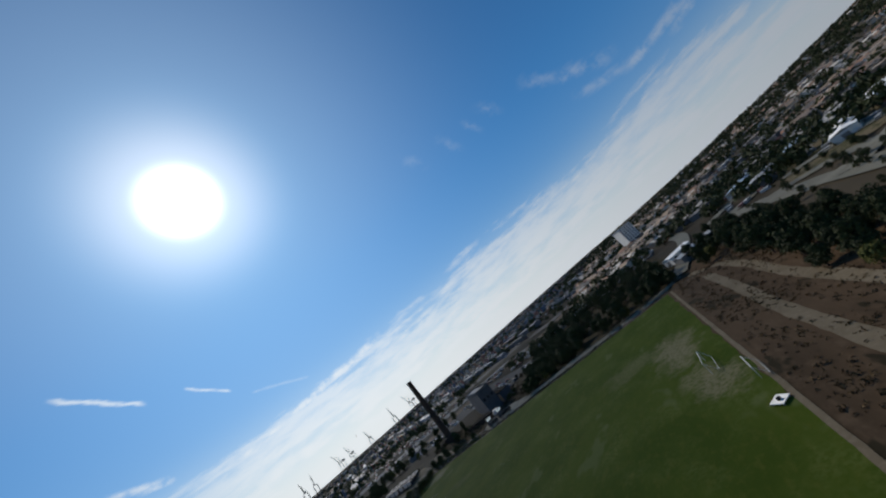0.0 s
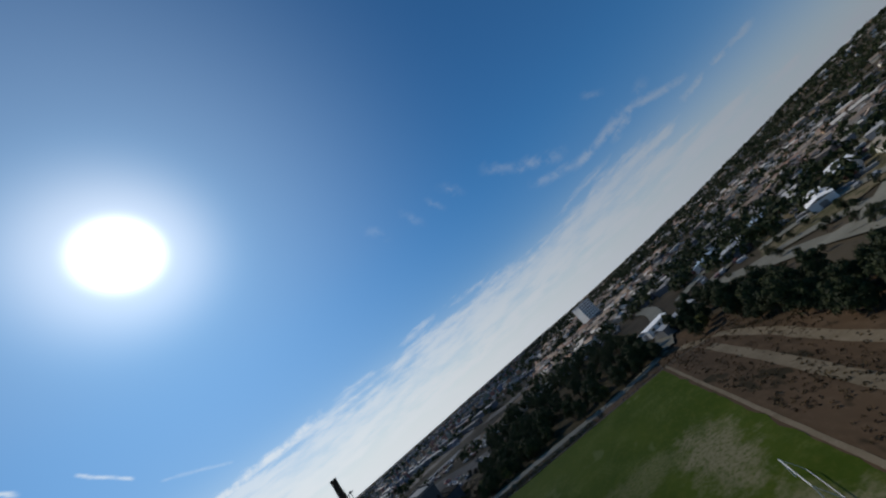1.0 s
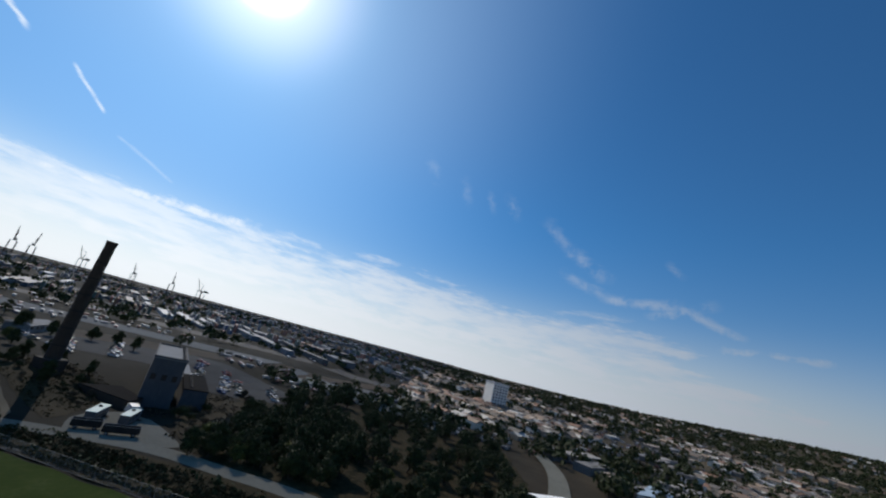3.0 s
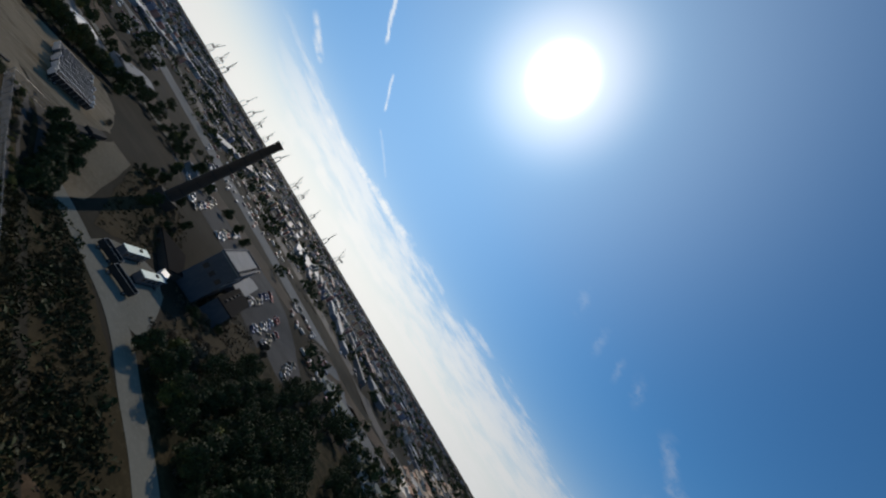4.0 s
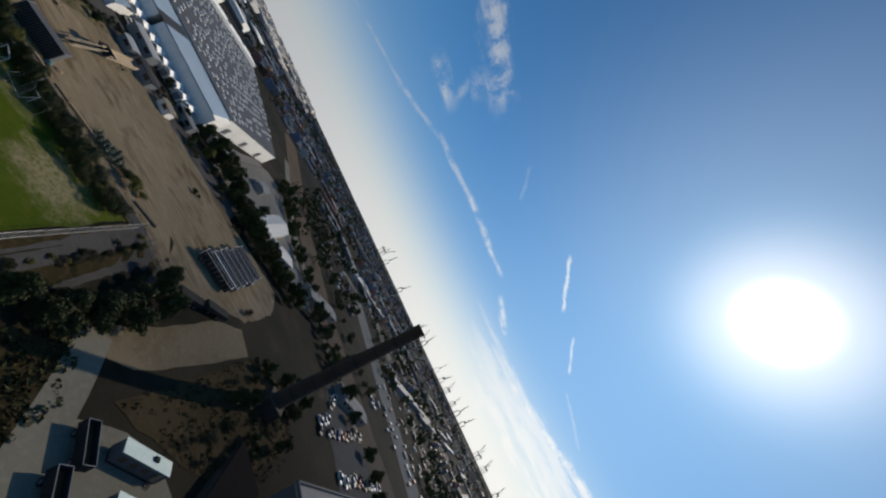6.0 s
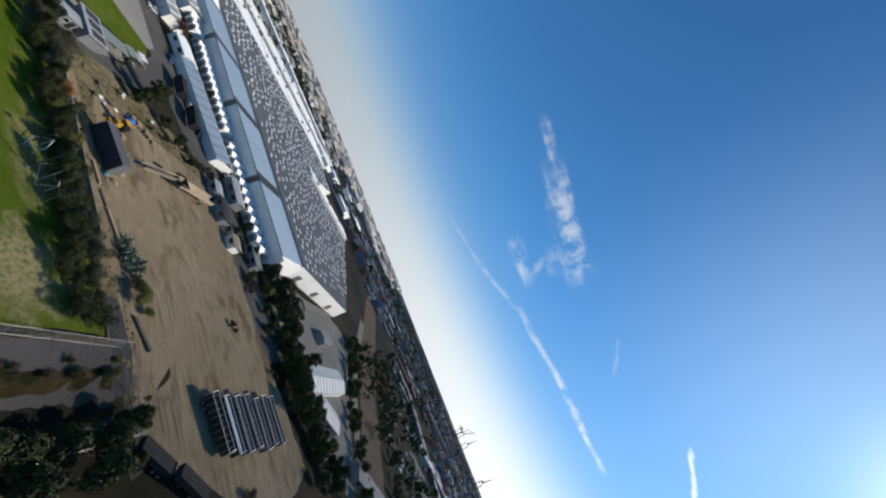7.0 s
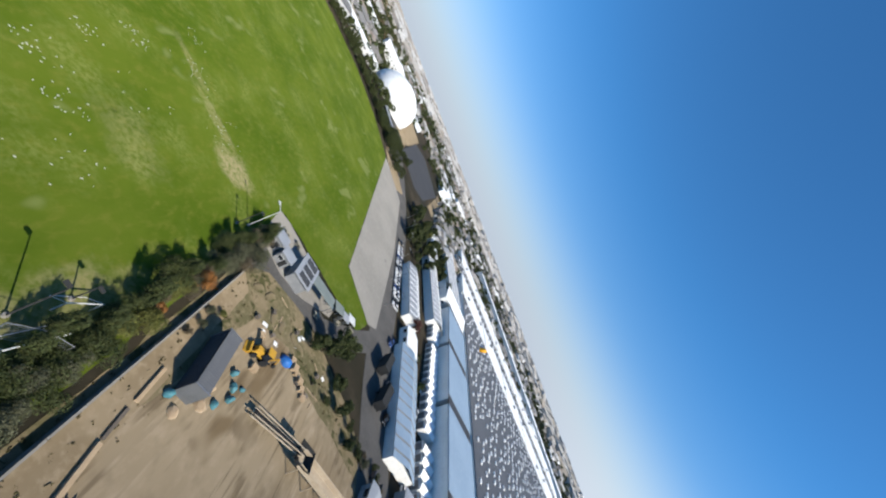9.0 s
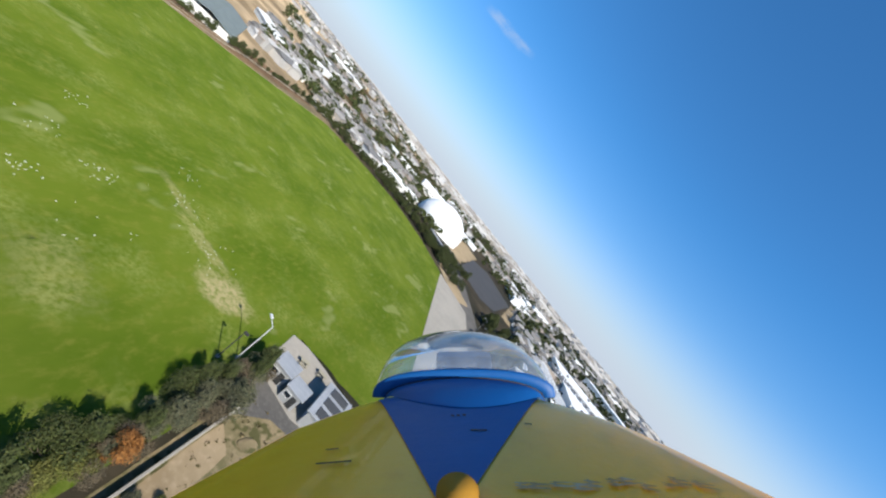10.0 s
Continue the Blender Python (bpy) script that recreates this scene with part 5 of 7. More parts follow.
def far_woods():
    verts, faces = [], []
    for az0, az1, n, r0, r1, low in ((40, 125, 5200, 230, 2800, -0.3), (44, 120, 5200, 1000, 2900, -0.6), (-75, 42, 3600, 250, 2400, -0.12), (-178, -72, 7200, 225, 2600, -0.35)):
        for x, y, r in spread(n, az0, az1, r0, r1, 1.25):
            if near_site(x, y) or (84 < x < 190 and 180 < y < 430) or math.hypot(x - 74, y - 282) < 34 or noise.noise((x * 0.006, y * 0.006, 4.2)) > 0.22 + rng.random() * 0.5 or noise.noise((x * 0.007, y * 0.007, 2.7)) < low:
                continue
            z, s = land(x, y), float(rng.uniform(2.6, 5.0)) * (1 + r / 3000)
            v, f = leaf_cloud(rng, [(x, y, z + s * 0.9, s * 0.9, s * 0.9, s * 0.95)], 24, s * 0.40)
            k = len(verts)
            verts += v
            faces += [tuple(i + k for i in face) for face in f]
    tagged(new("far_woods", raw("far_woods", verts, faces, [LEAF])), "dark green trees dotted through the distant town", "trees", "", "stuff")


far_woods()


def crane(m, h):
    ob = thing("port_crane", m, "tall grey quayside crane with a raised boom", "crane", "cranes along the port")
    for sx in (-9, 9):
        for sy in (-12, 12):
            part("leg", box(bmesh.new(), sx, sy, 0, 1.8, 1.8, h * 0.62), STEEL_DARK, ob)
    part("girder", box(bmesh.new(), 0, 6, h * 0.62, 4, 62, 3), STEEL_DARK, ob)
    part("mast", tube(bmesh.new(), (0, -8, h * 0.62), (0, -2, h), 1.4, 1.0, 6), STEEL_DARK, ob)
    part("boom", tube(bmesh.new(), (0, -14, h * 0.64), (0, -42, h * 1.25), 1.6, 1.2, 6), STEEL_DARK, ob)
    part("stay", tube(bmesh.new(), (0, -2, h), (0, -32, h * 1.1), 0.5, 0.5, 5), STEEL_DARK, ob)
    part("machine_house", box(bmesh.new(), 0, 20, h * 0.65, 8, 14, 6), WALL_GREY, ob)
    return ob


first = None
for n, az in enumerate((-33, -31.5, -27, -21, -19.6, -18.2, -14.2, -12.8, -11.4, -9.6, -7.8, -6.4, -2.4, -0.8, 2.2, 6.4, 9.6)):
    x, y = polar(az, 1950 + 90 * (n % 5))
    m = pose(x, y, land(x, y), 0, 0, 40 + (n * 37) % 50)
    if first is None:
        first = crane(m, 84)
    else:
        copy_thing(first, m)


# ---------------------------------------------------------------- vehicles
def wheel_mesh(r, w):
    bm = bmesh.new()
    tube(bm, (0, -w / 2, 0), (0, w / 2, 0), r, r, 14)
    m = finish(bm, "wheel")
    m.materials.append(RUBBER)
    disc = bmesh.new()
    tube(disc, (0, -w / 2 - 0.012, 0), (0, w / 2 + 0.012, 0), r * 0.62, r * 0.62, 12)
    rim = finish(disc, "rim")
    rim.materials.append(STEEL)
    return m, rim


def wheel(kind, parent, x, y, z):
    w = part("wheel", kind[0], RUBBER, parent)
    w.location = (x, y, z)
    part("rim", kind[1], STEEL, w, "steel rim")


WHEEL, WHEEL_BIG = wheel_mesh(0.33, 0.22), wheel_mesh(0.5, 0.3)


def car_model(paint, label, tall=0.0):
    ob = thing("car", pose(0, 0, 0), label, "car", "parked cars")
    bm = bmesh.new()
    prism(bm, [(-2.2, 0.45), (-2.15, 0.85), (-1.0, 0.95), (1.1, 0.95 + tall), (2.1, 0.9 + tall), (2.2, 0.5), (2.1, 0.28), (-2.1, 0.28)], -0.86, 0.86)
    for v in bm.verts:
        v.co = Vector((v.co.x, v.co.z, v.co.y))
    bmesh.ops.bevel(bm, geom=bm.edges[:], offset=0.07, segments=2, affect="EDGES")
    part("body", bm, paint, ob, smooth=False)
    bm = bmesh.new()
    prism(bm, [(-1.05, 0.93), (-0.35, 1.42 + tall), (1.15, 1.42 + tall), (1.85, 0.93)], -0.74, 0.74)
    for v in bm.verts:
        v.co = Vector((v.co.x, v.co.z * (1 - 0.16 * (v.co.y > 1.2)), v.co.y))
    part("window", bm, GLASS_DARK, ob)
    part("roof", bevelled(0.4, 0, 1.41 + tall, 1.42, 1.2, 0.06, 0.025), paint, ob)
    for sx in (-1.35, 1.35):
        for sy in (-0.78, 0.78):
            wheel(WHEEL, ob, sx, sy, 0.33)
    for sy in (-0.6, 0.6):
        part("headlight", bevelled(-2.17, sy, 0.62, 0.08, 0.34, 0.14, 0.02), STEEL_WHITE, ob)
    return ob


CARS = [car_model(CAR_PAINTS[0], "white parked car with dark windows"), car_model(CAR_PAINTS[0], "white parked van with dark windows", 0.35), car_model(CAR_PAINTS[1], "silver parked car with dark windows"), car_model(CAR_PAINTS[2], "black parked car with dark windows"),
        car_model(CAR_PAINTS[3], "dark blue parked car with dark windows"), car_model(CAR_PAINTS[4], "red parked car with dark windows"), car_model(CAR_PAINTS[5], "tan parked pickup with dark windows", 0.2)]
taken = set()


def park(which, x, y, turn):
    m = pose(x, y, land(x, y) + 0.1, 0, 0, turn)
    if which in taken:
        copy_thing(CARS[which], m)
    else:
        CARS[which].matrix_basis = m
        taken.add(which)


street_cars = [0, 3, 1, 0, 4, 0, 2, 0, 1, 3, 0, 2, 4, 1, 0, 0, 6, 3]
for n, which in enumerate(street_cars):
    park(which, 171.6 - 0.62 * n, 34 + 3.05 * n, 12 + 4 * math.sin(n * 2.1))
r = random.Random(17)
for row, (x0, y0, x1, y1, n) in enumerate(((104, -204, 124, -232, 11), (112, -202, 134, -236, 12), (126, -200, 150, -236, 13), (140, -198, 170, -232, 13), (160, -188, 190, -222, 13), (172, -180, 206, -206, 13), (166, -172, 196, -178, 9), (92, -212, 108, -238, 9))):
    for k in range(n):
        if r.random() < 0.82:
            t = k / (n - 1)
            park(r.choice([0, 1, 2, 3, 3, 4, 6, 6, 6, 5, 3]), x0 + (x1 - x0) * t + r.uniform(-1.4, 1.4), y0 + (y1 - y0) * t + r.uniform(-1.4, 1.4), r.gauss(20, 16))
for x, y, turn, which in ((177.5, 4, 78, 3), (179.5, -4, 80, 2), (182, -14, 80, 3), (175.5, 14, 78, 4), (196, -24, 85, 0), (198, 6, 85, 2), (199, 20, 85, 0), (194, 32, 85, 3)):
    park(which, x, y, turn)


def box_truck(x, y, turn, body, label, length=7.4, group="trucks in the yard"):
    ob = thing("box_truck", pose(x, y, land(x, y) + 0.1, 0, 0, turn), label, "truck", group)
    part("cargo_box", bevelled(0.9, 0, 0.95, length - 2.2, 2.4, 2.5, 0.04), body, ob)
    bm = bmesh.new()
    prism(bm, [(-length / 2, 0.6), (-length / 2, 1.5), (-length / 2 + 0.5, 2.3), (-length / 2 + 1.9, 2.3), (-length / 2 + 1.9, 0.6)], -1.05, 1.05)
    for v in bm.verts:
        v.co = Vector((v.co.x, v.co.z, v.co.y))
    bmesh.ops.bevel(bm, geom=bm.edges[:], offset=0.06, segments=2, affect="EDGES")
    part("cab", bm, body, ob)
    part("windscreen", box(bmesh.new(), -length / 2 + 0.2, 0, 1.55, 0.1, 1.7, 0.62), GLASS_DARK, ob).rotation_euler = (0, 0, 0)
    part("chassis", box(bmesh.new(), 0, 0, 0.55, length - 0.4, 1.0, 0.4), STEEL_DARK, ob)
    for sx in (-length / 2 + 1.1, length / 2 - 1.6):
        for sy in (-0.98, 0.98):
            wheel(WHEEL_BIG, ob, sx, sy, 0.5)
    return ob


def open_skip(x, y, turn, length, label):
    """Long open-topped steel skip on a wheeled frame."""
    ob = thing("open_skip", pose(x, y, land(x, y) + 0.1, 0, 0, turn), label, "skip", "open skips in the yard")
    part("floor", box(bmesh.new(), 0, 0, 0.9, length, 2.0, 0.12), STEEL_DARK, ob)
    for sy in (-1.0, 1.0):
        part("side_wall", box(bmesh.new(), 0, sy, 0.9, length, 0.1, 1.5), STEEL_DARK, ob)
        part("top_rail", box(bmesh.new(), 0, sy, 2.4, length + 0.1, 0.1, 0.08), WALL_GREY, ob, "grey steel top rail")
    for sx in (-1, 1):
        part("end_wall", box(bmesh.new(), sx * length / 2, 0, 0.9, 0.1, 2.0, 1.5), STEEL_DARK, ob)
        part("end_rail", box(bmesh.new(), sx * length / 2, 0, 2.4, 0.1, 2.1, 0.08), WALL_GREY, ob, "grey steel top rail")
    part("load", bevelled(0, 0, 1.02, length - 0.3, 1.8, 0.6, 0.2), MOUND, ob, "dark loose earth in the skip")
    part("chassis", box(bmesh.new(), 0, 0, 0.6, length - 0.4, 1.0, 0.3), STEEL_DARK, ob)
    for sx in (-length / 2 + 1.2, length / 2 - 1.2):
        for sy in (-0.9, 0.9):
            wheel(WHEEL_BIG, ob, sx, sy, 0.5)


open_skip(98.0, -122.5, 41, 6.4, "dark open steel skip beside the concrete road")
open_skip(90.0, -125.0, 39, 8.2, "long dark open steel skip on the yard")
box_truck(102.0, -140.4, 145, STEEL_WHITE, "white box truck beside the office trailers", 6.2)


def semi_trailer(x, y, turn, length=13.0, body=None, label="dark low semi-trailer parked on the dirt", high=1.2):
    ob = thing("semi_trailer", pose(x, y, land(x, y) + 0.1, 0, 0, turn), label, "trailer", "semi-trailers on the dirt lot")
    part("box", bevelled(0, 0, 1.15, length, 2.5, high, 0.04), body or STEEL_DARK, ob)
    part("chassis", box(bmesh.new(), 0, 0, 0.8, length - 0.6, 1.1, 0.36), STEEL_DARK, ob)
    for sx in (length / 2 - 1.2, length / 2 - 2.5):
        for sy in (-1.0, 1.0):
            wheel(WHEEL_BIG, ob, sx, sy, 0.5)
    for sy in (-0.7, 0.7):
        part("landing_leg", box(bmesh.new(), -length / 2 + 2.4, sy, 0, 0.16, 0.16, 0.9), STEEL, ob)
    return ob


semi_trailer(137.4, -112.2, -45, 7.8)
semi_trailer(143.2, -118.2, -46, 7.8)
semi_trailer(173.6, -1.5, 80, 9.0, STEEL_DARK, "dark freight trailer parked along the street", 2.7)
semi_trailer(176.4, -12.5, 78, 9.5, STEEL_DARK, "dark freight trailer parked along the street", 2.7)


def bulk_trailer(x, y, turn, skin_mat, tarp_mat, label, length=12.2):
    """Open-topped bulk trailer with ribbed sides, pale end boards and a sheeted load."""
    ob = thing("bulk_trailer", pose(x, y, land(x, y) + 0.1, 0, 0, turn), label, "trailer", "row of bulk trailers")
    for sy in (-1.12, 1.12):
        part("side_wall", bevelled(0, sy, 1.05, length, 0.12, 1.75, 0.02), skin_mat, ob)
        part("top_rail", box(bmesh.new(), 0, sy, 2.8, length, 0.2, 0.12), STEEL, ob, "pale steel top rail")
    post = finish(box(bmesh.new(), 0, 0, 0, 0.1, 0.08, 1.7), "side_post")
    post.materials.append(STEEL)
    bow = finish(box(bmesh.new(), 0, 0, 0, 0.08, 2.1, 0.07), "roof_bow")
    bow.materials.append(STEEL)
    for n in range(9):
        for sy in (-1.22, 1.22):
            part("side_post", post, STEEL, ob).location = (-length / 2 + 0.7 + n * (length - 1.4) / 8, sy, 1.08)
        part("roof_bow", bow, STEEL, ob).location = (-length / 2 + 0.7 + n * (length - 1.4) / 8, 0, 2.72)
    part("floor", box(bmesh.new(), 0, 0, 0.95, length, 2.12, 0.1), STEEL_DARK, ob)
    load = bmesh.new()
    rows = []
    for a in range(13):
        u = -length / 2 + 0.15 + a * (length - 0.3) / 12
        rows.append([load.verts.new((u, -1.05 + b * 0.42, 2.42 + 0.2 * math.sin(b * math.pi / 5) + 0.05 * math.sin(a * 2.1 + b))) for b in range(6)])
    for a in range(12):
        for b in range(5):
            load.faces.new((rows[a][b], rows[a + 1][b], rows[a + 1][b + 1], rows[a][b + 1]))
    part("load_sheet", load, tarp_mat, ob, "dull sheet over the load", True)
    for sx in (-1, 1):
        part("end_board", bevelled(sx * (length / 2 + 0.05), 0, 1.0, 0.14, 2.3, 2.1, 0.03), STEEL_WHITE, ob, "pale painted end board")
    part("chassis", box(bmesh.new(), 0, 0, 0.62, length - 0.5, 1.0, 0.33), STEEL_DARK, ob)
    for sx in (length / 2 - 1.2, length / 2 - 2.5):
        for sy in (-0.95, 0.95):
            wheel(WHEEL_BIG, ob, sx, sy, 0.5)
    for sy in (-0.7, 0.7):
        part("landing_leg", box(bmesh.new(), -length / 2 + 2.4, sy, 0, 0.14, 0.14, 0.9), STEEL, ob)
    return ob


# black tone joins this dark trailer with the shadow on it
bulk_trailer(153.2, -109.6, 96, STEEL_DARK, NEAR_BLACK, "long black bulk trailer in the row on the dirt")
bulk_trailer(157.0, -110.6, 95, STEEL_DARK, ROOF_BLUE, "long dark bulk trailer with a blue sheet")
pale_trailer = bulk_trailer(161.2, -111.0, 95, ROOF_GREY, ROOF_GREY, "long grey bulk trailer with pale end boards")
for n in range(1, 5):
    copy_thing(pale_trailer, pose(161.2 + n * 4.3, -111.0 - 0.35 * n + 0.5 * math.sin(n * 2.3), 0.1, 0, 0, 95 + 1.5 * math.sin(n * 1.7)))


# ---------------------------------------------------------------- on the dirt lot
def store_container(x, y, turn, length=9.8, width=2.5, high=3.5):
    ob = thing("store_container", pose(x, y, 0.09, 0, 0, turn), "tall dark steel store container with a grey ribbed roof", "container")
    part("body", bevelled(0, 0, 0.15, length, width, high - 0.15, 0.04), STEEL_DARK, ob)
    rib = finish(box(bmesh.new(), 0, 0, 0, 0.09, width, 0.07), "roof_rib")
    rib.materials.append(ROOF_GREY)
    part("roof", box(bmesh.new(), 0, 0, high + 0.004, length - 0.1, width - 0.1, 0.04), ROOF_GREY, ob, "grey sheet roof")
    for n in range(20):
        part("roof_rib", rib, ROOF_GREY, ob).location = (-length / 2 + 0.4 + n * (length - 0.8) / 19, 0, high + 0.01)
    side = finish(box(bmesh.new(), 0, 0, 0, 0.12, 0.06, high - 0.5), "side_rib")
    side.materials.append(WALL_DARK)
    for n in range(22):
        for sy in (-1, 1):
            part("side_rib", side, WALL_DARK, ob).location = (-length / 2 + 0.4 + n * (length - 0.8) / 21, sy * (width / 2 + 0.02), 0.3)
    for sx in (-1, 1):
        part("end_frame", box(bmesh.new(), sx * (length / 2 + 0.06), 0, 0.1, 0.2, width + 0.16, high + 0.02), STEEL, ob, "pale grey steel end frame")
    for sy in (-0.6, 0.6):
        leaf = part("door", box(bmesh.new(), -length / 2 - 0.19, sy, 0.3, 0.06, 1.14, 2.6), STEEL, ob)
        part("lock_bar", tube(bmesh.new(), (-length / 2 - 0.24, sy * 0.7, 0.3), (-length / 2 - 0.24, sy * 0.7, 2.9), 0.03, 0.03, 6), STEEL_DARK, leaf)


store_container(136.9, -52.2, -78)


def backhoe(x, y, turn):
    ob = thing("backhoe_loader", pose(x, y, 0.09, 0, 0, turn), "yellow backhoe loader parked on the dirt", "digger")
    part("chassis", bevelled(0, 0, 0.55, 3.4, 1.1, 0.5, 0.06), YELLOW, ob)
    part("bonnet", bevelled(-1.1, 0, 1.0, 1.6, 1.0, 0.75, 0.12), YELLOW, ob)
    part("cab", bevelled(0.45, 0, 1.0, 1.35, 1.4, 1.5, 0.08), GLASS_DARK, ob)
    part("cab_roof", bevelled(0.45, 0, 2.5, 1.6, 1.6, 0.14, 0.05), YELLOW, ob)
    for sy in (-0.9, 0.9):
        rear = part("rear_wheel", tube(bmesh.new(), (0, -0.22, 0), (0, 0.22, 0), 0.72, 0.72, 18), RUBBER, ob)
        rear.location = (0.95, sy, 0.72)
        front = part("front_wheel", tube(bmesh.new(), (0, -0.16, 0), (0, 0.16, 0), 0.5, 0.5, 16), RUBBER, ob)
        front.location = (-1.35, sy * 0.9, 0.5)
        part("loader_arm", tube(bmesh.new(), (-0.5, sy * 0.62, 1.3), (-2.5, sy * 0.62, 0.6), 0.1, 0.1, 6), YELLOW, ob)
    bm = bmesh.new()
    prism(bm, [(-3.4, 0.1), (-2.5, 0.1), (-2.4, 0.85), (-2.75, 0.85), (-2.85, 0.3)], -1.05, 1.05)
    for v in bm.verts:
        v.co = Vector((v.co.x, v.co.z, v.co.y))
    part("front_bucket", bm, YELLOW, ob)
    part("boom", tube(bmesh.new(), (1.6, 0, 0.9), (2.3, 0, 2.7), 0.16, 0.13, 6), YELLOW, ob)
    part("dipper", tube(bmesh.new(), (2.3, 0, 2.7), (3.1, 0, 1.1), 0.13, 0.1, 6), YELLOW, ob)
    part("rear_bucket", bevelled(3.1, 0, 0.5, 0.6, 0.7, 0.6, 0.1), STEEL_DARK, ob)


backhoe(142.4, -41.6, 20)


def conveyor(x, y, turn):
    """Long tan screening plant: hopper, trough on legs, tail."""
    ob = thing("conveyor", pose(x, y, 0.09, 0, 0, turn), "long tan steel screening conveyor standing on legs", "machine")
    for sy in (-1.3, 1.3):
        part("trough_side", box(bmesh.new(), 5.2, sy, 2.2, 15.0, 0.14, 1.1), STEEL_TAN, ob)
    part("trough_floor", box(bmesh.new(), 5.2, 0, 2.2, 15.0, 2.5, 0.14), STEEL_TAN, ob)
    for sy in (-0.5, 0.5):
        part("lattice_rail", tube(bmesh.new(), (-3.0, sy, 3.0), (-13.5, sy * 1.6, 1.0), 0.13, 0.13, 6), STEEL_TAN, ob)
        part("lattice_rail", tube(bmesh.new(), (-3.0, sy, 3.7), (-13.5, sy * 1.6, 1.7), 0.11, 0.11, 6), STEEL_TAN, ob)
    for n in range(9):
        t = n / 8
        part("lattice_bar", tube(bmesh.new(), (-3.0 - 10.5 * t, -0.5 - 0.3 * t, 3.0 - 2 * t), (-3.0 - 10.5 * t, 0.5 + 0.3 * t, 3.0 - 2 * t), 0.07, 0.07, 5), STEEL_TAN, ob)
    part("belt", box(bmesh.new(), 0, 0, 0, 10.6, 0.8, 0.08, pose(-8.2, 0, 2.2, 0, -10.9, 0)), RUBBER, ob)
    bm = bmesh.new()
    for z0, z1, a, b in ((2.2, 3.6, 1.0, 1.9),):
        low = [bm.verts.new((-2.2 + u * a, v * a, z0)) for u, v in ((-1, -1), (1, -1), (1, 1), (-1, 1))]
        high = [bm.verts.new((-2.2 + u * b, v * b, z1)) for u, v in ((-1, -1), (1, -1), (1, 1), (-1, 1))]
        for i in range(4):
            bm.faces.new((low[i], low[(i + 1) % 4], high[(i + 1) % 4], high[i]))
        bm.faces.new(low)
    part("hopper", bm, STEEL_DARK, ob)
    for sx in (-1.5, 3.0, 7.5, 12.0):
        for sy in (-1.25, 1.25):
            part("leg", tube(bmesh.new(), (sx, sy * 1.15, 0), (sx, sy, 2.3), 0.12, 0.12, 6), STEEL_TAN, ob)
    part("axle", tube(bmesh.new(), (9.5, -1.4, 0.5), (9.5, 1.4, 0.5), 0.1, 0.1, 6), STEEL_DARK, ob)
    for sy in (-1.3, 1.3):
        wheel(WHEEL_BIG, ob, 9.5, sy, 0.5)


conveyor(160.6, -48.2, 6)


def pallet_stack(x, y, turn, layers, label="stack of pale timber pallets"):
    ob = thing("pallet_stack", pose(x, y, 0.09, 0, 0, turn), label, "pallets", "stacks beside the dirt lot")
    board = finish(box(bmesh.new(), 0, 0, 0, 1.3, 0.13, 0.03), "board")
    board.materials.append(TIMBER)
    block = finish(box(bmesh.new(), 0, 0, 0, 0.12, 1.2, 0.1), "bearer")
    block.materials.append(TIMBER)
    for k in range(layers):
        for n in range(5):
            b = part("board", board, TIMBER, ob)
            b.location = (0, -0.52 + n * 0.26, 0.10 + k * 0.14)
        for n in range(3):
            b = part("bearer", block, TIMBER, ob)
            b.location = (-0.55 + n * 0.55, 0, k * 0.14)


for n, (x, y, turn, k) in enumerate(((150.6, -31.6, 12, 6), (151.8, -32.4, 20, 8), (153.0, -32.6, 8, 5), (154.2, -33.3, 15, 8), (155.5, -33.8, 22, 6), (156.8, -34.6, 10, 5), (142.6, -35.2, 40, 5), (146.2, -37.6, 60, 4), (145.4, -41.0, 10, 6))):
    pallet_stack(x - 2.4, y - 3.2, turn, k)


def heap(name, x, y, sx, sy, h, mat, label, category, seed):
    """A lumpy covered heap."""
    rr = np.random.default_rng(seed)
    bm = bmesh.new()
    bmesh.ops.create_icosphere(bm, subdivisions=3, radius=1)
    for v in bm.verts:
        k = 1 + 0.25 * noise.noise((v.co.x * 2 + seed, v.co.y * 2, v.co.z * 2))
        v.co = Vector((v.co.x * sx * k, v.co.y * sy * k, max(-0.05, v.co.z) * h * k))
    ob = part(name, bm, mat, None, "", True)
    ob.matrix_basis = pose(x, y, land(x, y) + 0.05, 0, 0, float(rr.uniform(0, 180)))
    return tagged(ob, label, category)


heap("tarpaulin", 147.2, -36.4, 1.5, 1.0, 1.2, BLUE_TARP, "bright blue tarpaulin over a heap", "tarpaulin", 3)
for n, (x, y, a, b, h) in enumerate(((144.2, -43.6, 0.9, 0.7, 1.2), (145.6, -45.2, 1.1, 0.8, 1.0), (146.3, -47.0, 0.8, 0.7, 1.3), (145.0, -49.4, 1.0, 0.7, 0.9), (139.6, -53.6, 1.1, 0.8, 1.0), (147.0, -44.0, 0.7, 0.5, 0.8))):
    heap("tarpaulin", x - 3.0, y - 4.2, a * 0.75, b * 0.75, h * 0.85, TEAL, "faded teal tarpaulin over stored goods", "tarpaulin", n + 20)
for n, (x, y, a, b, h) in enumerate(((143.4, -48.2, 0.8, 0.7, 0.8), (144.0, -51.2, 1.0, 0.8, 0.9), (142.0, -54.6, 0.9, 0.7, 0.7))):
    heap("timber_pile", x - 3.4, y - 4.2, a, b, h, TIMBER, "heap of pale timber offcuts", "timber", n + 40)
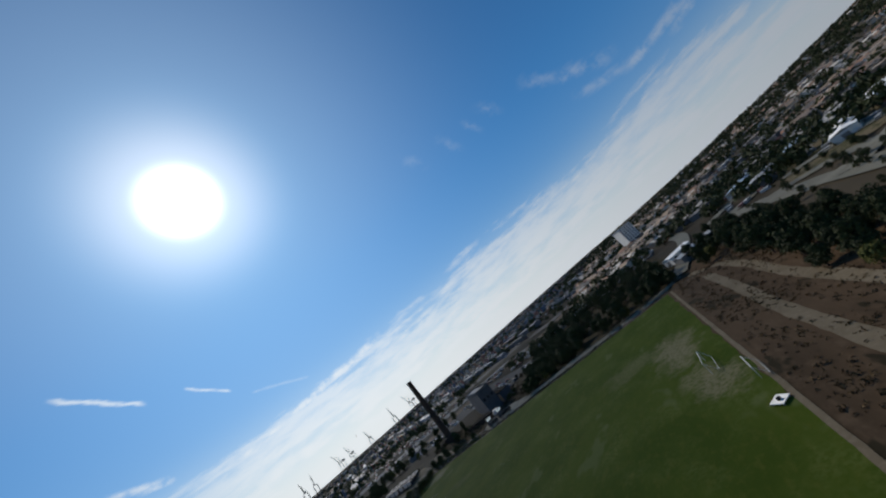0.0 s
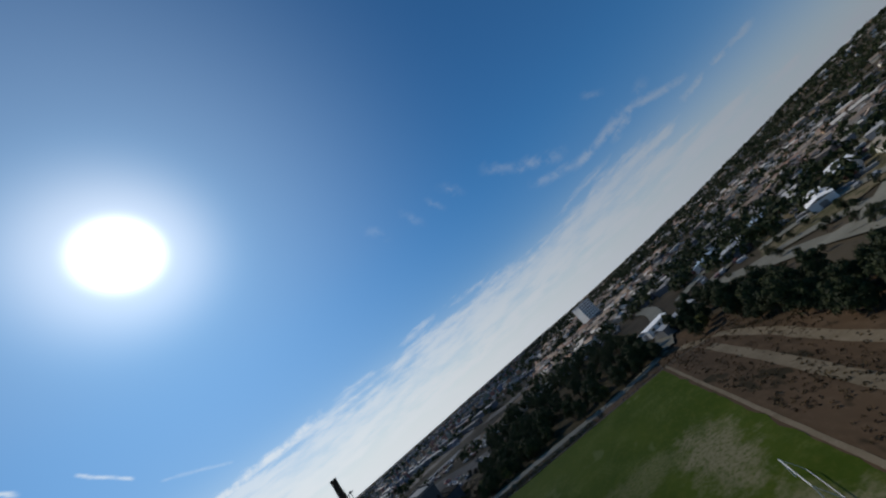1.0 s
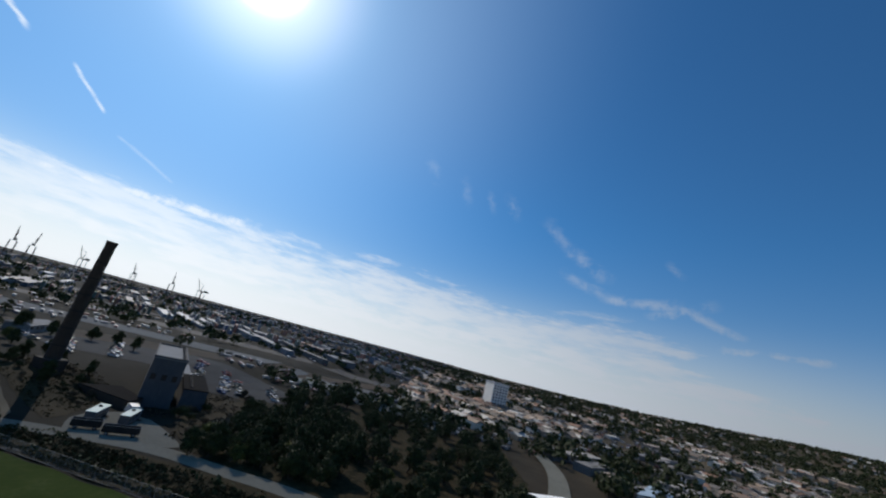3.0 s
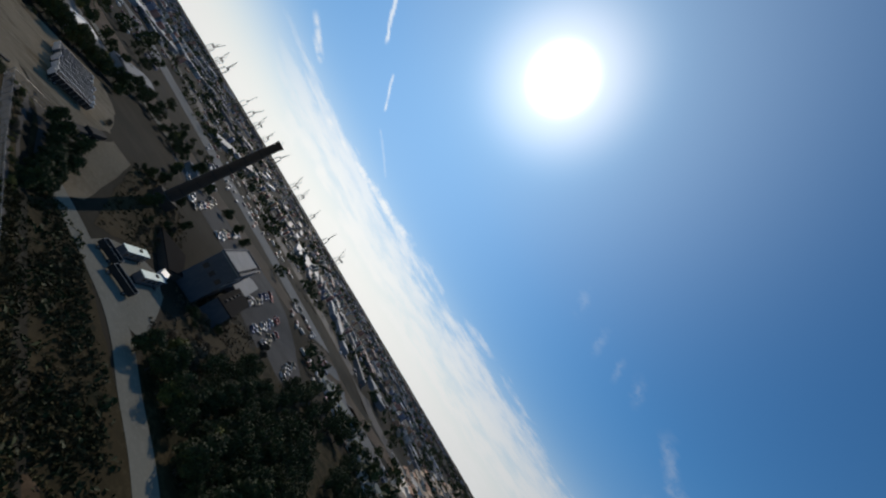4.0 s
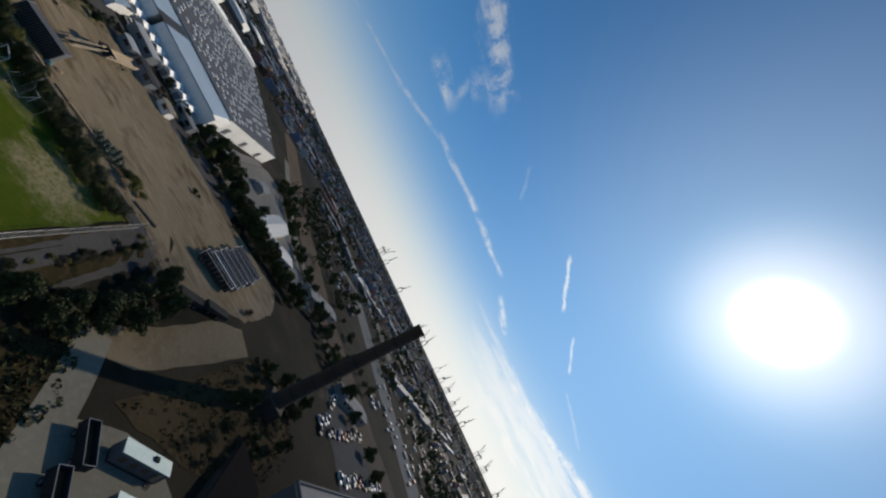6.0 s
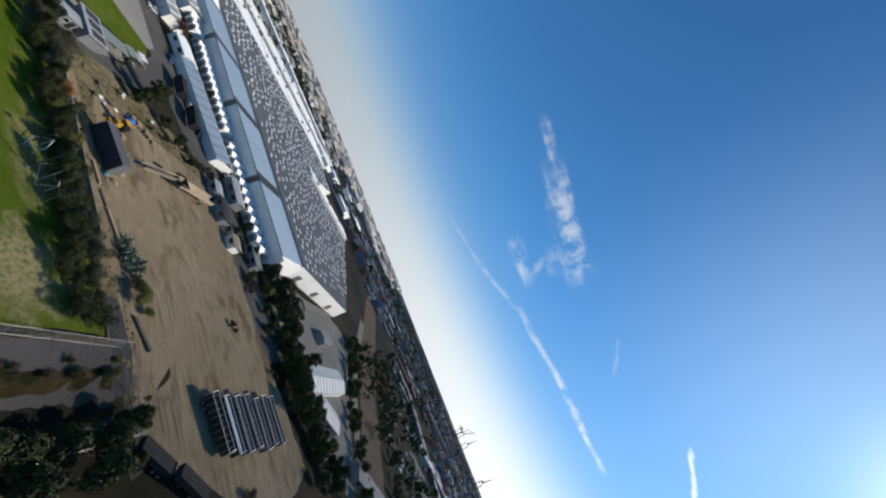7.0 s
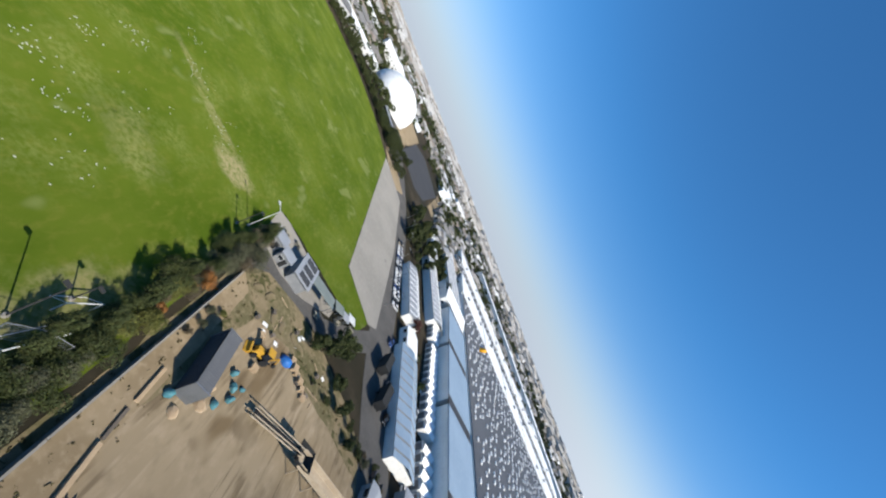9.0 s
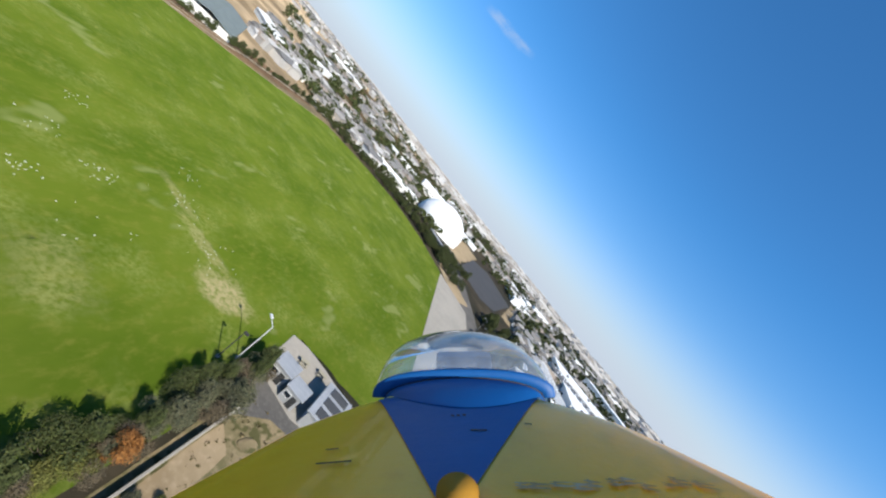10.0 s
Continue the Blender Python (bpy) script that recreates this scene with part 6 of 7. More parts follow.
for n in range(6):
    heap("soil_mound", 133.5 + 2.9 * n + r.uniform(-1, 1), -31.0 + r.uniform(-2.0, 1.5), 1.5, 1.0, 0.34, VERGE, "low spread heap of weedy earth", "heap", n + 60)


def beam(x0, y0, x1, y1, w, h, mat, name, label, category):
    length = math.hypot(x1 - x0, y1 - y0)
    ob = part(name, bevelled(0, 0, 0, length, w, h, 0.04), mat)
    ob.matrix_basis = pose((x0 + x1) / 2, (y0 + y1) / 2, land((x0 + x1) / 2, (y0 + y1) / 2) + 0.09, 0, 0, math.degrees(math.atan2(y1 - y0, x1 - x0)))
    return tagged(ob, label, category)


beam(133.9, -56.5, 134.7, -61.5, 0.5, 0.4, TIMBER, "log", "weathered log lying along the verge", "log")
beam(135.5, -66.6, 137.5, -75.1, 0.55, 0.45, TIMBER, "log", "weathered log lying along the verge", "log")
beam(134.7, -62.6, 135.4, -66.2, 0.4, 0.3, TIMBER_DARK, "log", "weathered log lying along the verge", "log")
beam(137.6, -88, 140.0, -94.5, 0.7, 0.45, TIMBER_DARK, "log", "dark heavy baulk on the dirt lot", "log")
wall_line = thing("verge_wall", pose(0, 0, 0), "low grey block wall behind the hedge", "wall")
panel = finish(bevelled(0, 0, -0.2, 0.25, 3.9, 1.4, 0.02), "panel")
panel.materials.append(CONCRETE)
for n in range(11):
    q = part("panel", panel, CONCRETE, wall_line)
    q.matrix_basis = pose(129.2 + 0.28 * n, -32.5 - 3.95 * n, 0, 0, 0, 4)


# ---------------------------------------------------------------- the park's buildings
def hut(x, y, turn, sx, sy, h, roof, label, pitched=False):
    ob = thing("park_hut", pose(x, y, land(x, y) + 0.05, 0, 0, turn), label, "hut", "park buildings")
    part("wall", box(bmesh.new(), 0, 0, 0, sx, sy, h), WALL_GREY, ob)
    if pitched:
        part("roof", gable(bmesh.new(), 0, 0, h, sx, sy, sy * 0.2, 0.4), roof, ob)
    else:
        part("roof", bevelled(0, 0, h, sx + 0.6, sy + 0.6, 0.22, 0.05), roof, ob)
    leaf = part("door", box(bmesh.new(), sx * 0.2, -sy / 2 - 0.03, 0, 0.95, 0.08, 2.05), STEEL_DARK, ob)
    part("handle", box(bmesh.new(), sx * 0.2 + 0.36, -sy / 2 - 0.09, 1.0, 0.12, 0.05, 0.04), STEEL, leaf)
    pane = part("window", box(bmesh.new(), -sx * 0.22, -sy / 2 - 0.02, 1.1, 1.1, 0.07, 0.8), GLASS_DARK, ob)
    for u, w, z, h in ((0, 1.24, 1.03, 0.07), (0, 1.24, 1.9, 0.07), (-0.585, 0.07, 1.1, 0.8), (0.585, 0.07, 1.1, 0.8)):
        part("frame", box(bmesh.new(), -sx * 0.22 + u, -sy / 2 - 0.04, z, w, 0.09, h), STEEL_WHITE, pane)
    return ob


flat("park_paving", [(122.5, -10.5), (126, -9), (139, -9), (150, -9), (150, -14), (141, -21), (134, -23.5), (128, -23), (124, -17)], CONCRETE, 0.13, 5.0, 0.2, "pale concrete paving round the park buildings", "pavement")
hut(127.6, -20.4, 5, 3.4, 3.0, 2.7, ROOF_TIN, "small grey hut with a flat pale roof")
hut(131.6, -21.4, 5, 3.0, 2.8, 2.6, ROOF_TIN, "small grey hut with a flat pale roof")


def concession():
    ob = thing("concession_building", pose(136.8, -18.4, 0.12, 0, 0, 8), "grey park building with dark roof panels and pale edges", "building", "park buildings")
    part("wall", box(bmesh.new(), 0, 0, 0, 4.6, 8.2, 2.8), WALL_GREY, ob)
    part("roof", bevelled(0, 0, 2.8, 5.4, 9.0, 0.25, 0.06), ROOF_TIN, ob, "pale grey roof")
    for sy in (-2.9, 0.0, 2.9):
        part("roof_panel", bevelled(0.2, sy, 3.05, 3.4, 2.0, 0.12, 0.03), ROOF_DARK, ob, "dark blue-grey roof panel")
    for n in range(3):
        part("shutter", box(bmesh.new(), -1.5 + n * 1.5, 4.12, 1.0, 1.2, 0.1, 1.3), STEEL, ob)
    part("door", box(bmesh.new(), 2.32, -2.0, 0, 0.08, 0.95, 2.05), STEEL_DARK, ob)
    part("awning", box(bmesh.new(), 3.2, 2.6, 2.4, 1.8, 2.8, 0.12), ROOF_TIN, ob)


def shade_roof(x, y, turn, sx, sy, h, mat, label):
    ob = thing("shade_roof", pose(x, y, 0.1, 0, 0, turn), label, "shelter", "park buildings")
    part("roof", bevelled(0, 0, h, sx, sy, 0.18, 0.04), mat, ob)
    for u in (-1, 1):
        for v in (-1, 1):
            part("post", tube(bmesh.new(), (u * (sx / 2 - 0.3), v * (sy / 2 - 0.3), 0), (u * (sx / 2 - 0.3), v * (sy / 2 - 0.3), h), 0.08, 0.08, 8), STEEL, ob)


concession()
shade_roof(143.0, -15.6, 12, 8.6, 3.6, 2.8, ROOF_GREEN, "long grey-green shade roof on posts")
shade_roof(149.4, -12.2, 30, 3.8, 3.0, 2.6, ROOF_GREEN, "small grey-green canopy on posts")
shade_roof(152.4, -11.0, 26, 3.0, 2.6, 2.4, ROOF_TIN, "small pale canopy on posts")
shade_roof(154.6, -8.6, 24, 3.0, 2.4, 2.4, STEEL_WHITE, "small white canopy on posts")


def picnic_table(x, y, turn):
    ob = thing("picnic_table", pose(x, y, 0.14, 0, 0, turn), "pale concrete picnic table with benches", "table", "picnic tables")
    part("tabletop", bevelled(0, 0, 0.7, 1.9, 0.8, 0.08, 0.02), CONCRETE_PALE, ob)
    for sy in (-0.75, 0.75):
        part("bench", bevelled(0, sy, 0.4, 1.9, 0.3, 0.07, 0.02), CONCRETE_PALE, ob)
    for sx in (-0.6, 0.6):
        part("leg", box(bmesh.new(), sx, 0, 0, 0.12, 1.6, 0.42), CONCRETE_PALE, ob)


for x, y, turn in ((131.5, -11.5, 10), (128.0, -13.5, 30), (140.5, -10.5, 0), (146.5, -19.5, 20), (152.5, -12.5, 60), (157.5, -8.0, 10)):
    picnic_table(x, y, turn)


def lamp_post(x, y, h, lean, label, mat, arm=1.2):
    ob = thing("lamp_post", pose(x, y, land(x, y) + 0.05, 0, 0, lean), label, "lamp post", "lamp posts round the field")
    part("pole", tube(bmesh.new(), (0, 0, 0), (0, 0, h), 0.1, 0.07, 8), mat, ob)
    part("arm", tube(bmesh.new(), (0, 0, h - 0.1), (arm, 0, h + 0.15), 0.05, 0.05, 6), mat, ob)
    head = part("lamp_head", bevelled(arm + 0.2, 0, h + 0.05, 0.8, 0.4, 0.25, 0.06), mat, ob)
    part("lens", box(bmesh.new(), arm + 0.2, 0, h + 0.02, 0.6, 0.28, 0.04), STEEL_WHITE, head)
    part("footing", tube(bmesh.new(), (0, 0, -0.1), (0, 0, 0.3), 0.28, 0.28, 10), CONCRETE, ob)


lamp_post(121.0, -66.0, 7.2, 180, "dark lamp post with a boxy head", STEEL_DARK, 0.2)
lamp_post(122.0, -60.5, 3.6, 0, "thin dark post beside the goal", STEEL_DARK, 0.1)
lamp_post(121.4, -28.0, 5.4, 0, "thin dark pole at the edge of the field", STEEL_DARK, 0.1)
lamp_post(122.6, -25.2, 7.4, 150, "white lamp post above the hedge", STEEL_WHITE, 1.6)
for n in range(6):
    lamp_post(166.8 - 2.0 * n, 26 + 20 * n, 8.0, 190, "grey street lamp beside the parked cars", STEEL, 2.0)


def goal(x, y, turn, w, h, label):
    ob = thing("goal", pose(x, y, land(x, y) + 0.06, 0, 0, turn), label, "goal", "goals and frames on the field")
    for sx in (-1, 1):
        part("post", tube(bmesh.new(), (sx * w / 2, 0, 0), (sx * w / 2, 0, h), 0.07, 0.07, 8), STEEL_WHITE, ob)
        part("stay", tube(bmesh.new(), (sx * w / 2, 0, h), (sx * w / 2, 1.5, 0), 0.04, 0.04, 6), STEEL_WHITE, ob)
    part("crossbar", tube(bmesh.new(), (-w / 2, 0, h), (w / 2, 0, h), 0.07, 0.07, 8), STEEL_WHITE, ob)
    part("ground_bar", tube(bmesh.new(), (-w / 2, 1.5, 0.05), (w / 2, 1.5, 0.05), 0.05, 0.05, 6), STEEL_WHITE, ob)


goal(123.0, -61.2, 60, 3.4, 2.1, "white soccer goal frame at the hedge")
goal(124.2, -66.6, 75, 5.0, 2.1, "white soccer goal frame at the hedge")
goal(-8.7, -11.0, 86, 7.3, 2.4, "white soccer goal standing on worn turf")
goal(-14.0, 1.2, 88, 5.6, 2.0, "small white goal near the field path")


def backstop(x, y, turn):
    ob = thing("backstop", pose(x, y, land(x, y) + 0.05, 0, 0, turn), "tall wire baseball backstop on steel posts", "backstop")
    pts = [(0.8, -3.4), (0, 0), (2.0, 2.0), (4.4, 3.0)]
    for px, py in pts:
        part("post", tube(bmesh.new(), (px, py, 0), (px, py, 3.2), 0.045, 0.045, 8), STEEL, ob)
    for (ax, ay), (bx, by) in zip(pts, pts[1:]):
        for h in (0.1, 3.2):
            part("rail", tube(bmesh.new(), (ax, ay, h), (bx, by, h), 0.03, 0.03, 6), STEEL, ob)
        bm = bmesh.new()
        n = 16
        for k in range(1, n):
            t = k / n
            tube(bm, (ax + (bx - ax) * t, ay + (by - ay) * t, 0.1), (ax + (bx - ax) * t, ay + (by - ay) * t, 3.2), 0.005, 0.005, 3)
        for k in range(1, 8):
            tube(bm, (ax, ay, k * 0.4), (bx, by, k * 0.4), 0.005, 0.005, 3)
        part("mesh_panel", bm, FENCE, ob)


backstop(121.6, -68.4, 0)


def wire_fence(x0, y0, x1, y1, h=2.2, label="grey chain-link fence on steel posts"):
    ob = thing("wire_fence", pose(0, 0, 0), label, "fence", "fences")
    n = max(2, int(math.hypot(x1 - x0, y1 - y0) / 3))
    at = [(x0 + (x1 - x0) * k / n, y0 + (y1 - y0) * k / n) for k in range(n + 1)]
    post = finish(tube(bmesh.new(), (0, 0, 0), (0, 0, h), 0.045, 0.045, 6), "post")
    post.materials.append(STEEL)
    for x, y in at:
        p = part("post", post, STEEL, ob)
        p.location = (x, y, land(x, y))
    for h0 in (0.1, h):
        part("rail", tube(bmesh.new(), (x0, y0, land(x0, y0) + h0), (x1, y1, land(x1, y1) + h0), 0.03, 0.03, 6), STEEL, ob)
    bm = bmesh.new()
    for k in range(1, 8):
        tube(bm, (x0, y0, land(x0, y0) + h * k / 8), (x1, y1, land(x1, y1) + h * k / 8), 0.012, 0.012, 3)
    for k in range(n * 4):
        t = (k + 0.5) / (n * 4)
        x, y = x0 + (x1 - x0) * t, y0 + (y1 - y0) * t
        tube(bm, (x, y, land(x, y)), (x, y, land(x, y) + h), 0.01, 0.01, 3)
    part("wire_mesh", bm, FENCE, ob)


wire_fence(62, -92.6, 100, -92.8)
wire_fence(100, -92.8, 134, -94.0)
wire_fence(134, -94.0, 137, -108)
wire_fence(20, -92.4, 62, -92.6)
wire_fence(-14.6, -92, 20, -92.4)
wire_fence(112, -109, 137, -108)


def viewing_platform(x, y):
    ob = thing("platform", pose(x, y, 0.06, 0, 0, 42), "small white square platform beside the field path", "platform")
    part("deck", bevelled(0, 0, 0.3, 2.1, 2.1, 0.14, 0.03), WALL_WHITE, ob)
    for u in (-1, 1):
        for v in (-1, 1):
            part("post", box(bmesh.new(), u * 0.85, v * 0.85, 0, 0.14, 0.14, 0.32), STEEL, ob)
    part("winch", bevelled(0.15, 0.1, 0.44, 0.6, 0.4, 0.4, 0.06), STEEL_DARK, ob)


viewing_platform(-13.3, 12.8)
rows = []
for cx, cy, n, w in ((88, -27, 22, 1.3), (105, -58, 20, 0.9), (100, -47, 26, 1.6), (89, -37, 18, 1.2), (94, -46, 22, 1.5), (104, -17, 26, 2.2), (92, -14, 24, 1.8), (80, -30, 14, 2), (98, -32, 10, 3), (108, -50, 12, 2), (70, -22, 14, 1.5), (60, -40, 12, 1.5), (84, -8, 12, 1.2)):
    for _ in range(n):
        rows.append((cx + float(rng.normal()) * w, cy + float(rng.normal()) * w, 0.06, float(rng.uniform(0.08, 0.34)), float(rng.uniform(0.06, 0.2)), 0.05, float(rng.uniform(0, 3))))
many_boxes("litter", rows, LIME, "pale scraps and chalk scattered on the turf", "litter")


r = random.Random(31)
for n in range(26):
    x, y = r.uniform(137, 158), r.uniform(-38, -27)
    kind = r.choice(("board", "board", "sheet", "crate"))
    size = {"board": (r.uniform(1.2, 2.6), 0.25, 0.08), "sheet": (r.uniform(0.8, 1.4), r.uniform(0.6, 1.0), 0.05), "crate": (0.9, 0.7, 0.6)}[kind]
    scrap = thing("scrap_" + kind, pose(x, y, 0.12, 0, 0, r.uniform(0, 180)), {"board": "loose pale board lying in the weeds", "sheet": "pale sheet lying in the weeds", "crate": "small dark crate in the weeds"}[kind], kind, "scraps in the corner of the lot")
    part(kind, bevelled(0, 0, 0, *size, 0.015), {"board": TIMBER, "sheet": WALL_WHITE, "crate": TIMBER_DARK}[kind], scrap)


# ---------------------------------------------------------------- halls and sheds further off
def plain_hall(x, y, turn, sx, sy, h, roof, label, name="hall", group="halls round about"):
    skin = WALL_GREY if roof in (ROOF_TIN, ROOF_SLAB, ROOF_DARK) else WALL_WHITE
    z = land(x, y)
    ob = thing(name, pose(x, y, z, 0, 0, turn), label, "building", group)
    part("wall", box(bmesh.new(), 0, 0, -0.5, sx, sy, h + 0.5), skin, ob)
    part("roof", gable(bmesh.new(), 0, 0, h, sx, sy, sy * 0.09, 0.4, 0.2), roof, ob)
    win = finish(box(bmesh.new(), 0, 0, 0, 2.0, 0.12, 1.2), "window")
    win.materials.append(GLASS_DARK)
    for n in range(max(2, int(sx / 5))):
        for side in (-1, 1):
            w = part("window", win, GLASS_DARK, ob)
            w.location = (-sx / 2 + 2.5 + n * 5, side * (sy / 2 + 0.02), h * 0.5)
    leaf = part("door", box(bmesh.new(), sx / 2 + 0.02, 0, 0, 0.1, 3.0, 3.0), STEEL, ob)
    part("handle", box(bmesh.new(), sx / 2 + 0.1, 0, 0.9, 0.08, 0.5, 0.08), STEEL_DARK, leaf)


for x, y, turn, sx, sy, h, roof, label in (
    (219, -66, -32, 12, 5, 3.2, ROOF_TIN, "low grey store before the warehouse"), (257, -83, 0, 14, 6, 3.2, ROOF_SLAB, "low grey store before the warehouse"),
    (222, -116, -40, 14, 9, 4.0, ROOF_TIN, "low grey shed among trees"),
    (210, -192, -60, 26, 9, 3.5, ROOF_SLAB, "long pale shed beside the vehicle lot"), (252, -151, -42, 36, 9, 3.5, ROOF_SLAB, "long pale shed by the railway"),
    (181.6, -46.5, 80, 9, 3.6, 3.0, ROOF_DARK, "small dark-roofed store by the lot"), (181.0, -38.0, 80, 5, 3.4, 2.8, ROOF_TIN, "small grey store by the lot"), (184.0, -57, 80, 5, 3.6, 2.6, WALL_TAN, "small tan store by the lot"), (196.5, -58, 84, 9, 3.6, 3, ROOF_SLAB, "small grey store by the lot"),
    (195.5, -32, 84, 12, 5, 3.2, ROOF_TIN, "small pale store by the street"),
    (-119, -150, 58, 28, 10, 4, ROOF_WHITE, "large white commercial building"), (-150, -172, 58, 26, 11, 4, ROOF_WHITE, "large white commercial building"), (-152, -146, 60, 26, 9, 4, WALL_TAN, "low tan commercial building in town"),
    (-100, -240, 58, 40, 11, 4, ROOF_BLUE, "long blue-roofed hall in the town"), (-126, -214, 58, 24, 10, 4, ROOF_BLUE, "small blue-roofed hall in the town"), (-96, -190, 58, 24, 12, 5, ROOF_TIN, "small grey-roofed hall in the town"),
    (-40, -150, 20, 22, 8, 4, ROOF_TIN, "pale roadside building beyond the scrub"), (-34, -172, 30, 16, 8, 4, ROOF_WHITE, "white roadside building beyond the scrub"),
    (-130, 225, 152, 120, 20, 5, WALL_WHITE, "very long white hall beyond the field"), (-58, 103, 134, 72, 24, 5, ROOF_GREEN, "broad pale green-roofed hall beside the field"), (26, 242, 29, 52, 18, 5, ROOF_WHITE, "white hall beyond the field"), (-24, 176, 40, 16, 8, 3.5, WALL_TAN, "small tan building beyond the field"), (-44, 232, 30, 26, 9, 4, ROOF_TIN, "pale hall beyond the field"), (-14, 256, 20, 24, 9, 4, WALL_WHITE, "white building beyond the field"), (217, 118, 3, 26, 24, 8, ROOF_WHITE, "white hall at the end of the storage sheds"), (184, 26, 100, 10, 8, 3.4, ROOF_WHITE, "small white hall by the street"), (10, 440, 20, 46, 26, 12, ROOF_WHITE, "white block beyond the domed hall"), (98, 214, -38, 34, 5, 3, ROOF_TIN, "low pale building behind the trees"),
):
    plain_hall(x, y, turn, sx, sy, h, roof, label)
tower = thing("tower_block", pose(-38, -520, land(-38, -520), 0, 0, 30), "pale tall block far beyond the wood", "building")
part("wall", box(bmesh.new(), 0, 0, -1, 22, 18, 30), WALL_WHITE, tower)
part("roof", box(bmesh.new(), 0, 0, 29, 23, 19, 1.0), ROOF_TIN, tower)
pane = finish(box(bmesh.new(), 0, 0, 0, 2.2, 0.2, 1.6), "window")
pane.materials.append(GLASS_DARK)
for row in range(8):
    for n in range(5):
        q = part("window", pane, GLASS_DARK, tower)
        q.location = (-8.5 + n * 4.2, 9.02, 2.5 + row * 3.3)


def row_hut(m):
    ob = thing("row_hut", m, "small grey-green hut in a row beyond the wood", "hut", "row of huts beyond the wood")
    part("wall", box(bmesh.new(), 0, 0, -0.3, 6, 5, 3.0), WALL_WHITE, ob)
    part("roof", gable(bmesh.new(), 0, 0, 2.7, 6, 5, 1.3), ROOF_GREEN, ob)
    return ob


hut0 = row_hut(pose(14, -268, -4.5, 0, 0, 20))
for n in range(1, 28):
    copy_thing(hut0, pose(14 + 7.5 * (n % 14), -268 - 1.5 * (n % 14) - 16 * (n // 14), land(40, -275), 0, 0, 20))


def white_dome(x, y, rad, h):
    ob = thing("white_dome", pose(x, y, land(x, y)), "great bright white domed hall beyond the field", "building")
    bm = bmesh.new()
    bmesh.ops.create_uvsphere(bm, u_segments=40, v_segments=20, radius=1)
    bmesh.ops.delete(bm, geom=[v for v in bm.verts if v.co.z < -0.02], context="VERTS")
    for v in bm.verts:
        v.co = Vector((v.co.x * rad, v.co.y * rad, v.co.z * h + 4))
    part("shell", bm, ROOF_WHITE, ob, smooth=True)
    part("wall", tube(bmesh.new(), (0, 0, -0.5), (0, 0, 4.05), rad, rad, 40), WALL_WHITE, ob)


white_dome(74, 282, 27, 21)
flat("warehouse_yard", [(205, -74), (236, -60), (306, -69), (318, -84), (296, -98), (268, -118), (246, -140), (232, -150), (218, -136), (208, -112), (206, -92)], CONCRETE, 0.08, 8.0, 0.8, "pale concrete yard before the warehouse", "pavement")
flat("yard_road", ribbon(curve_through([(420, -52), (345, -84), (300, -106), (262, -136), (236, -160), (200, -205)]), 8), CONCRETE_PALE, 0.14, 8.0, 0.0, "pale road between yard and railway", "road")
flat("rim_road", ribbon(curve_through([(-20, 30), (-18, 70), (-24, 100), (-22, 160), (20, 198), (70, 204), (112, 190)]), 7), CONCRETE_PALE, 0.08, 8.0, 0.0, "pale road beyond the field", "road")
flat("dark_lot", [(119, 236), (150, 215), (165, 230), (185, 360), (140, 420), (118, 380)], ASPHALT_DARK, 0.06, 20.0, 0.0, "dark new asphalt lot", "pavement")
flat("tan_lot", [(98, 262), (117, 255), (118, 420), (90, 450), (80, 380)], TRACK, 0.06, 20.0, 3.0, "bare tan ground beside the dark lot", "ground")
flat("tan_lot", [(174, 250), (192, 245), (210, 364), (188, 390)], TRACK, 0.06, 20.0, 2.0, "bare tan ground among the trees", "ground")
flat("bare_verge", [(112, 190), (146, 150), (139, 132), (122, 150), (108, 172)], TRACK, 0.09, 5.0, 1.5, "bare tan verge at the end of the apron", "ground")
flat("brown_hill", [(-60, 300), (-260, 420), (-420, 700), (-200, 1100), (120, 900), (60, 520)], MOUND, 0.6, 30.0, 20.0, "dry brown slope beyond the town", "ground")
for line, w in (([(-24, -128), (-36, -170), (-50, -240), (-47, -308), (-40, -420)], 9), ([(-34, -150), (-62, -175), (-78, -120), (-80, -82), (-84, 0), (-90, 90)], 10), ([(-62, -175), (-110, -190), (-180, -200), (-300, -260)], 11), ([(-80, -82), (-120, -110), (-200, -150), (-340, -190)], 10), ([(-70, -150), (-96, -120), (-100, -70), (-104, 0), (-112, 90)], 7), ([(-92, -160), (-122, -128), (-128, -70), (-134, 0), (-146, 90)], 8), ([(-60, -200), (-120, -240), (-220, -270), (-330, -330)], 9)):
    flat("town_road", ribbon(curve_through(line), w), CONCRETE_PALE, 0.5 + 0.01 * w + 0.06 * abs(line[0][0] % 7), 6.0, 0.0, "pale road winding into the town", "road")
flat("verge_lawn", [(-86, -70), (-100, -84), (-104, -40), (-100, 10), (-88, 10)], GRASS, 0.45, 6.0, 2.0, "strip of green lawn beside the road", "lawn")
flat("bare_yard", [(-92, -120), (-130, -110), (-176, -150), (-150, -200), (-110, -196), (-80, -140)], VERGE, 0.4, 10.0, 2.0, "bare pale yard round the commercial buildings", "pavement")
flat("wood_floor", [(-24, -126), (20, -122), (46, -122), (62, -124), (78, -134), (72, -146), (90, -176), (106, -206), (90, -212), (76, -240), (60, -262), (-26, -262), (-30, -200)], SCRUB_SOIL, 0.1, 8.0, 2.5, "dark leaf litter under the wood", "ground", seed=8.0)
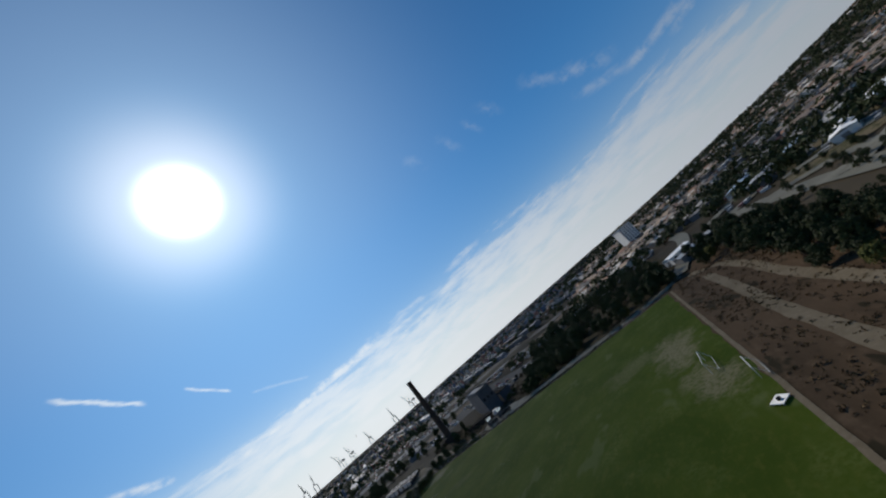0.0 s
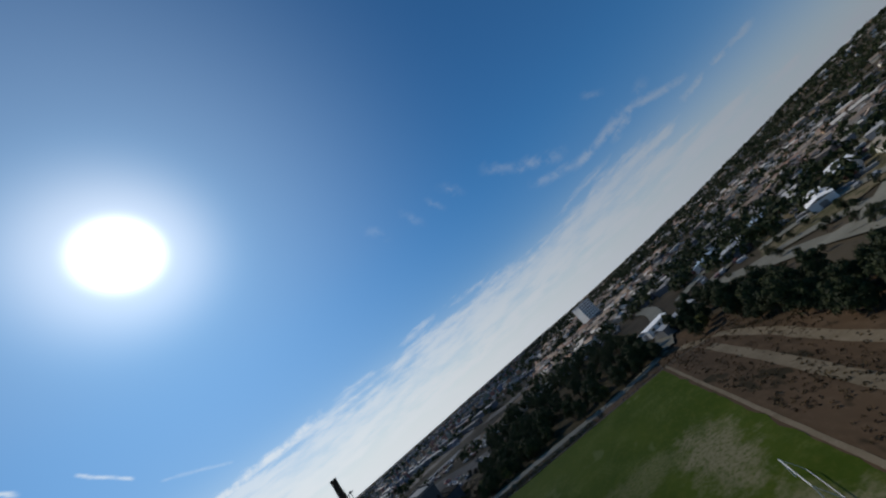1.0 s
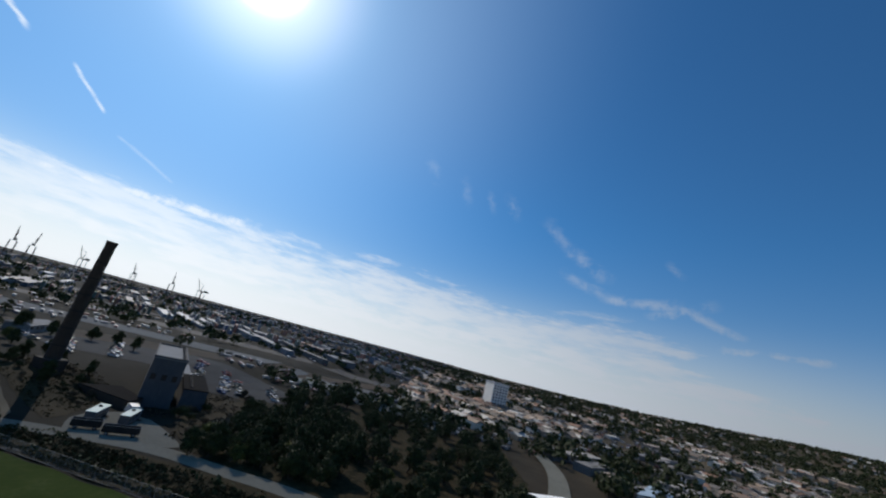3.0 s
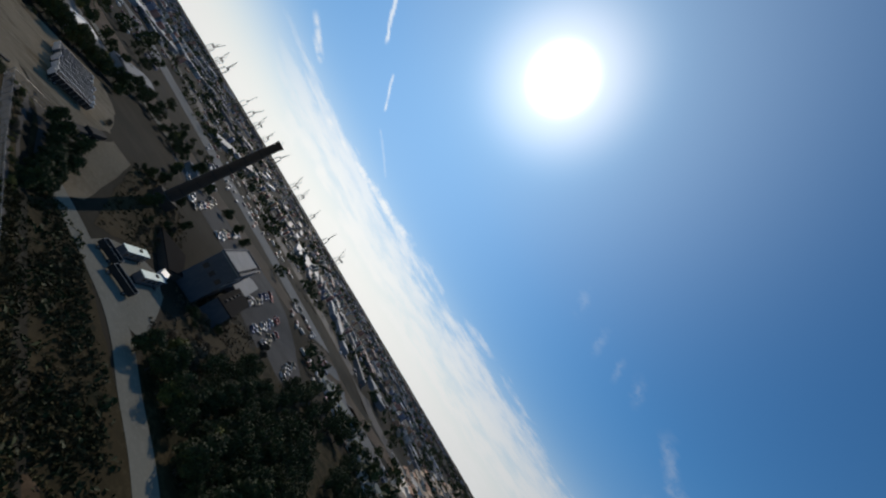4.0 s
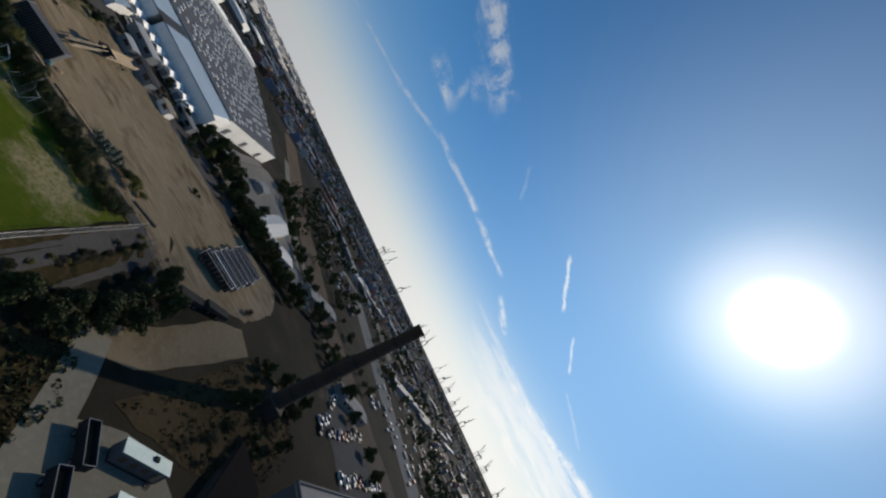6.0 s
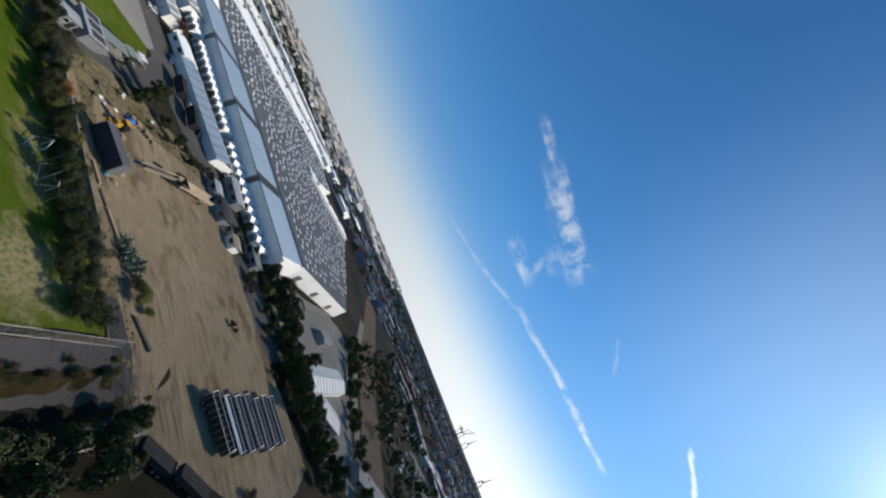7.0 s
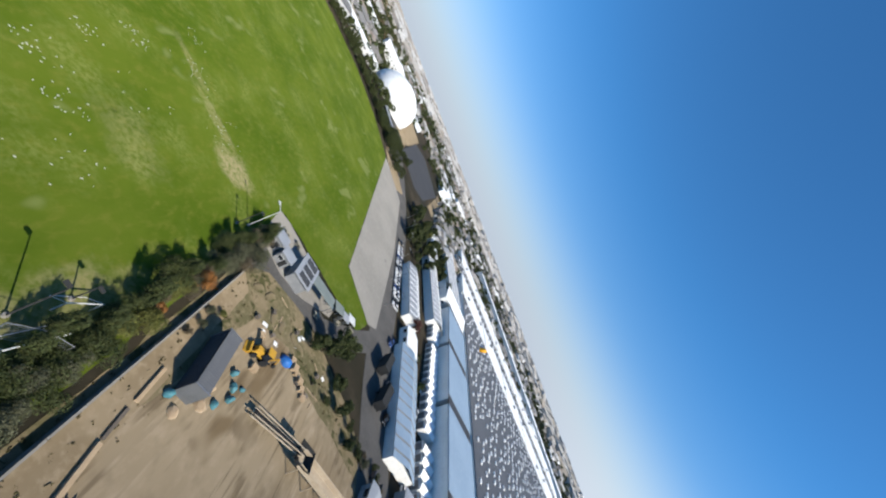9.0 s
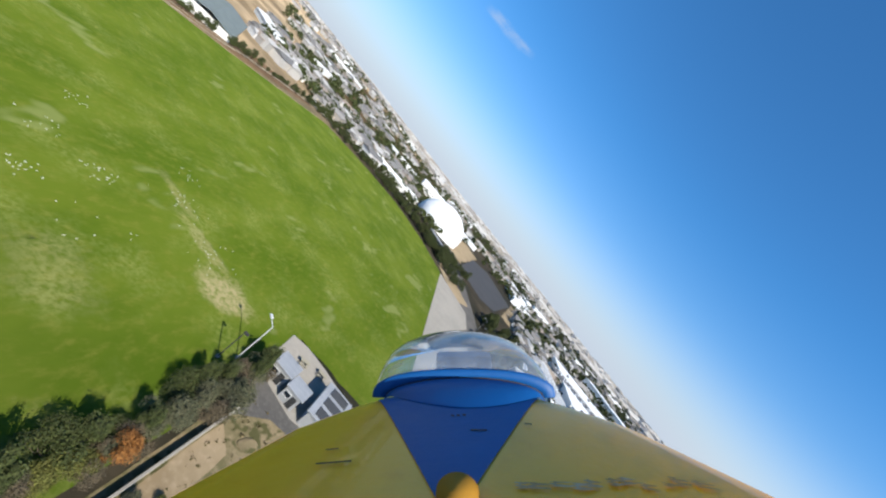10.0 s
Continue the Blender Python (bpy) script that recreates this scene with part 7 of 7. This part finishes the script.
flat("rail_strip", ribbon(curve_through([(560, -8), (440, -62), (365, -96), (306, -131), (262, -162), (215, -215), (150, -300), (60, -420)]), 30), RAIL_DIRT, 0.1, 12.0, 2.0, "brown railway strip", "ground")
for line, w, mat, name, label in (([(560, -330), (420, -440), (300, -520), (120, -610)], 16, CONCRETE, "pale_strip", "pale concrete strip in the port"),
                                  ([(520, -250), (380, -340), (220, -400), (20, -450)], 40, ASPHALT_DARK, "dark_siding", "dark railway sidings towards the port"),
                                  ([(700, -420), (500, -580), (300, -690), (60, -800)], 60, ASPHALT_DARK, "dark_siding", "dark railway sidings towards the port")):
    flat(name, ribbon(curve_through(line), w), mat, 0.12, 24.0, 0.0, label, "ground")
flat("white_sand_yard", ribbon(curve_through([(460, -190), (320, -250), (255, -280), (165, -315), (60, -345), (-20, -380)]), 36), CONCRETE, 0.1, 15.0, 0.0, "pale bare yard towards the port", "pavement")


# ---------------------------------------------------------------- the model aeroplane, at the end of its pass
def paint(name, colour, rough, dirt, coat=0.4):
    m = material(name, (colour, tuple(v * 0.94 for v in colour), dirt), rough, 3.0, 22.0, 0.05, spec=0.25, coat=coat, dull=1.0)
    return m


PLANE_YELLOW = paint("model_yellow_paint", (0.90, 0.42, 0.004), 0.5, (0.80, 0.35, 0.006), 0.4)
PLANE_BLUE = paint("model_blue_paint", (0.004, 0.075, 0.25), 0.5, (0.008, 0.09, 0.29), 0.0)
PLANE_ORANGE = paint("model_orange_paint", (0.34, 0.17, 0.015), 0.75, (0.28, 0.13, 0.015), 0.0)
PLANE_GREY = paint("model_grey_plastic", (0.34, 0.38, 0.46), 0.5, (0.08, 0.10, 0.14), 0.0)
SCUFF = paint("model_scuffs", (0.05, 0.035, 0.02), 0.8, (0.10, 0.06, 0.03), 0.0)
WORN = paint("model_bare_edge", (0.46, 0.24, 0.06), 0.7, (0.75, 0.66, 0.48), 0.0)
CLEAR = bpy.data.materials.new("clear_canopy")
CLEAR.use_nodes = True
clear_net = Net(CLEAR.node_tree)
clear_net.nodes.clear()
clear_out, clear_mix, clear_fresnel = clear_net.node("ShaderNodeOutputMaterial"), clear_net.node("ShaderNodeMixShader"), clear_net.node("ShaderNodeFresnel")
clear_through, clear_gloss = clear_net.node("ShaderNodeBsdfTransparent"), clear_net.node("ShaderNodeBsdfGlossy")
clear_through.inputs[0].default_value = (0.90, 0.95, 1.0, 1)
clear_gloss.inputs["Roughness"].default_value = 0.05
clear_fresnel.inputs[0].default_value = 1.6
clear_net.links.new(clear_fresnel.outputs[0], clear_mix.inputs[0])
# pale diffuse share imitates sky reflected in the hazy plastic
clear_haze, clear_body = clear_net.node("ShaderNodeBsdfDiffuse"), clear_net.node("ShaderNodeMixShader")
clear_haze.inputs[0].default_value = (0.62, 0.68, 0.74, 1)
clear_net.put(clear_body.inputs[0], clear_net.ramp(clear_net.noise(clear_net.node("ShaderNodeTexCoord").outputs["Object"], 30.0, 4, 0.6), 0.3, 0.7, 0.20, 0.36))
clear_net.links.new(clear_through.outputs[0], clear_body.inputs[1])
clear_net.links.new(clear_haze.outputs[0], clear_body.inputs[2])
clear_net.links.new(clear_body.outputs[0], clear_mix.inputs[1])
clear_net.links.new(clear_gloss.outputs[0], clear_mix.inputs[2])
clear_net.links.new(clear_mix.outputs[0], clear_out.inputs[0])


def deck_width(d):
    """Half the width of the deck, d metres ahead: widest at the wing root, drawn in round the canopy."""
    return float(np.interp(d, (0.10, 0.2825, 0.327, 0.40, 0.431, 0.46, 0.72), (0.30, 0.2265, 0.204, 0.1675, 0.1366, 0.1126, 0.03)))


def deck_height(u, d):
    """Height of the deck across (u from -1 to 1), d metres ahead."""
    return -0.166 - 0.016 * u * u - 0.004 * abs(u) ** 5 - max(0.0, d - 0.44) * 0.45


def skin(bm, lines):
    """Joins equal rows of points into faces."""
    rows = [[bm.verts.new(p) for p in line] for line in lines]
    for a, b in zip(rows, rows[1:]):
        for i in range(len(a) - 1):
            bm.faces.new((a[i], a[i + 1], b[i + 1], b[i]))
    return bm


def model_aeroplane():
    """Right, up and ahead are x, y and -z."""
    ob = thing("model_aeroplane", pose(134.70, -73.70, 39.71, 78.21, -50.19, 15.50), "yellow and blue model aeroplane in flight with clear canopy", "model aeroplane")
    mid = 0.022
    bm, rows = bmesh.new(), []
    for k in range(30):
        d = 0.10 + 0.021 * k
        w = deck_width(d)
        ring = [bm.verts.new((mid + u * w, deck_height(u, d), -d)) for u in [-1 + 2 * i / 20 for i in range(21)]]
        low = [bm.verts.new((mid + s * w * 0.9, deck_height(1, d) - h, -d)) for s, h in ((1, 0.10), (0.7, 0.18), (-0.7, 0.18), (-1, 0.10))]
        rows.append(ring + low)
    for a, b in zip(rows, rows[1:]):
        for i in range(len(a)):
            j = (i + 1) % len(a)
            bm.faces.new((a[i], a[j], b[j], b[i]))
    bm.faces.new(rows[0]), bm.faces.new(rows[-1])
    part("fuselage", bm, PLANE_YELLOW, ob, smooth=True)

    def on_deck(x, d, lift):
        return (x, deck_height((x - mid) / deck_width(d), d) + lift, -d)

    def patch(name, bounds, lift, mat, label=""):
        """A painted or worn patch that follows the deck; bounds(d) gives its left and right edge."""
        d0, d1 = bounds(None)
        lines = []
        for k in range(15):
            d = d0 + (d1 - d0) * k / 14
            l, r_ = bounds(d)
            lines.append([on_deck(l + (r_ - l) * i / 8, d, lift) for i in range(9)])
        return part(name, skin(bmesh.new(), lines), mat, ob, label, True)

    patch("stripe", lambda d: (0.250, 0.452) if d is None else (-0.0045 - 0.0755 * (d - 0.25) / 0.202, 0.016 + 0.101 * (d - 0.25) / 0.202), 0.0012, PLANE_BLUE, "blue painted wedge on the deck")
    # the coaming rises from the deck to a seam; above it the canopy's blue frame, and the clear bubble on the frame
    cx, base, hoop = 0.0255, -0.180, 0.458
    arc = [math.pi * k / 32 for k in range(33)]

    def bow(a, half, high, square):
        """A point of an arch from side to side; square above 2 flattens its top."""
        c, s = math.cos(a), math.sin(a)
        return cx + math.copysign(abs(c) ** (2 / square), c) * half, base + s ** (2 / square) * high

    lines = []
    for j in range(9):
        t = j / 8
        line = []
        for a in arc:
            s = math.cos(a)
            p = Vector(on_deck(cx + s * 0.098, 0.392 + 0.062 * s * s, 0.0018))
            q = Vector((*bow(a, 0.095, 0.0240, 2.0), -hoop))
            m = p.lerp(q, t)
            m.y += 0.005 * math.sin(math.pi * t) * math.sin(a)
            line.append(m)
        lines.append(line)
    part("coaming", skin(bmesh.new(), lines), PLANE_BLUE, ob, "", True)
    lines = [[(*bow(a, half, high, square), -hoop - z_) for a in arc] for half, high, square, z_ in ((0.094, 0.0225, 2.0, 0.006), (0.0965, 0.0252, 2.05, -0.0005), (0.1035, 0.0290, 2.3, 0.0), (0.1100, 0.0330, 2.6, 0.0012), (0.1115, 0.0340, 2.6, 0.0030), (0.1085, 0.0325, 2.6, 0.0060))]
    part("canopy_frame", skin(bmesh.new(), lines), PLANE_BLUE, ob, "", True)
    seam = bmesh.new()
    for k in range(32):
        tube(seam, (*bow(arc[k], 0.0955, 0.0245, 2.0), -hoop + 0.0012), (*bow(arc[k + 1], 0.0955, 0.0245, 2.0), -hoop + 0.0012), 0.0009, 0.0009, 5)
    part("rim_seam", seam, SCUFF, ob, "dark seam under the canopy")
    lines = []
    for j in range(19):
        e = j / 18
        k = math.sin(math.pi * min(1.0, e / 0.9) ** 0.8)
        wide = 0.108 + 0.005 * k - 0.085 * max(0.0, e - 0.55) ** 1.6 / 0.28
        high = 0.032 + 0.027 * k - 0.030 * max(0.0, e - 0.6) / 0.4
        lines.append([(*bow(a, wide, high, 2.6 - 0.7 * min(1.0, e * 3)), -(hoop + 0.0045 + 0.22 * e)) for a in arc])
    part("canopy", skin(bmesh.new(), lines), CLEAR, ob, "clear bubble canopy", True)
    part("headrest", bevelled(0, 0, 0, 0.078, 0.032, 0.030, 0.006), PLANE_GREY, ob).matrix_basis = Matrix.Translation((cx + 0.004, base + 0.014, -0.56))
    patch("cockpit_floor", lambda d: (0.468, 0.62) if d is None else (cx - 0.08, cx + 0.08), 0.003, PLANE_GREY)
    # the stub on the deck close to the lens
    bm = bmesh.new()
    tube(bm, (0.0095, -0.190, -0.262), (0.0095, -0.1585, -0.250), 0.0150, 0.0142, 24)
    bmesh.ops.bevel(bm, geom=[e for e in bm.edges if e.calc_length() < 0.01], offset=0.002, segments=2, affect="EDGES")
    part("mount_stub", bm, PLANE_ORANGE, ob, "orange mounting stub", True)
    for x0, x1, d, t in ((-0.100, -0.072, 0.298, 0.0012), (-0.099, -0.088, 0.320, 0.0010), (0.025, 0.040, 0.343, 0.0012), (0.077, 0.084, 0.358, 0.0012), (0.008, 0.011, 0.373, 0.0018), (0.0135, 0.0165, 0.373, 0.0018), (0.0195, 0.0225, 0.374, 0.0018)):
        patch("scuff", lambda q, x0=x0, x1=x1, d=d, t=t: (d - t, d + t) if q is None else (x0, x1), 0.0022, SCUFF, "dark scratch in the paint")
    # the chipped edge: tongues of bare brown and white where the yellow has flaked
    r = random.Random(6)
    for n in range(11):
        x0 = 0.050 + n * 0.0135 + r.uniform(-0.003, 0.003)
        d0, long, wide = 0.256 + r.uniform(-0.004, 0.006) + n * 0.0016, r.uniform(0.004, 0.011), r.uniform(0.009, 0.017)
        patch("chip", lambda q, x0=x0, d0=d0, long=long, wide=wide, n=n: (d0, d0 + long) if q is None else (x0 + 0.002 * math.sin(q * 1900 + n), x0 + wide * (0.6 + 0.4 * math.sin(q * 1300 + n * 2))), 0.0016 + 0.0002 * (n % 3), WORN, "flaked paint on the edge")


model_aeroplane()
